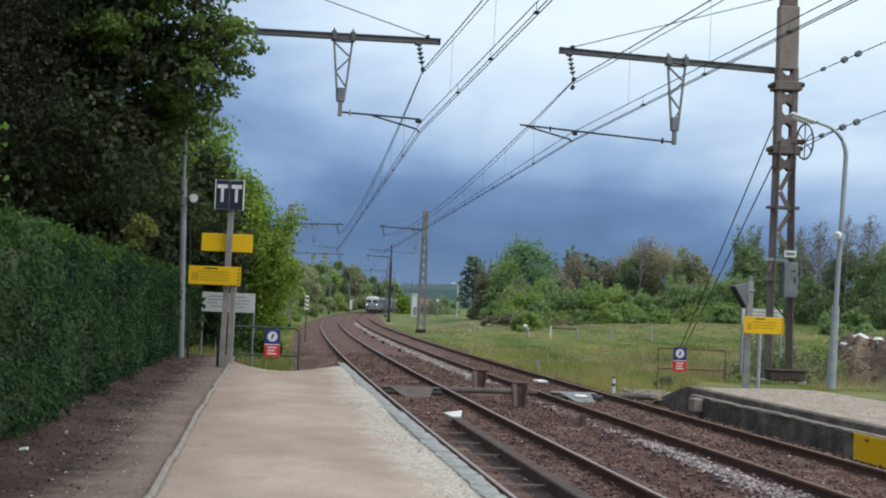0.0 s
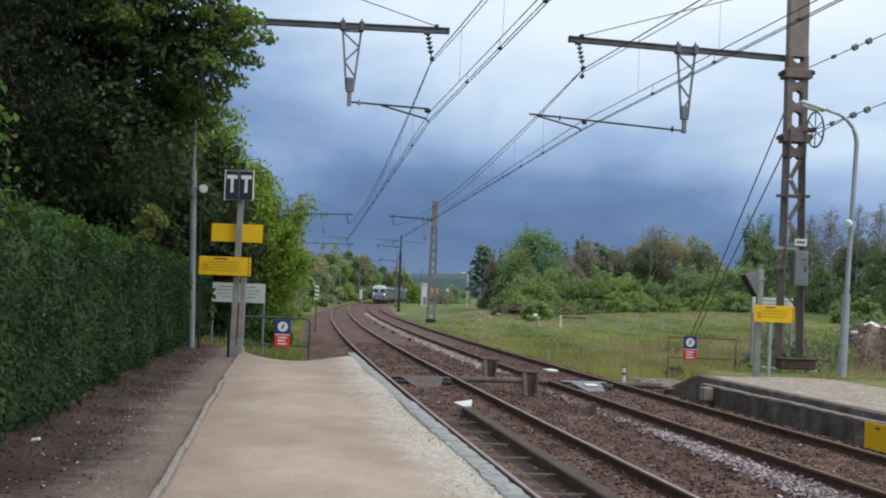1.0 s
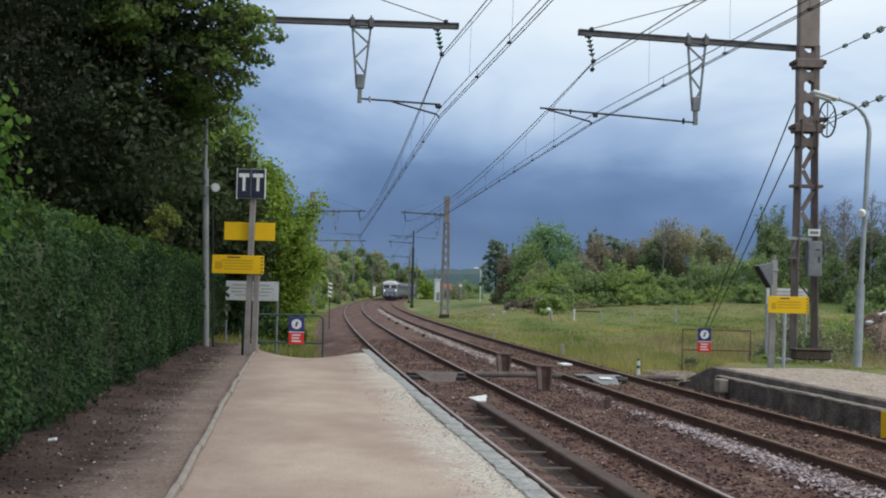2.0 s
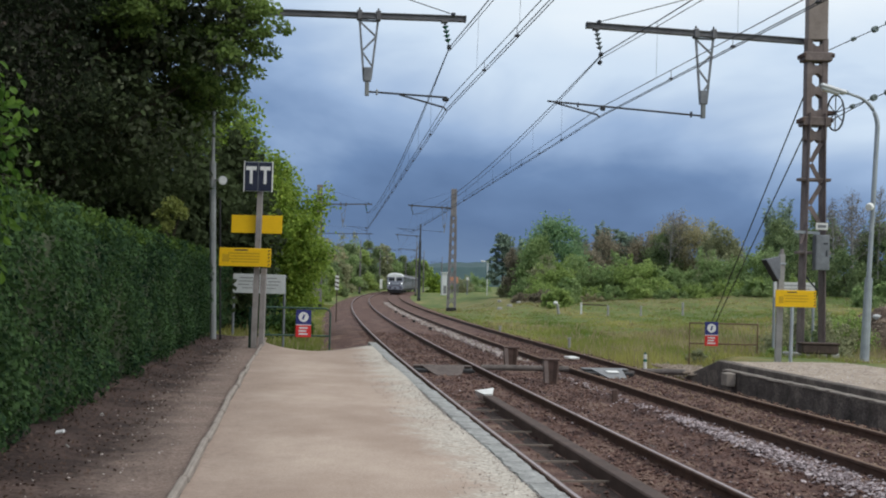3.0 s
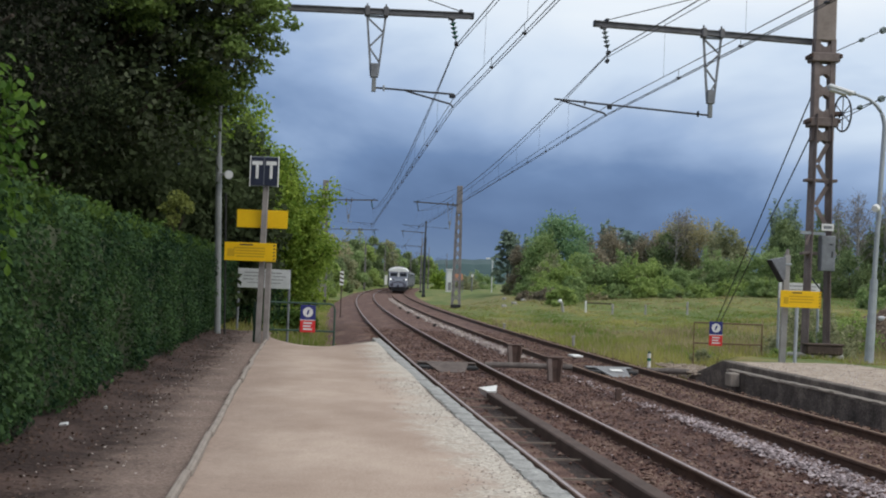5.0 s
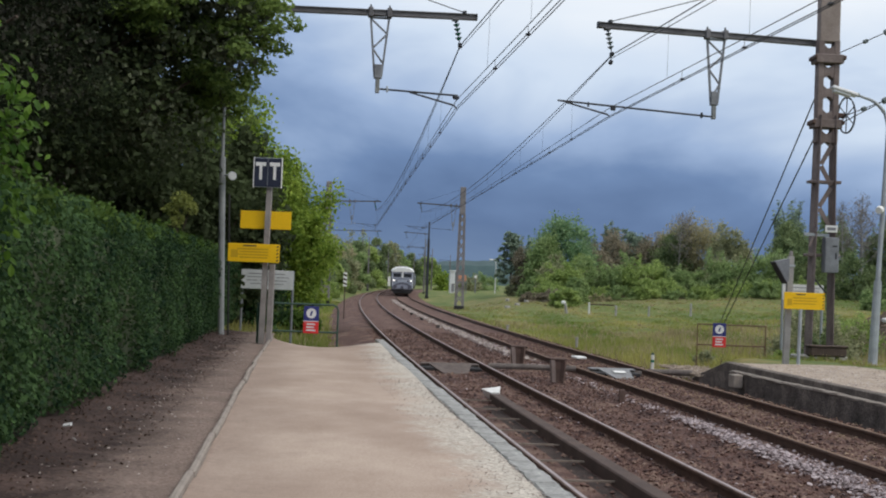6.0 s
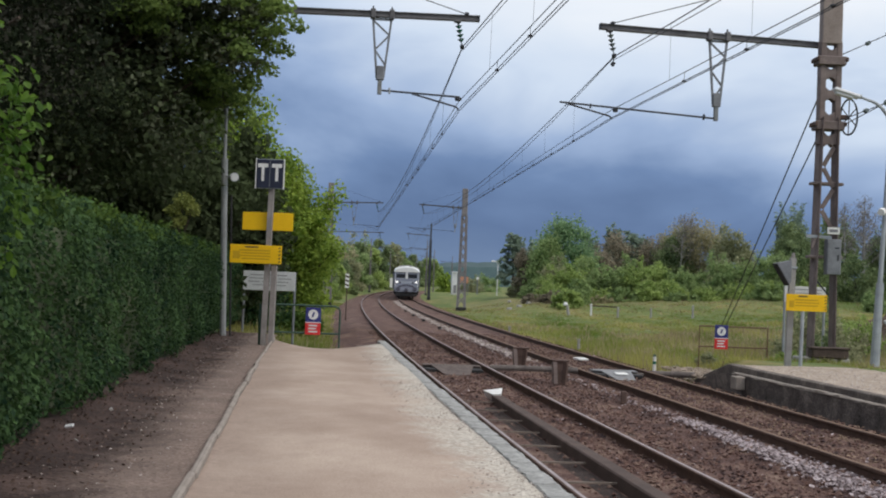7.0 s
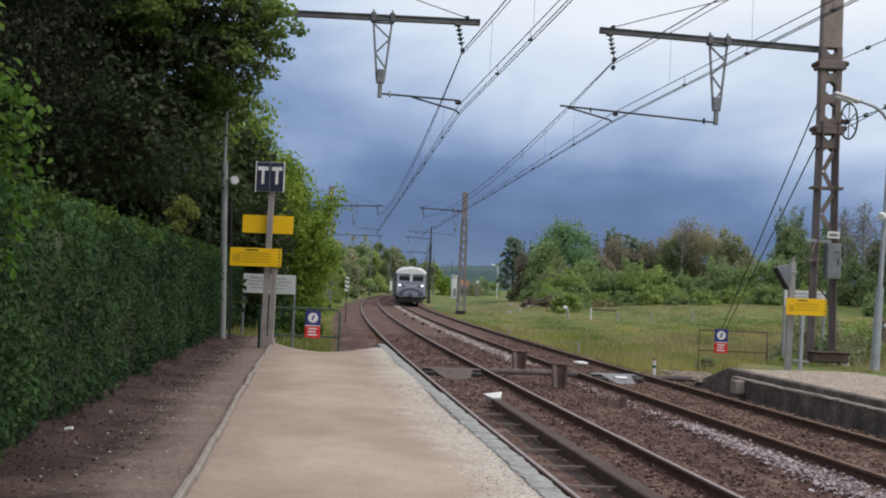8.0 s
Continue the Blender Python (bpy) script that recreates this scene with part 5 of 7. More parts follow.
def make_anchor_wires():
    """Tensioned wires that end at the near mast, and its guys."""
    w = thing("anchor_wires", "tensioned wires with insulators ending at the mast", "wires", kind="structure")
    for z0, z1, x1, y1 in ((7.55, 8.25, 12.2, 22.0), (5.92, 6.75, 12.2, 22.0)):
        a, b = Vector((9.72, 30.1, z0 + 0.26)), Vector((x1, y1, z1 + 0.42))
        end = a + (b - a) * 3.4
        part("wire", tube([a - (b - a) * 0.10, end], 0.012, 5), WIRE, w)
        if z0 < 6:
            part("wire", tube([a - Vector((0, 0, 0.14)), a.lerp(b, 0.18)], 0.012, 5), WIRE, w)
        for t in (0.095, 0.19, 0.25):
            c = a.lerp(b, t)
            part("insulator", disc(0.075 if t > 0.1 else 0.05, 0.10, c, b - a, 12), INSUL, w)
    g = thing("guy_wires", "two dark guy wires anchoring the mast to the ground", "guy wires", kind="structure")
    for z, x, y in ((6.9, 12.3, 55.0), (5.85, 12.45, 55.0)):
        p = Vector((x, y, 0))
        p.z = gz(p) - 0.1
        part("guy_wire", tube([Vector((9.2, 30.4, z)), p], 0.019, 6), WIRE, g)


make_anchor_wires()


# ---- small things in the field ----
def make_field_things():
    for x, y, h, w in ((12.35, 86.0, 0.95, 0.14), (14.65, 86.0, 0.85, 0.12), (16.75, 82.0, 1.0, 0.13)):
        z = gz(Vector((x, y, 0)))
        b = thing("white_stake", "white concrete boundary stake in the meadow", "stake", (x, y, z - 0.15), 0, "boundary stakes")
        part("post", box((w, w, h), (0, 0, h / 2), 0.03), CONCRETE, b)
        part("foot", box((w * 1.4, w * 1.4, 0.3), (0, 0, 0.1), 0.03), CONCRETE, b)
    x, y = 9.0, 88.0
    z = gz(Vector((x, y, 0)))
    b = thing("white_hydrant", "white leaning post with a round head in the grass", "post", (x, y, z - 0.1), 0)
    part("post", tube([(0.15, 0, 0), (0, 0, 0.80)], 0.10, 8), CONCRETE, b)
    part("head", box((0.32, 0.2, 0.26), (-0.12, 0, 0.88), 0.08), WHITE, b)
    b = thing("low_rail", "low broken timber rail on short posts", "fence", (11.2, 86.5, gz(Vector((11.2, 86.5, 0)))), 0)
    part("rail", strut((-0.65, 0, 0.72), (1.08, -0.4, 0.70), 0.08, 0.09), BEAM, b)
    part("post", box((0.12, 0.12, 1.0), (-0.66, 0, 0.35), 0.02), GREYSIGN, b)
    for i, (x, y) in enumerate(((5.4, 97.0), (6.3, 99.0), (7.3, 103.0), (6.0, 108.0))):
        z = gz(Vector((x, y, 0)))
        b = thing("pale_rubble_block", "pale stone block lying in the grass", "stone", (x, y, z), 25 * i, "stone blocks")
        part("block", box((0.42, 0.3, 0.26), (0, 0, 0.06), 0.07), CONCRETE, b)
    # trackside markers beside the near track
    for s, o, zt, w, hh in ((57.0, -3.6, 1.78, 0.19, 0.70), (280.0, -4.4, 0.9, 0.62, 2.2)):
        q = on(s, o)
        b = thing("track_marker", "black and white trackside marker board on a post", "sign", (q.x, q.y, gz(q) - 0.2), turn_at(s))
        part("post", tube([(0, 0.03, 0), (0, 0.03, zt + hh + 0.3)], 0.028, 8), BEAM, b)
        part("board", box((w, 0.03, hh), (0, 0, zt + 0.2 + hh / 2), 0.005), WHITE, b)
        if s < 100:
            for k in range(3):
                part("dark_band", box((w * 1.01, 0.034, hh * 0.12), (0, 0, zt + 0.2 + hh * (0.2 + 0.3 * k)), 0, (0, 25, 0)), INK, b)
    # far lamp
    b = thing("street_lamp", "far white street lamp above the bushes", "lamp", (6.85, 152.0, 0.5), 0)
    part("post", tube([(0, 0, 0), (0, 0, 4.0), (-0.2, 0, 4.25), (-0.45, 0, 4.3)], 0.06, 8), GREYSIGN, b)
    part("lamp_head", box((0.5, 0.3, 0.18), (-0.6, 0, 4.28), 0.06), WHITE, b)
    # small far buildings and boards by the line
    b = thing("lineside_cabin", "small far white lineside cabin with a flat roof", "cabin", (2.0, 200.0, 0.2), 4)
    part("walls", box((0.8, 2.0, 3.6), (0, 0, 1.7), 0.03), GREYSIGN, b)
    part("roof", box((1.0, 2.3, 0.2), (0, 0, 3.5), 0.03), GREYSIGN, b)
    part("door", box((0.5, 0.06, 1.3), (0.1, -1.02, 0.8), 0.01), GREYTEXT, b)
    b = thing("orange_board", "far orange board on two posts", "board", (3.3, 182.0, 0.3), 0)
    part("board", box((1.2, 0.1, 0.9), (0, 0, 2.2), 0.02), BRICK_ORANGE, b)
    for q in (-0.6, 0.6):
        part("post", box((0.1, 0.1, 2.2), (q, 0.02, 0.9), 0.01), STEEL, b)
    b = thing("signal_lamp", "far lineside signal with a round white plate", "signal", (5.5, 190.0, 0.2), 0)
    part("post", tube([(0, 0, 0), (0, 0, 3.0)], 0.1, 8), STEEL, b)
    part("plate", disc(0.22, 0.08, (0, -0.1, 2.6)), WHITE, b)


make_field_things()


# ---- plants ----
def leaf_mesh(name, centres, size, material, rng, up=0.0, length=1.6, outward=None, lean=0.7):
    """Many small folded leaves, two triangles each, at the given centres."""
    n = len(centres)
    d = rng.normal(size=(n, 3))
    if outward is not None:
        d = d * lean + outward
    d[:, 2] += up
    d /= np.linalg.norm(d, axis=1)[:, None]
    r = rng.normal(size=(n, 3))
    a = np.cross(d, r)
    a /= np.linalg.norm(a, axis=1)[:, None]
    b = np.cross(d, a)
    sz = (size * rng.uniform(0.6, 1.4, n))[:, None]
    v = np.empty((n, 4, 3))
    v[:, 0] = centres - a * sz * length / 2
    v[:, 1] = centres + b * sz / 2 + d * sz * 0.12
    v[:, 2] = centres + a * sz * length / 2
    v[:, 3] = centres - b * sz / 2 + d * sz * 0.12
    me = bpy.data.meshes.new(name)
    me.vertices.add(n * 4)
    me.vertices.foreach_set("co", v.ravel())
    idx = np.arange(n)[:, None] * 4
    tri = np.concatenate([idx + [0, 1, 2], idx + [0, 2, 3]], 1).ravel()
    me.loops.add(n * 6)
    me.loops.foreach_set("vertex_index", tri.astype(np.int32))
    me.polygons.add(n * 2)
    me.polygons.foreach_set("loop_start", (np.arange(n * 2) * 3).astype(np.int32))
    me.materials.append(material)
    me.update()
    me.validate()
    return me


def clump_points(rng, lobes, count, shell=0.5, reach=1.22):
    """Points near the surface of many lobes (x, y, z, radius, flatness), with their outward directions."""
    w = np.array([l[3] ** 2 for l in lobes])
    pick = rng.choice(len(lobes), count, p=w / w.sum())
    L = np.array(lobes)[pick]
    d = rng.normal(size=(count, 3))
    d /= np.linalg.norm(d, axis=1)[:, None]
    r = L[:, 3] * (shell + (reach - shell) * rng.random(count) ** 0.9)
    p = L[:, :3] + d * r[:, None] * np.c_[np.ones(count), np.ones(count), L[:, 4]]
    return p, d


def spray_points(rng, lobes, count, sprays=14, size=0.36):
    """Leaves gathered in sprays that sit on the skin of each lobe, drooping at the rim."""
    subs = []
    for x, y, z, r, f in lobes:
        d = rng.normal(size=(sprays, 3))
        d /= np.linalg.norm(d, axis=1)[:, None]
        c = np.array((x, y, z)) + d * r * np.array((1, 1, f)) * rng.uniform(0.65, 1.08, sprays)[:, None]
        for q, e in zip(c, d):
            subs.append((*q, *e, r * size * rng.uniform(0.6, 1.25)))
    S = np.array(subs)
    w = S[:, 6] ** 2
    k = S[rng.choice(len(S), count, p=w / w.sum())]
    g = rng.normal(size=(count, 3))
    g /= np.linalg.norm(g, axis=1)[:, None]
    g *= (rng.random(count) ** 0.45)[:, None]
    p = k[:, :3] + g * k[:, 6:7] * np.array((1.15, 1.15, 0.6))
    p[:, 2] -= 0.35 * k[:, 6] * (g[:, 0] ** 2 + g[:, 1] ** 2)
    return p, k[:, 3:6] + np.array((0, 0, 0.8))


def grow_lobes(rng, centre, spread, count, r0, r1, flat=0.8, low=-0.75):
    """Lobes spread over an ellipsoid crown."""
    out = []
    for _ in range(count):
        d = rng.normal(size=3)
        d /= np.linalg.norm(d)
        if d[2] < low:
            d[2] = -d[2]
        k = rng.uniform(0.45, 0.95)
        p = np.array(centre) + d * np.array(spread) * k
        out.append((*p, rng.uniform(r0, r1), flat))
    return out


def branch_points(rng, h, w, count, base=0.12, rise=(25, 75), spray=0.075, arms=30):
    """Leaf places along arching branches inside an uneven crown of height h and width w; also the branches."""
    pts, dirs, arcs = [], [], []
    per = count // arms + 1
    for k in range(arms):
        z0 = h * (base + (0.62 - base) * rng.random())
        a = k * 2.4 + rng.uniform(-0.4, 0.4)
        e = radians(rng.uniform(*rise))
        # reach: to the skin of an egg-shaped crown, with some shoots breaking out of it
        reach = rng.uniform(0.75, 1.12)
        end = np.array((math.cos(a) * math.cos(e) * w * 0.5, math.sin(a) * math.cos(e) * w * 0.45, z0 + (h - z0) * math.sin(e))) 
        st = np.array((0, 0, z0 * 0.6))
        en = st + (end - st) * reach
        mid = (st + en) / 2 + np.array((math.cos(a), math.sin(a), -0.15)) * w * 0.07
        arcs.append((st, mid, en))
        t = 0.22 + 0.78 * rng.random(per) ** 0.8
        p = np.outer((1 - t) ** 2, st) + np.outer(2 * t * (1 - t), mid) + np.outer(t ** 2, en)
        g = rng.normal(size=(per, 3)) * (spray * w * (1.15 - 0.55 * t))[:, None]
        pts.append(p + g)
        d = g + np.array((math.cos(a), math.sin(a), 0.4)) * 0.1
        dirs.append(d / (np.linalg.norm(d, axis=1)[:, None] + 1e-6))
    return np.concatenate(pts), np.concatenate(dirs), arcs


def branch_tree(name, label, category, at, h, w, count, leaf, material, seed, group="", rise=(25, 75), base=0.12, arms=30, long=1.6, up=0.7, spray=0.075):
    """A tree or bush of arching, leafy branches."""
    rng = np.random.default_rng(seed)
    t = thing(name, label, category, at, 0, group)
    p, d, arcs = branch_points(rng, h, w, count, base, rise, spray, arms)
    r = 0.03 + h * 0.012
    bm = tube([(0, 0, -0.4), (0.03, 0.02, h * 0.3), (0, 0, h * 0.7)], r, 7, None, r * 0.35)
    for st, mid, en in arcs[::3]:
        bm = tube([st, mid, en], r * 0.4, 5, bm, r * 0.1)
    part("trunk", bm, BARK, t)
    p[:, 2] = np.maximum(p[:, 2], 0.02)
    part("crown", leaf_mesh("crown", p, leaf, material, rng, up, long, d, 1.4), material, t)
    return t


def make_tree(name, label, category, at, trunk_h, trunk_r, lobes, count, leaf, material, seed, core=0.0, group="", inner=None, long=1.6, up=0.3, dense=6, sprays=0, reach=1.22):
    """Tapered trunk, limbs to the lobes, and a crown of many leaves; lobes are in the tree's own space."""
    rng = np.random.default_rng(seed)
    t = thing(name, label, category, at, 0, group)
    bm = tube([(0, 0, -0.3), (0.04, 0.03, trunk_h * 0.5), (-0.03, 0.05, trunk_h)], trunk_r, 8, None, trunk_r * 0.6)
    order = rng.permutation(len(lobes))[:9]
    for k in order:
        x, y, z, r, _ = lobes[k]
        st = Vector((0, 0.04, trunk_h * rng.uniform(0.55, 1.0)))
        en = Vector((x, y, z))
        bm = tube([st, st.lerp(en, 0.5) + Vector((0, 0, 0.15 * r)), en], trunk_r * 0.42, 6, bm, trunk_r * 0.1)
    part("trunk", bm, BARK, t)
    p, d = spray_points(rng, lobes, count, sprays) if sprays else clump_points(rng, lobes, count, 0.5 if reach < 1.3 else 0.3, reach)
    part("crown", leaf_mesh("crown", p, leaf, material, rng, up, long, d, 1.5), material, t)
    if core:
        # inside of the crown; an inner material, if given, carries its shade as colour
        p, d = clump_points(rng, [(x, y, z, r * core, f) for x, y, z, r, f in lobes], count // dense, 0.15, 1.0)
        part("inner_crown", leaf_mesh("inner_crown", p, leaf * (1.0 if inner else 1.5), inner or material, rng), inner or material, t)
    return t


def make_hedge():
    rng = np.random.default_rng(3)
    s0, s1, face, top, deep = -7.0, 32.0, -6.95, 2.36, 1.3
    def wave(s, z):
        return 0.08 * np.sin(s * 1.7 + z * 1.1) + 0.07 * np.sin(s * 3.9 - z * 2.9 + 1) + 0.055 * np.sin(s * 9.1 + z * 6.3) + 0.04 * np.sin(s * 17.3 - z * 13.7 + 2)
    h = thing("hedge", "tall clipped dark green hedge along the path", "hedge")
    h.matrix_world = Matrix.Identity(4)
    prof = [(face - 0.30, 0.30), (face - 0.24, 1.2), (face - 0.34, top - 0.5), (face - 0.55, top - 0.2), (face - deep, top - 0.2), (face - deep, 0.30)]
    part("inner_growth", ribbon(prof, s0, s1, 0.6, CORE, "inner_growth", close=True), CORE, h)
    # leaves on the face, denser at the near end
    n = 96000
    s = np.where(np.arange(n) < 88000, s0 + 6.0 + (s1 - s0 - 6.0) * rng.random(n) ** 1.15, s0 + 6.2 * rng.random(n))
    z = 0.44 + (top - 0.40) * rng.random(n) ** 0.95
    depth = rng.random(n) ** 2 * 0.20
    x, y, hd = np.interp(s, LS, LX), np.interp(s, LS, LY), np.interp(s, LS, LH)
    holes = [(rng.uniform(2, 30), rng.uniform(0.6, 2.1), rng.uniform(0.12, 0.34)) for _ in range(70)]
    for hs, hz, hr in holes:
        depth += 0.20 * np.exp(-((s - hs) ** 2 + (z - hz) ** 2) / hr ** 2)
    o = face + wave(s, z) - depth - 0.16 * smooth((z - top + 0.35) / 0.4) - 0.10 * smooth((0.75 - z) / 0.3)
    p = np.c_[x + o * np.cos(hd), y - o * np.sin(hd), z]
    out = np.c_[np.cos(hd), -np.sin(hd), np.full(n, 0.45)]
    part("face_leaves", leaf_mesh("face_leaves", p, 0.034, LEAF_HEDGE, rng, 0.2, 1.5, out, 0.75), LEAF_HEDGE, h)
    n = 36000
    s = s0 + (s1 - s0) * rng.random(n)
    o = face - 0.05 - deep * rng.random(n)
    z = top - 0.10 + 0.06 * np.sin(s * 2.3) + 0.05 * np.sin(s * 5.1 + o * 3) + 0.16 * rng.random(n) ** 3
    x, y, hd = np.interp(s, LS, LX), np.interp(s, LS, LY), np.interp(s, LS, LH)
    p = np.c_[x + o * np.cos(hd), y - o * np.sin(hd), z]
    # top leaves are a paler, yellower green than the face leaves
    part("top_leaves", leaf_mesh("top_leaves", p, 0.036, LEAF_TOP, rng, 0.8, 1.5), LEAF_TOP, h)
    # end of the hedge
    n = 9000
    o = face - deep * rng.random(n)
    z = 0.4 + (top - 0.45) * rng.random(n)
    q = on(s1, 0)
    hd = float(np.interp(s1, LS, LH))
    p = np.c_[q.x + o * math.cos(hd), q.y - o * math.sin(hd) + rng.random(n) * 0.3, z]
    part("end_leaves", leaf_mesh("end_leaves", p, 0.04, LEAF_HEDGE, rng, 0.2, 1.5), LEAF_HEDGE, h)


make_hedge()


def make_litter():
    """Dead leaves drifted against the foot of the hedge."""
    rng = np.random.default_rng(15)
    n = 4200
    s = 1 + 23 * rng.random(n) ** 1.3
    o = -6.95 + 0.85 * rng.random(n) ** 1.7
    x, y, hd = np.interp(s, LS, LX), np.interp(s, LS, LY), np.interp(s, LS, LH)
    p = np.c_[x + o * np.cos(hd), y - o * np.sin(hd), PLAT - 0.03 + 0.03 * rng.random(n) + 0.04 * smooth((-o - 6.5) / 0.5)]
    tagged(part("leaf_litter", leaf_mesh("leaf_litter", p, 0.019, LITTER, rng, 2.5, 1.5), LITTER), "dead brown leaves drifted along the hedge foot", "leaves", kind="stuff")

    for i, (s, o) in enumerate(((6.1, -6.84), (7.4, -6.70), (5.2, -6.62))):
        q = thing("paper_scrap", "small crumpled white paper scrap on the path", "litter", on(s, o, PLAT - 0.025), 50 * i, "paper scraps")
        bm = box((0.07, 0.05, 0.016) if i == 0 else (0.035, 0.03, 0.012), (0, 0, 0.01), 0.006)
        for v in bm.verts:
            v.co.z += 0.012 * math.sin(v.co.x * 90 + i) + 0.008 * math.sin(v.co.y * 120)
        part("paper", bm, CONCRETE if i else GREYSIGN, q)


make_litter()


def make_left_trees():
    rng = np.random.default_rng(11)
    # great dark tree that overhangs the hedge
    lobes = grow_lobes(rng, (0, 0, 7.0), (4.9, 4.2, 4.6), 60, 1.0, 1.9, 0.75, -0.95)
    lobes += [(3.0, -0.5, 7.6, 1.3, 0.8), (2.2, 0.2, 8.4, 1.3, 0.8), (3.4, -0.8, 6.4, 1.1, 0.8), (2.4, -0.6, 4.6, 1.1, 0.8), (1.2, -0.5, 4.0, 1.2, 0.8), (-0.4, -0.5, 3.6, 1.2, 0.8), (4.1, 0.4, 7.2, 1.2, 0.8), (4.0, 0.6, 8.6, 1.2, 0.8), (3.4, 0.2, 6.0, 1.0, 0.8), (3.2, 0.6, 6.9, 1.1, 0.8), (2.9, 0.5, 5.2, 0.9, 0.8), (3.0, 0.9, 8.0, 1.1, 0.8)]
    edge = [(3.4, -1.3, 8.9, 1.0, 0.8), (2.6, -1.5, 8.0, 0.9, 0.8), (3.2, -1.5, 7.2, 0.9, 0.8), (1.8, -1.5, 9.3, 1.0, 0.8), (4.6, -1.2, 7.9, 1.0, 0.8), (4.85, 0, 6.9, 1.0, 0.8), (4.7, -0.5, 6.1, 0.9, 0.8), (4.0, 1.4, 5.4, 0.85, 0.8), (3.4, 1.2, 4.9, 0.8, 0.8), (4.3, 0.5, 9.0, 1.0, 0.8), (4.0, -0.6, 9.4, 1.0, 0.8), (4.6, -0.4, 9.8, 0.8, 0.8), (3.9, 1.8, 5.7, 0.75, 0.8), (3.2, 1.9, 4.9, 0.7, 0.8)]
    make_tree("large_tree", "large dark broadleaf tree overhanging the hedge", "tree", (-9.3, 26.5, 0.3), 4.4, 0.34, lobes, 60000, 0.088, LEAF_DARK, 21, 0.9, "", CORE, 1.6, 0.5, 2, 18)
    # the same crown's lit rim, added as lobes with paler leaves
    make_tree("lit_rim_tree", "lit rim of the dark crown, lobes of paler green leaves", "tree", (-9.3, 26.4, 0.3), 4.2, 0.2, edge, 36000, 0.078, LEAF_LIT_RIM, 28, 0.75, "", CORE, 1.5, 0.6, 4, 22)
    lobes = grow_lobes(rng, (0, 0, 5.6), (3.6, 4.4, 4.2), 54, 0.9, 1.7, 0.75, -0.95)
    make_tree("large_tree", "dark broadleaf tree close behind the hedge", "tree", (-8.45, 17.5, 0.3), 3.4, 0.28, lobes, 46000, 0.054, LEAF_SHADED, 22, 0.86, "", SHADE, 1.6, 0.5, 3, 16)
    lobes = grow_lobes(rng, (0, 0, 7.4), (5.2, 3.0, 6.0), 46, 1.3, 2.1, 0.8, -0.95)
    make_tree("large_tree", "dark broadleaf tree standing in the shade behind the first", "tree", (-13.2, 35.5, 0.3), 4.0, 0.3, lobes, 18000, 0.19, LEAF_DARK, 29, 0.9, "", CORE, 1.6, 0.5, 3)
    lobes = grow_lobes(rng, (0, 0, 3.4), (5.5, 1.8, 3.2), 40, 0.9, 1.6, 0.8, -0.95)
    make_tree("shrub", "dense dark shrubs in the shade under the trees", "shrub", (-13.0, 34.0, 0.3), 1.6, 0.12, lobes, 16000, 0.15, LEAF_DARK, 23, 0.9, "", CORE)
    lobes = [(0.10, 0, 2.88, 0.17, 0.8), (0.28, 0, 2.74, 0.14, 0.9), (-0.08, 0, 2.70, 0.15, 0.7), (0.02, 0, 2.50, 0.14, 0.9)]
    make_tree("yellow_shrub", "small yellowish shrub above the hedge", "shrub", (-5.1, 23.6, 0.25), 2.3, 0.05, lobes, 800, 0.045, LEAF_YELLOW, 24)
    # bright spring trees beyond the boards
    g = "spring trees"
    branch_tree("young_tree", "bright green young tree beyond the platform", "tree", (-7.5, 45.5, 0.4), 7.6, 3.9, 24000, 0.105, LEAF_BRIGHT, 25, g, (10, 86), 0.1, 44, 1.6, 0.6, 0.085)
    branch_tree("young_tree", "bright green young tree with low branches by the track", "tree", (-6.05, 47.5, 0.3), 6.2, 4.2, 26000, 0.095, LEAF_BRIGHT, 26, g, (5, 84), 0.02, 50, 1.6, 0.6, 0.08)
    branch_tree("young_tree", "low bright green bush by the track", "bush", (-5.75, 50.5, 0.2), 3.9, 3.0, 12000, 0.09, LEAF_BRIGHT, 27, g, (10, 86), 0.0, 36, 1.6, 0.6, 0.09)
    # dark understorey between the trunks
    for i, (x, y, h, w) in enumerate(((-9.6, 31.0, 5.4, 3.6), (-7.6, 31.6, 5.0, 3.0), (-11.6, 33.0, 7.0, 6.0), (-6.5, 32.6, 4.4, 2.4), (-5.75, 35.6, 5.4, 2.5), (-9.0, 22.0, 4.4, 3.0), (-8.0, 13.5, 4.0, 3.0), (-7.1, 34.0, 7.2, 3.6))):
        branch_tree("shrub", "dark shrub in the shade under the trees", "shrub", (x, y, 0.2), h, w, 6000, 0.13, LEAF_DARK, 80 + i, "shade shrubs", (5, 88), 0.0, 40, 1.6, 0.5, 0.10)
    branch_tree("shrub", "dark dense shrub behind the notice board", "shrub", (-5.75, 37.5, 0.0), 2.9, 2.3, 11000, 0.07, LEAF_HEDGE, 95, "shade shrubs", (2, 88), -0.2, 44, 1.6, 0.4, 0.10)
    # shaded growth behind the notice board
    for i, (x, y, h, w) in enumerate(((-6.9, 36.0, 3.0, 2.6), (-5.9, 39.5, 1.6, 2.0), (-8.4, 38.0, 4.2, 3.4), (-4.9, 42.5, 0.6, 1.6), (-7.2, 42.0, 3.4, 3.0))):
        lobes = grow_lobes(rng, (0, 0, h * 0.45), (w * 0.45, w * 0.3, h * 0.42), 22, w * 0.10, w * 0.2, 0.8, -0.95)
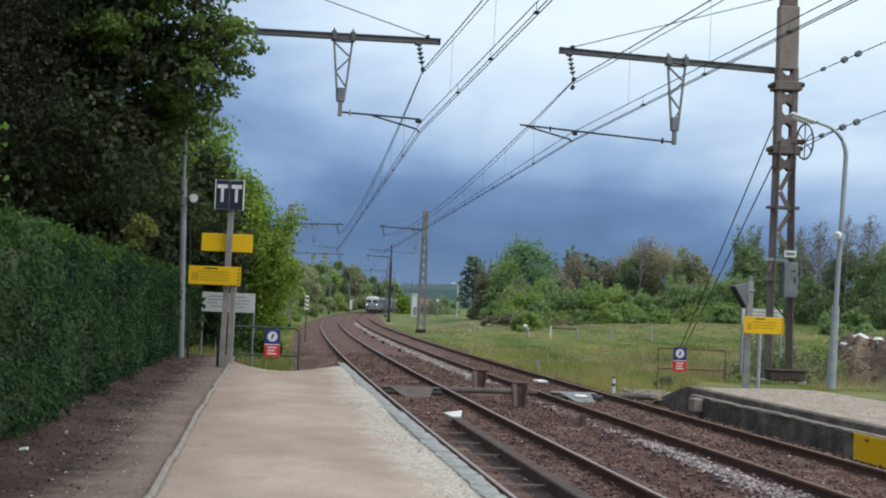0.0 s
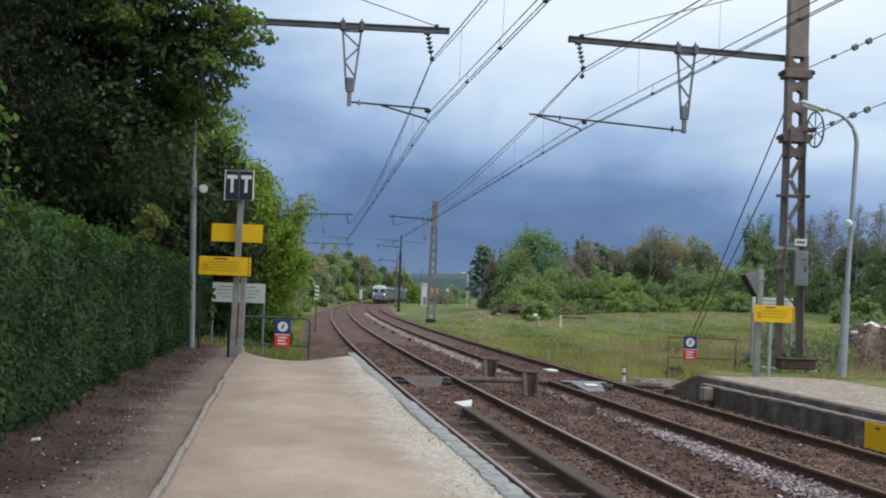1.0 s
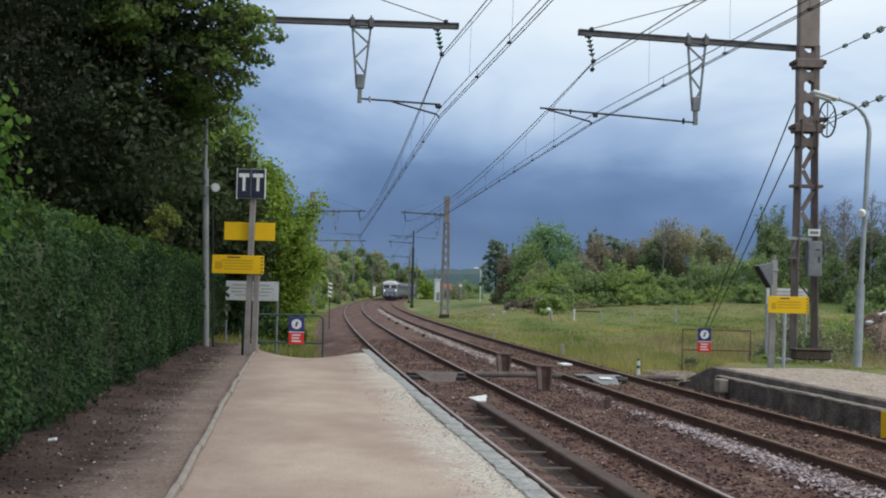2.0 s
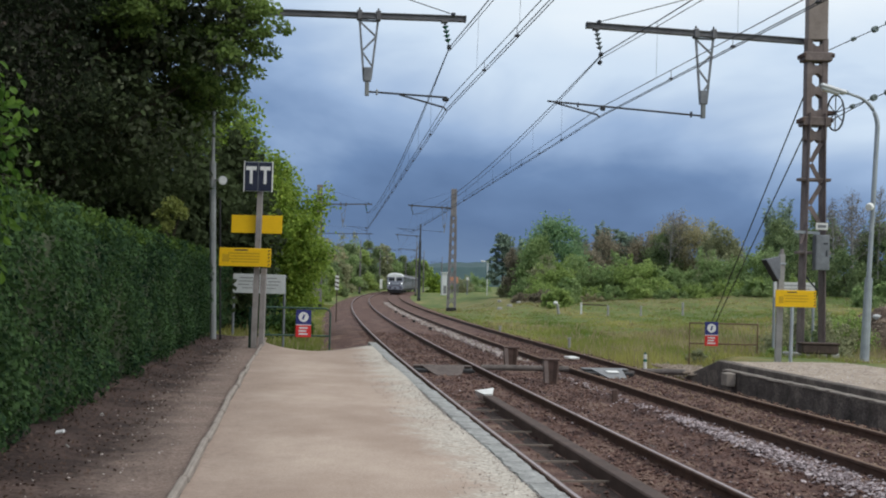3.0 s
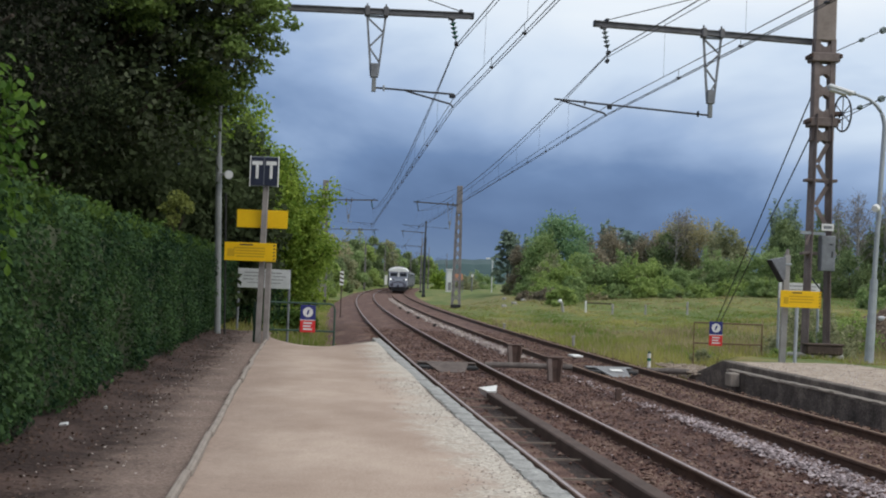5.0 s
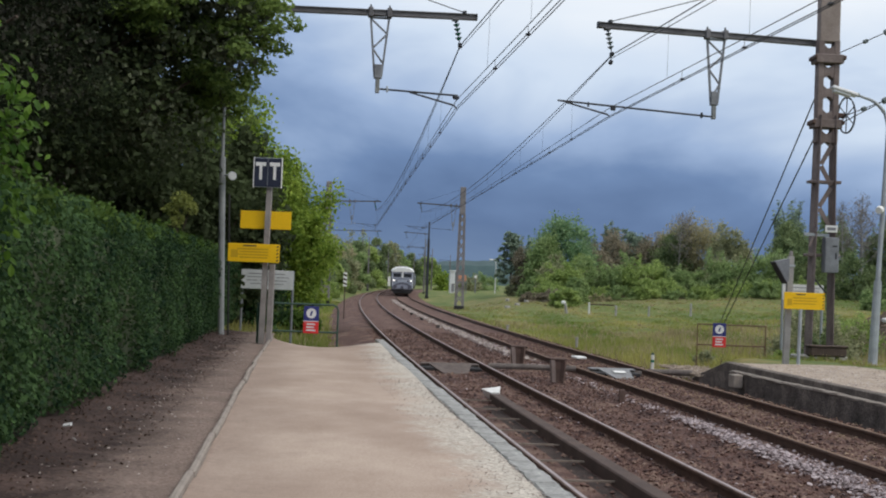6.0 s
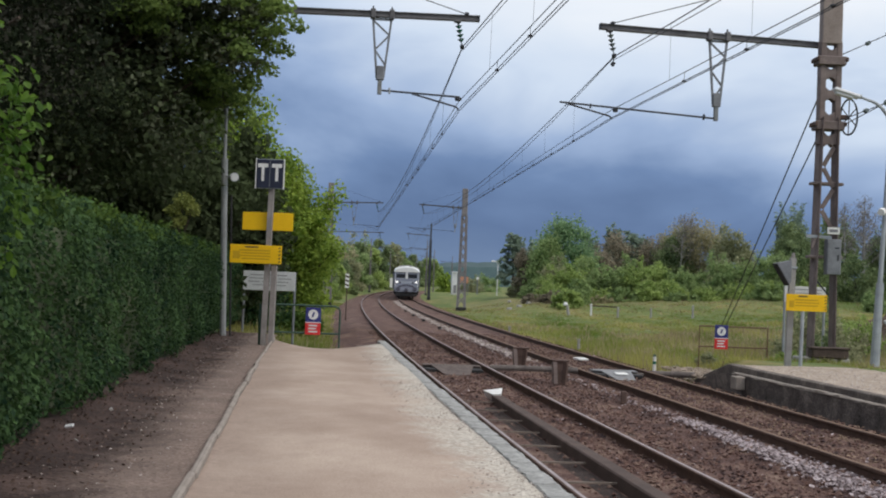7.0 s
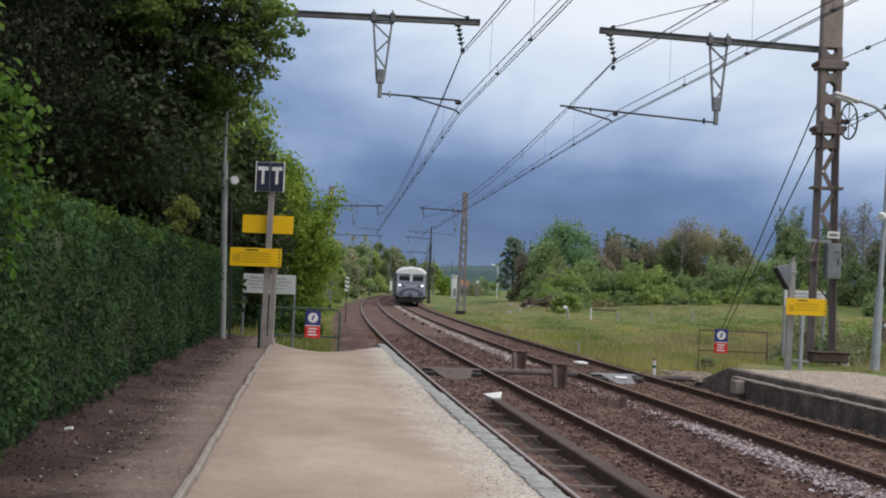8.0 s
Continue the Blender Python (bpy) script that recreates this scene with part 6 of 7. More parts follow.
        make_tree("shrub", "shaded green shrub beyond the platform end", "shrub", (x, y, -0.1), h * 0.4, 0.05, lobes, 9000, 0.085, LEAF_TOP, 60 + i, 0.6, "shrubs beyond the platform")


make_left_trees()


def make_near_branch():
    """A leafy branch that hangs into view close by, in front of the hedge top."""
    rng = np.random.default_rng(5)
    b = thing("leafy_branch", "bright green leafy branch reaching over the hedge", "branch")
    paths = [[(-4.3, 8.3, 3.15), (-3.3, 8.1, 3.05), (-2.72, 8.0, 2.86)], [(-4.2, 8.3, 2.9), (-3.2, 8.1, 2.72), (-2.70, 8.0, 2.62)], [(-4.2, 8.2, 2.75), (-3.2, 8.1, 2.50), (-2.74, 8.0, 2.36)], [(-4.2, 8.2, 2.45), (-3.2, 8.15, 2.25), (-2.82, 8.1, 2.05)], [(-4.3, 8.2, 3.5), (-3.5, 8.1, 3.5), (-2.98, 8.0, 3.34)], [(-4.2, 8.1, 2.2), (-3.3, 8.1, 2.0), (-2.88, 8.05, 1.8)]]
    cs, ds = [], []
    for p in paths:
        part("twig", tube(p, 0.016, 6, None, 0.004), BARK, b)
        v = [Vector(q) for q in p]
        for _ in range(190):
            t = rng.random() ** 0.6
            q = v[0].lerp(v[1], t * 2) if t < 0.5 else v[1].lerp(v[2], t * 2 - 1)
            cs.append(np.array(q) + rng.normal(0, (0.055, 0.10, 0.08)) + (0.0, 0, 0))
            ds.append((0.5, -0.5, 0.6))
    bm = bmesh.new()
    for c, d in zip(cs, ds):
        m = Matrix.Translation(c) @ (Vector(d) + Vector(rng.normal(0, 0.5, 3))).to_track_quat("Z", "Y").to_matrix().to_4x4() @ Matrix.Rotation(rng.uniform(0, 6.28), 4, "Z") @ Matrix.Scale(rng.uniform(0.05, 0.095), 4)
        v = [bm.verts.new(m @ Vector(q)) for q in ((0, -0.5, 0), (0.24, -0.22, 0.07), (0.26, 0.1, 0.06), (0.13, 0.38, -0.02), (0, 0.62, -0.12), (-0.13, 0.38, -0.02), (-0.26, 0.1, 0.06), (-0.24, -0.22, 0.07), (0, 0.0, 0.0), (0, 0.3, -0.04))]
        for f in ((0, 1, 8), (1, 2, 8), (2, 9, 8), (2, 3, 9), (3, 4, 9), (4, 5, 9), (5, 6, 9), (6, 8, 9), (6, 7, 8), (7, 0, 8)):
            bm.faces.new([v[k] for k in f])
    part("leaves", bm, LEAF_NEAR, b)


make_near_branch()


def belt_tree(kind, x, y, h, w, seed, label, material, leaf=0.2, count=5200):
    """One tree or bush of the belt across the field: a rounded crown of uneven leafy clumps."""
    rng = np.random.default_rng(seed)
    z = gz(Vector((x, y, 0))) - 0.2
    group = "trees across the field"
    if kind == "conifer" and "pine" not in label:
        return branch_tree("conifer", label, "tree", (x, y, z), h, w * 0.9, count, leaf, material, seed, group, (4, 62), 0.05, 46, 2.2, 0.5, 0.055)
    lobes = []
    if kind == "conifer":
        # tiers of flat, drooping boughs on a bare stem
        for i in range(26):
            q = 0.22 + 0.78 * (i + 0.5) / 26
            a, r = i * 2.4 + rng.uniform(-0.5, 0.5), w * 0.5 * (1.08 - 0.75 * q) * rng.uniform(0.5, 1.15)
            lobes.append((r * math.cos(a), r * math.sin(a), h * q, w * rng.uniform(0.12, 0.19), 0.45))
        return make_tree("conifer", label, "tree", (x, y, z), h * 0.9, 0.05 + 0.012 * h, lobes, count, leaf, material, seed, 0.0, group, None, 2.4, 0.4, 6, 12)
    low = kind == "bush"
    airy = material in (LEAF_BROWN, LEAF_RUSSET)
    n = 44 if low else 64
    lean = rng.uniform(-0.12, 0.12) * w
    for _ in range(n):
        d = rng.normal(size=3)
        d /= np.linalg.norm(d)
        k = rng.uniform(0.35, 1.0) ** 0.6
        q = 0.52 + 0.46 * d[2] * k if not low else 0.30 + 0.62 * d[2] * k
        if q < 0.06:
            q = rng.uniform(0.05, 0.3)
        r = w * 0.40 * k * math.sqrt(max(0.05, 1 - d[2] * d[2])) * (1.0 if low else 1.1 - 0.35 * q)
        a = math.atan2(d[1], d[0])
        lobes.append((r * math.cos(a) + lean * q, r * math.sin(a), h * q * 0.95, min(w, h * 1.2) * rng.uniform(0.08, 0.15), 0.85))
    # shoots that break the outline
    for _ in range(7):
        a, q = rng.uniform(0, 6.28), rng.uniform(0.7, 1.0)
        lobes.append((w * 0.30 * math.cos(a) * (1.2 - q) * 2 + lean, w * 0.3 * math.sin(a) * (1.2 - q) * 2, h * q, min(w, h) * rng.uniform(0.05, 0.085), 1.3))
    return make_tree("bush" if low else "tree", label, "bush" if low else "tree", (x, y, z), h * 0.35, 0.03 + 0.009 * h, lobes, count, leaf * (0.8 if airy else 0.9), material, seed, 0.0 if airy else 0.9, group, None, 1.8, 0.3, 5, 0, 1.5)


def bare_tree(at, h, seed):
    """A pale-stemmed tree still without leaves: stem, limbs and fine twigs."""
    rng = np.random.default_rng(seed)
    t = thing("bare_tree", "leafless tree with a pale stem and grey twigs", "tree", at, 0, "bare trees across the field")
    lean = Vector((rng.normal() * 0.25, 0, 0))
    part("trunk", tube([(0, 0, -0.3), lean * 0.4 + Vector((0, 0, h * 0.5)), lean + Vector((0, 0, h))], 0.11, 7, None, 0.025), PALE_BARK, t)
    twigs = []
    for k in range(16):
        q = 0.35 + 0.6 * k / 16
        a, r = k * 2.4, h * 0.22 * (1.15 - q) * rng.uniform(0.8, 1.3)
        st = lean * q + Vector((0, 0, h * q))
        en = st + Vector((math.cos(a) * r, math.sin(a) * r, r * rng.uniform(0.9, 1.7)))
        part("limb", tube([st, st.lerp(en, 0.5) + Vector((0, 0, -0.06)), en], 0.035, 5, None, 0.012), PALE_BARK, t)
        for _ in range(42):
            twigs.append(st.lerp(en, rng.uniform(0.3, 1.1)) + Vector(rng.normal(0, 0.20, 3)))
    tagged(part("twig_spray", leaf_mesh("twig_spray", np.array([tuple(v) for v in twigs]), 0.045, LEAF_TWIG, rng, 0.2, 9.0), LEAF_TWIG, t), kind="stuff")


def make_belt():
    B = [
        # kind, x, y, height, width, label, material
        ("conifer", 7.35, 128, 6.6, 3.0, "dark ragged pine across the field", LEAF_PINE),
        ("conifer", 8.7, 132, 6.8, 2.6, "dark conifer across the field", LEAF_PINE),
        ("tree", 8.7, 125, 5.2, 2.6, "greyish budding tree beside the pine", LEAF_RUSSET),
        ("tree", 12.6, 124, 8.6, 6.6, "full blue-green tree across the field", LEAF_WILLOW),
        ("tree", 9.9, 121, 6.0, 4.6, "green tree across the field", LEAF_MID),
        ("tree", 15.9, 127, 5.2, 3.6, "dull russet tree across the field", LEAF_RUSSET),
        ("conifer", 19.2, 138, 8.3, 2.4, "narrow dark spruce across the field", LEAF_PINE),
        ("tree", 18.4, 132, 6.6, 4.6, "dull russet tree across the field", LEAF_RUSSET),
        ("conifer", 20.9, 134, 6.6, 5.2, "broad dark pine across the field", LEAF_PINE),
        ("tree", 22.6, 132, 6.0, 5.0, "dull reddish budding tree across the field", LEAF_RUSSET),
        ("tree", 25.0, 134, 8.0, 5.4, "greyish bare-twigged tree across the field", LEAF_BROWN),
        ("tree", 27.4, 130, 8.2, 5.8, "brownish budding tree across the field", LEAF_BROWN),
        ("tree", 29.8, 126, 7.0, 4.8, "olive tree across the field", LEAF_OLIVE),
        ("bush", 11.2, 112, 3.4, 4.2, "bright green bush at the field edge", LEAF_FRESH),
        ("bush", 14.8, 114, 2.8, 4.4, "green bush at the field edge", LEAF_MID),
        ("bush", 18.6, 112, 3.8, 5.2, "bright green bush at the field edge", LEAF_FRESH),
        ("bush", 22.6, 112, 2.8, 5.0, "dark green bush at the field edge", LEAF_MID),
        ("bush", 26.0, 110, 3.4, 5.2, "green bush at the field edge", LEAF_MID),
        ("bush", 9.8, 98, 1.7, 2.6, "low scrubby bush at the field edge", LEAF_FRESH),
        ("bush", 10.9, 101, 2.1, 2.6, "dark green bush at the field edge", LEAF_MID),
        ("bush", 8.0, 126, 3.0, 2.6, "grey-green bush at the foot of the pine", LEAF_OLIVE),
        ("bush", 7.7, 104, 0.9, 2.2, "dry brown bramble at the field edge", LEAF_RUSSET),
        ("bush", 9.3, 103, 1.1, 2.6, "dry brown bramble at the field edge", LEAF_RUSSET),
        ("bush", 13.4, 103, 0.8, 3.0, "dry brown bramble at the field edge", LEAF_BROWN),
        ("tree", 38.4, 99, 6.4, 5.4, "dense dark green tree at the field edge", LEAF_MID),
        ("tree", 42.4, 97, 6.6, 5.8, "dense dark green tree at the field edge", LEAF_MID),
        ("bush", 31.2, 105, 5.4, 5.6, "full green bush at the field edge", LEAF_MID),
        ("bush", 29.4, 108, 4.0, 5.2, "green bush at the field edge", LEAF_MID),
        ("tree", 33.4, 118, 7.4, 5.0, "green tree at the field edge", LEAF_MID),
        ("conifer", 36.0, 128, 10.6, 3.6, "tall dark spruce across the field", LEAF_PINE),
        ("tree", 36.6, 116, 8.0, 5.4, "green tree at the field edge", LEAF_MID),
        ("tree", 39.4, 108, 7.2, 5.6, "green tree at the field edge", LEAF_MID),
        ("bush", 33.0, 98, 4.2, 5.0, "green bush at the field edge", LEAF_MID),
        ("bush", 36.8, 94, 4.6, 5.4, "green bush at the field edge", LEAF_MID),
        ("tree", 44.6, 112, 8.0, 6.4, "olive budding tree across the field", LEAF_OLIVE),
        ("tree", 43.6, 104, 7.4, 6.0, "green tree at the field edge", LEAF_MID),
        ("bush", 31.0, 84, 2.2, 4.6, "low dark green bramble at the field edge", LEAF_MID),
        ("tree", 24.2, 130, 6.7, 4.6, "dark green tree among the brown ones", LEAF_DEEP),
        ("conifer", 16.6, 138, 7.4, 2.0, "narrow dark spruce across the field", LEAF_PINE),
        ("tree", 48.6, 108, 8.8, 6.4, "green tree across the field", LEAF_MID),
    ]
    for i, (k, x, y, h, w, label, m) in enumerate(B):
        belt_tree(k, x, y, h * (1.02 if x < 31 else 0.95), w * 1.2, 100 + i, label, LEAF_DEEP if x > 31 and m is LEAF_MID else m, 0.166 if k != "bush" else 0.138, 7500 if k == "tree" else 4400)
    for i, (x, y, h) in enumerate(((34.6, 106, 8.0), (35.6, 104, 7.4), (36.4, 107, 8.8), (38.4, 106, 9.2), (39.6, 104, 8.6), (40.8, 107, 9.4), (24.6, 128, 8.6), (25.8, 129, 8.2))):
        bare_tree((x, y, gz(Vector((x, y, 0))) - 0.2), h, 400 + i)
    # continuous scrub along the field edge
    rng = np.random.default_rng(77)
    for i in range(22):
        x = 9.0 + i * 1.9 + rng.uniform(-0.6, 0.6)
        m = (LEAF_MID, LEAF_OLIVE, LEAF_FRESH, LEAF_MID)[i % 4]
        belt_tree("bush", x, 117 - (x - 7) * 0.2 + rng.uniform(-3, 3), rng.uniform(2.4, 4.4), rng.uniform(3.6, 5.4), 300 + i, "low mixed scrub along the field edge", m, 0.15, 2600)
    # low bright brambles before the trees
    for i in range(20):
        x = 9.0 + i * 1.7 + rng.uniform(-0.7, 0.7)
        belt_tree("bush", x, 108 - (x - 9) * 0.28 + rng.uniform(-2, 2), rng.uniform(0.9, 2.0), rng.uniform(3.0, 4.6), 360 + i, "low bright bramble thicket along the field edge", (LEAF_FRESH, LEAF_MID, LEAF_FRESH)[i % 3], 0.12, 2600)
    # wooded bank beyond the curve
    F = [(-16.5, 150, 5.5, 5.5, LEAF_OLIVE), (-14.5, 175, 6.5, 6.0, LEAF_MID), (-19.0, 170, 7.5, 7.0, LEAF_OLIVE), (-12.6, 205, 8.2, 6.6, LEAF_MID), (-16.6, 200, 7.8, 6.5, LEAF_BROWN), (-21.0, 190, 8.0, 8.0, LEAF_MID), (-15.5, 232, 9.0, 8.0, LEAF_MID), (-17.5, 262, 11.0, 9.0, LEAF_OLIVE), (-13.5, 285, 10.5, 8.0, LEAF_MID), (-11.0, 320, 11.5, 9.0, LEAF_PINE), (-7.0, 345, 10.5, 8.0, LEAF_MID), (-20.0, 300, 12.0, 10.0, LEAF_MID), (-25.0, 270, 11.0, 10.0, LEAF_OLIVE), (-3.5, 380, 10.5, 9.0, LEAF_MID), (1.0, 290, 5.0, 5.0, LEAF_BRIGHT), (-22.0, 220, 9.0, 9.0, LEAF_MID), (-18.0, 135, 6.0, 5.5, LEAF_MID), (-13.2, 120, 4.4, 4.2, LEAF_BRIGHT), (-11.6, 98, 3.4, 3.6, LEAF_BRIGHT), (-14.6, 104, 5.0, 4.6, LEAF_MID), (2.0, 360, 6.0, 10.0, LEAF_MID), (14.0, 380, 6.0, 12.0, LEAF_MID), (8.0, 330, 5.0, 8.0, LEAF_OLIVE), (22.0, 330, 5.0, 12.0, LEAF_MID)]
    for i, (x, y, h, w, m) in enumerate(F):
        if abs(float(beside(np.array([x]), np.array([y]))[0])) < 4.5 + w / 2:
            continue
        belt_tree("bush", x, y, h, w, 200 + i, "tree on the wooded bank beside the line", m, 0.26, 3000)
    # dense trees that close the outer side of the curve
    rng = np.random.default_rng(78)
    for i, (s, o, h, w) in enumerate(((112, -8.2, 3.2, 3.6), (130, -7.6, 3.6, 3.8), (150, -7.4, 4.2, 4.2), (170, -7.4, 5.0, 4.6), (190, -7.5, 5.6, 5.0), (212, -7.6, 7.8, 5.6), (236, -7.8, 9.4, 6.2), (262, -8.0, 11.4, 7.0), (288, -8.4, 13.0, 7.6), (314, -8.6, 13.0, 7.8), (340, -9.0, 12.0, 7.8), (366, -9.2, 10.0, 8.0), (394, -9.5, 10.0, 8.4), (160, -11.5, 6.0, 6.0), (225, -12.0, 8.0, 7.0))):
        q = on(s, o)
        lobes = grow_lobes(rng, (0, 0, h * 0.45), (w * 0.42, w * 0.42, h * 0.45), 24, w * 0.12, w * 0.21, 0.85, -0.98)
        lobes += [(rng.uniform(-0.5, 0.5) * w, rng.uniform(-0.5, 0.2) * w, rng.uniform(0.02, 0.25) * h, w * 0.17, 0.85) for _ in range(10)]
        make_tree("tree", "dense green tree beside the curve of the line", "tree", (q.x, q.y, gz(q) - 0.3), h * 0.3, 0.04 + 0.006 * h, lobes, 5600, 0.09 + 0.0008 * s, (LEAF_MID, LEAF_DEEP, LEAF_FRESH, LEAF_DEEP, LEAF_OLIVE)[i % 5], 340 + i, 0.9, "trees beside the curve", None, 1.6, 0.3, 4)
    # low scrub along the near-side bank
    for i, (s, o, h, w) in enumerate(((62, -6.3, 1.3, 2.4), (68, -6.2, 1.1, 2.2), (74, -6.1, 1.6, 3.0), (79, -5.8, 1.0, 2.2), (84, -6.0, 1.5, 2.6), (90, -6.4, 1.7, 2.8), (96, -6.6, 1.8, 3.2), (103, -6.0, 1.2, 2.6), (110, -6.4, 1.7, 3.0), (120, -6.2, 1.8, 3.2))):
        q = on(s, o)
        belt_tree("bush", q.x, q.y, h, w, 240 + i, "low green scrub on the track bank", (LEAF_FRESH, LEAF_BRIGHT, LEAF_OLIVE)[i % 3], 0.10, 2400)


make_belt()


def make_grass():
    """Grass blades: long in the meadow, short by the far platform."""
    rng = np.random.default_rng(9)
    n = 205000
    y = 27 + 84 * rng.random(n) ** 1.4
    o = np.where(rng.random(n) < 0.22, -4.4 - 4.2 * rng.random(n), 3.9 + (4 + 0.42 * y) * rng.random(n))
    near = rng.integers(0, n, n)
    tuft = near % 5 < 3
    lead = near // 8 * 8 % n
    y = np.where(tuft, y[lead] + rng.normal(0, 0.16, n), y)
    o = np.where(tuft, o[lead] + rng.normal(0, 0.12, n), o)
    # weeds that creep over the edge of the ballast
    rim = rng.random(n) < 0.10
    o = np.where(rim, np.where(rng.random(n) < 0.5, -3.9 - 1.3 * rng.random(n), 3.5 + 1.2 * rng.random(n)), o)
    x = np.interp(y, LY, LX) + o
    keep = ~((o > 0) & (y < 28.4) & (o < 7.0)) & ~((o < 0) & (y < 27.5))
    x, y, o, tuft, rim = x[keep], y[keep], o[keep], tuft[keep], rim[keep]
    n = len(x)
    cell = rng.random((60, 60))
    u, q = np.clip(x / 2.2 + 8, 0, 58), np.clip((y - 20) / 2.2, 0, 58)
    i, j = u.astype(int), q.astype(int)
    fu, fq = smooth(u - i), smooth(q - j)
    patch = (cell[i, j] * (1 - fu) + cell[i + 1, j] * fu) * (1 - fq) + (cell[i, j + 1] * (1 - fu) + cell[i + 1, j + 1] * fu) * fq
    h = (0.08 + 0.20 * rng.random(n)) * np.where(tuft, 1.25, 0.85) * (0.40 + 1.2 * patch) * np.clip((95 - y) / 50, 0.35, 1) * np.where(rim, 0.45, 1.0) * np.where((x > 9.0) & (y < 28.6), 0.35, 1.0)
    z = ground_z(x, y) - 0.02
    a = rng.uniform(0, 6.28, n)
    w = 0.006 + 0.00045 * y
    dx, dy = np.cos(a) * w, np.sin(a) * w
    v = np.empty((n, 3, 3))
    v[:, 0] = np.c_[x - dx, y - dy, z]
    v[:, 1] = np.c_[x + dx, y + dy, z]
    v[:, 2] = np.c_[x + rng.normal(0, 0.10, n), y + rng.normal(0, 0.10, n), z + h]
    # dry stalks stand in patches, above all round the mast and at the field's far edge
    dry_cell = np.clip(2.6 * (cell[j, i] * (1 - fu) + cell[j, i + 1] * fu) - 1.45, 0, 1)
    share = 0.06 + 0.34 * dry_cell + 0.30 * ((o > 8.5) & (y < 60)) + 0.35 * np.clip((y - 80) / 12, 0, 1)
    dry = rng.random(n) < np.where(o > 0, share, 0.08)
    v[:, 2, 2] += np.where(dry & (y < 75), 0.5, 0.0) * h
    blades("meadow_grass", v[~dry], GRASS, "long green meadow grass beside the railway")
    blades("dry_grass", v[dry], DRY_GRASS, "dry straw-coloured stalks among the meadow grass")


def blades(name, v, material, label):
    """One mesh of blades, a triangle each."""
    n = len(v)
    me = bpy.data.meshes.new(name)
    me.vertices.add(n * 3)
    me.vertices.foreach_set("co", v.ravel())
    me.loops.add(n * 3)
    me.loops.foreach_set("vertex_index", np.arange(n * 3, dtype=np.int32))
    me.polygons.add(n)
    me.polygons.foreach_set("loop_start", (np.arange(n) * 3).astype(np.int32))
    me.materials.append(material)
    me.update()
    tagged(part(name, me, material), label, "grass", kind="stuff")


make_grass()


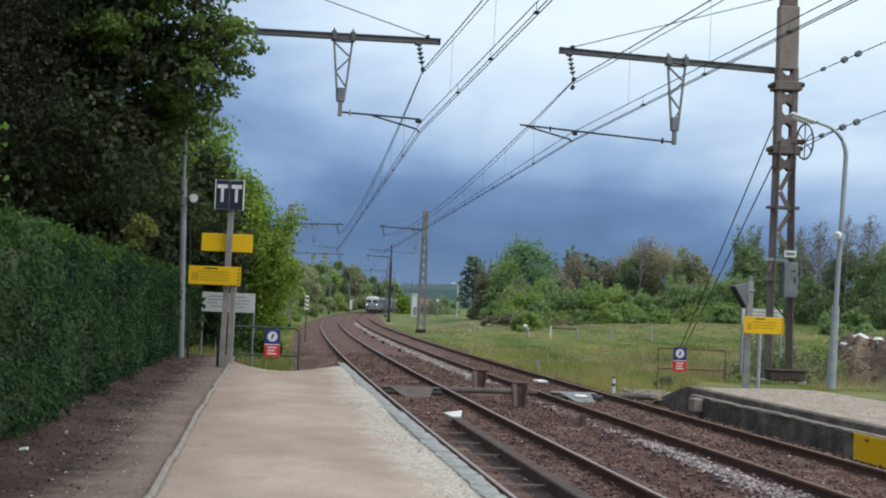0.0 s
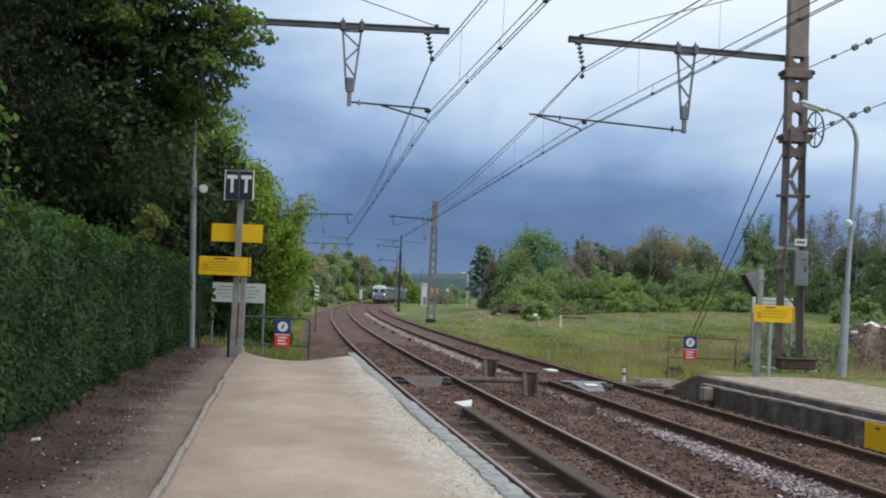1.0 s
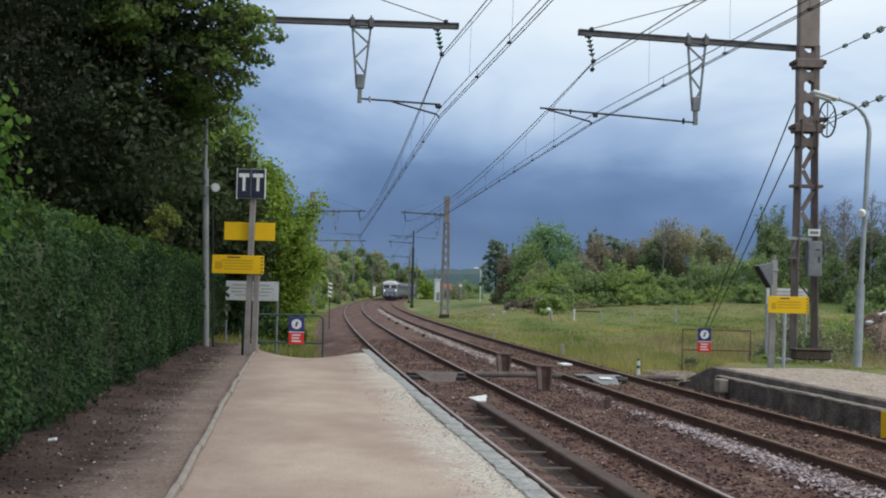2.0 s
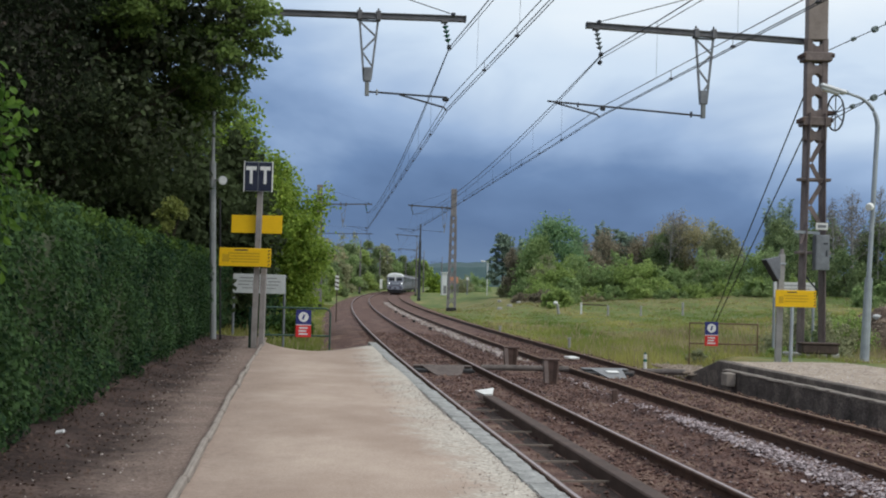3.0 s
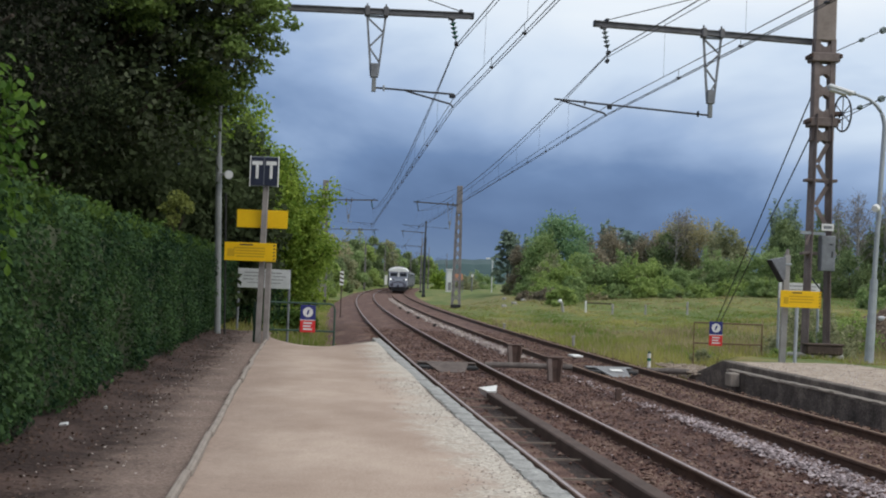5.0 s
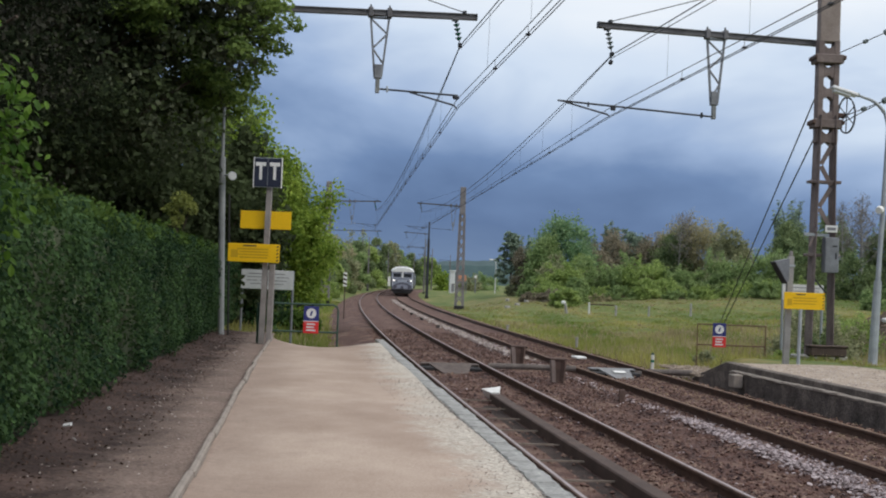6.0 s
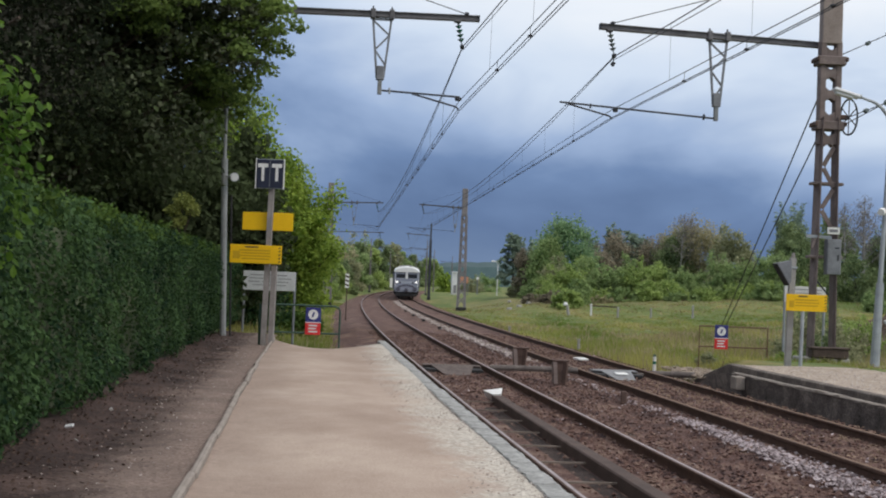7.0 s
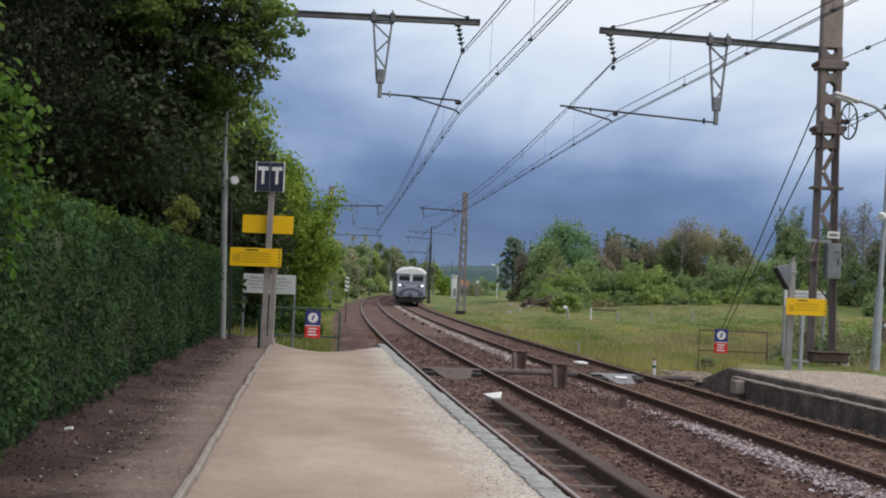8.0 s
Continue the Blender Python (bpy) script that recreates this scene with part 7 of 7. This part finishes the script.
def make_heap():
    """A cut bank of brown earth with roots, pale boulders along its top."""
    rng = np.random.default_rng(31)

    def rise(x, y):
        back = smooth((y - 37.3 - 0.35 * np.sin(x * 1.9) - 0.2 * np.sin(x * 4.7 + 1)) / 0.9) * (1 - smooth((y - 40.5) / 3.0))
        return back * smooth((x - 13.0 - 0.2 * np.sin(y * 3)) / 1.3)
    gx, gy = np.meshgrid(np.linspace(11.6, 22, 131), np.linspace(36.2, 44, 79))
    lump = 0.10 * np.sin(gx * 5.1 + gy) * np.sin(gy * 3.7) + 0.09 * np.sin(gx * 9.3 + 2 * gy) * np.sin(gy * 7.1 + gx) + rng.normal(0, 0.035, gx.shape)
    k = rise(gx, gy)
    gz2 = ground_z(gx, gy) - 0.12 + 1.52 * k + lump * smooth(k * 4)
    w = gx.shape[1]
    faces = [(j * w + i, j * w + i + 1, (j + 1) * w + i + 1, (j + 1) * w + i) for j in range(gx.shape[0] - 1) for i in range(w - 1)]
    tagged(part("earth_bank", mesh_of("earth_bank", np.c_[gx.ravel(), gy.ravel(), gz2.ravel()].tolist(), faces, RUBBLE), RUBBLE), "cut bank of brown earth beside the opposite platform", "earth bank", kind="structure")

    def top(x, y):
        return gz(Vector((x, y, 0))) - 0.12 + 1.52 * float(rise(np.array(x), np.array(y)))

    def place(r):
        x, y = r.uniform(12.6, 19.0), r.uniform(36.4, 39.0)
        return (x, y, top(x, y) + 0.02)
    stones("rubble_heap", "brown clods and broken stones on the earth bank", 3200, place, 0.05, RUBBLE)
    for i, (x, y, w) in enumerate(((14.05, 38.7, 0.4), (14.6, 38.8, 0.75), (15.2, 38.9, 0.6), (15.9, 38.6, 0.8), (16.6, 38.9, 0.5), (17.9, 38.9, 0.4), (17.3, 38.7, 0.7))):
        b = thing("pale_boulder", "pale broken boulder on top of the earth bank", "boulder", (x, y, top(x, y) - 0.06), 40 * i, group="boulders on the bank")
        bm = bmesh.new()
        bmesh.ops.create_icosphere(bm, subdivisions=2, radius=0.5)
        for v in bm.verts:
            q = v.co * 3.1
            v.co *= 0.86 + 0.16 * math.sin(q.x * 2 + i) * math.sin(q.y * 2.3 + 2 * i) + 0.10 * math.sin(q.z * 3 + i)
            v.co = Vector((v.co.x * w, v.co.y * w * 0.7, v.co.z * w * 0.5 + w * 0.14))
        part("boulder", bm, GREYSIGN, b)
    for q in range(70):
        x, y = rng.uniform(13.9, 18.5), 37.2 + rng.normal(0, 0.25)
        if q == 0:
            pile = thing("dead_branches", "dead brown roots and branches hanging down the bank", "branches", kind="stuff")
        d = Vector((rng.normal() * 0.6, -0.1 + rng.normal() * 0.2, -rng.uniform(0.2, 1.0))) * 0.45
        p = Vector((x, y, top(x, y + 0.6) + rng.uniform(-0.1, 0.25)))
        part("branch", tube([p, p + d * 0.5 + Vector((rng.normal() * 0.05, -0.05, 0)), p + d], 0.016, 5, None, 0.005), (WOOD, BARK)[q % 2], pile)
    # rough scrub behind the lamp
    for i, (x, y, h, w) in enumerate(((11.2, 38.5, 1.9, 2.4), (12.3, 40.0, 2.0, 2.8), (12.55, 37.4, 1.75, 2.0), (11.9, 36.0, 1.6, 1.9), (17.0, 45.0, 1.6, 3.4), (9.7, 31.3, 1.35, 1.3), (8.85, 31.1, 0.9, 1.0), (10.3, 31.0, 0.6, 1.0), (11.2, 34.4, 0.8, 1.8), (7.75, 31.0, 0.65, 0.9), (10.2, 35.5, 0.8, 1.6), (6.9, 32.2, 0.8, 1.1), (6.2, 31.8, 0.5, 1.0), (9.3, 29.95, 0.72, 0.8), (8.3, 30.8, 0.7, 0.9))):
        belt_tree("bush", x, y, h, w, 260 + i, "rough low scrub behind the opposite platform", (LEAF_OLIVE, LEAF_DEEP, LEAF_FRESH, LEAF_OLIVE)[i % 4], 0.06, 4600)


make_heap()


def make_hill():
    """Far wooded ridge that closes the view."""
    rng = np.random.default_rng(2)
    xs = np.linspace(-1400, 1600, 240)
    h = 30 + 9 * np.sin(xs / 330 + 0.6) + 5 * np.sin(xs / 120) + 1.2 * np.sin(xs / 17) + rng.normal(0, 0.6, 240)
    verts, faces = [], []
    for x, z in zip(xs, h):
        verts += [(x, 1750, -8), (x, 1820, z * 0.75), (x, 1950, z), (x, 2300, -8)]
    for i in range(239):
        for k in range(3):
            a = i * 4 + k
            faces.append((a, a + 1, a + 5, a + 4))
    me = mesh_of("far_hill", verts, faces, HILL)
    tagged(part("backdrop", me, HILL), "far wooded hill ridge, coloured blue-green for haze", "hill", kind="structure")


make_hill()


# ---- the train ----
CAR, GAP = 24.2, 0.9


def body_section():
    """Cross-section of the rounded coach body."""
    sec = [(-1.26, 0.82), (-1.36, 1.4), (-1.36, 2.6), (-1.30, 2.95), (-1.14, 3.15), (-0.8, 3.32), (0, 3.42), (0.8, 3.32), (1.14, 3.15), (1.30, 2.95), (1.36, 2.6), (1.36, 1.4), (1.26, 0.82)]
    return [(x * 1.04, z) for x, z in sec]


def make_car(lead, seed):
    c = thing("train_car", "silver-grey electric train car with lit headlamps and white cab roof" if lead else "silver-grey electric train car with dark windows", "train", group="train cars")
    sec = body_section()
    bm = bmesh.new()
    rows = []
    stations = [(0.0, 0.93), (-0.25, 0.985), (-0.6, 1.0), (-CAR, 1.0)] if lead else [(0, 1.0), (-CAR, 1.0)]
    for y, k in stations:
        rows.append([bm.verts.new((x * k, y, 0.95 + (z - 0.95) * (k if z < 3.3 else k))) for x, z in sec])
    for r0, r1 in zip(rows, rows[1:]):
        for j in range(len(sec)):
            f = bm.faces.new((r0[j], r0[(j + 1) % len(sec)], r1[(j + 1) % len(sec)], r1[j]))
            f.smooth = False
    bm.faces.new(rows[0])
    bm.faces.new(rows[-1][::-1])
    bmesh.ops.recalc_face_normals(bm, faces=bm.faces[:])
    part("body", bm, TRAIN_SIDE, c)
    roof = [(-1.39, 2.95), (-1.22, 3.19), (-0.85, 3.37), (0, 3.47), (0.85, 3.37), (1.22, 3.19), (1.39, 2.95)]

    def roof_shell(name, stations, skin, parent, label=""):
        bm = bmesh.new()
        rows = [[bm.verts.new((x * k, y, 0.95 + (z + lift - 0.95) * (k + (1 - k) * 0.5))) for x, z in roof] for y, k, lift in stations]
        for r0, r1 in zip(rows, rows[1:]):
            for j in range(len(roof) - 1):
                bm.faces.new((r0[j], r0[j + 1], r1[j + 1], r1[j]))
        bm.faces.new(rows[0])
        bm.faces.new(rows[-1][::-1])
        bmesh.ops.recalc_face_normals(bm, faces=bm.faces[:])
        return part(name, bm, skin, parent, label)

    roof_shell("roof", [(-2.2, 1.0, 0), (-CAR, 1.0, 0)] if lead else [(0, 1.0, 0), (-CAR, 1.0, 0)], TRAIN_GREY, c)
    if lead:
        cap = roof_shell("cab_roof", [(0.12, 0.93, -0.05), (0.0, 0.96, 0.0), (-0.6, 1.0, 0.02), (-2.2, 1.0, 0.02)], TRAIN_ROOF, c, "white domed cab roof")
        for k in range(7):
            x = -0.78 + 0.26 * k
            part("roof_rib", box((0.05, 1.7, 0.06), (x, -0.95, 3.50 - 0.09 * x * x), 0.015), TRAIN_ROOF, cap)
    for e in (-1, 1):
        for k in range(9):
            y = -2.6 - k * 2.3
            if k in (2, 6):
                part("door", box((0.03, 1.3, 2.0), (e * 1.415, y, 2.0), 0.005), TRAIN_BLUE, c)
            else:
                part("side_window", box((0.03, 1.5, 0.85), (e * 1.415, y, 2.45), 0.005), TRAIN_GLASS, c)
        part("skirt", box((0.06, CAR - 1.5, 0.4), (e * 1.28, -CAR / 2, 0.80), 0.01), TRAIN_DARK, c)
    part("underframe", box((2.5, CAR - 0.6, 0.5), (0, -CAR / 2, 0.70), 0.03), TRAIN_DARK, c)
    for y in (-3.6, -CAR + 3.6):
        b = part("bogie", box((2.2, 3.0, 0.35), (0, y, 0.55), 0.04), TRAIN_DARK, c)
        for dy in (-1.2, 1.2):
            for e in (-1, 1):
                part("wheel", disc(0.45, 0.12, (e * 0.75, y + dy, 0.455), (1, 0, 0), 20), TRAIN_DARK, b)
    for k in range(3):
        part("roof_unit", box((1.3, 2.4, 0.25), (0, -5 - 6.5 * k, 3.48), 0.06), TRAIN_GREY, c)
    if lead:
        for e in (-1, 1):
            w = part("windscreen", box((0.96, 0.05, 0.60), (e * 0.62, 0.03, 2.50), 0.04), TRAIN_GLASS, c)
            part("window_frame", box((1.10, 0.05, 0.74), (e * 0.62, 0.01, 2.50), 0.04), TRAIN_BODY, w)
            part("sun_blind", box((0.90, 0.02, 0.14), (e * 0.62, 0.052, 2.70), 0.01), TRAIN_BLUE, w)
            lamp = part("headlamp", disc(0.10, 0.10, (e * 1.02, 0.06, 1.80)), HEADLAMP, c, "lit round headlamp")
            part("lamp_ring", disc(0.22, 0.07, (e * 1.02, 0.03, 1.80)), TRAIN_BLUE, lamp)
            part("tail_lamp", disc(0.09, 0.07, (e * 0.66, 0.03, 1.72)), TRAIN_DARK, c)
            bf = part("buffer", disc(0.24, 0.09, (e * 0.875, 0.55, 1.04), (0, 1, 0), 18), TRAIN_BEAM, c)
            part("buffer_shank", tube([(e * 0.875, 0.0, 1.04), (e * 0.875, 0.5, 1.04)], 0.12, 10), TRAIN_DARK, bf)
        part("cab_front", box((2.56, 0.05, 2.14), (0, 0.0, 1.98), 0.12), TRAIN_BODY, c)
        part("nose_panel", box((2.40, 0.06, 0.70), (0, 0.02, 1.34), 0.03), TRAIN_BLUE, c)
        for e in (-1, 1):
            part("chevron", strut((e * 0.82, 0.06, 1.30), (0.0, 0.06, 1.50), 0.05, 0.16), TRAIN_BEAM, c, "dark slate nose chevron")
            part("wiper", strut((e * 0.35, 0.06, 2.22), (e * 0.75, 0.06, 2.62), 0.015, 0.02), TRAIN_DARK, c)
            part("handrail", tube([(e * 1.18, 0.08, 1.3), (e * 1.18, 0.08, 2.1)], 0.02, 6), TRAIN_ROOF, c)
            part("horn", tube([(e * 0.35, 0.12, 3.50), (e * 0.35, -0.2, 3.50)], 0.06, 8, None, 0.03), STEEL, c)
        part("roof_lip", box((2.36, 0.10, 0.05), (0, 0.06, 2.98), 0.02), TRAIN_BLUE, c)
        part("lower_valance", box((2.3, 0.08, 0.34), (0, 0.03, 0.90), 0.02), TRAIN_BLUE, c)
        part("nose_band", box((0.9, 0.07, 0.22), (0, 0.03, 1.34), 0.03), TRAIN_BLUE, c)
        part("upper_band", box((2.40, 0.05, 0.28), (0, 0.015, 2.04), 0.02), TRAIN_BLUE, c)
        part("coupling", box((0.35, 0.5, 0.35), (0, 0.3, 0.98), 0.05), TRAIN_BEAM, c)
        part("snow_plough", box((2.2, 0.12, 0.36), (0, 0.05, 0.46), 0.04, (12, 0, 0)), TRAIN_DARK, c)
        part("centre_pillar", box((0.20, 0.06, 0.8), (0, 0.035, 2.54), 0.01), TRAIN_ROOF, c)
    return c


FRONT_8, SPEED = 107.0, 18.15


def motions():
    walk(cam, PATH, EXPOSURE)
    for i, car in enumerate(CARS):
        rows = []
        for k in range(17):
            t = k * 0.5
            nose = FRONT_8 + SPEED * (8.0 - t) + i * (CAR + GAP)
            a, b = on(nose + 3.6, TRACK_2), on(nose + CAR - 3.6, TRACK_2)
            d = (a - b).normalized()
            p = a + d * 3.6
            rows.append((t, pose(p.x, p.y, 0, 0, 0, math.degrees(math.atan2(-d.x, d.y)))))
        walk(car, rows)


CARS = [make_car(i == 0, i) for i in range(4)]
motions()
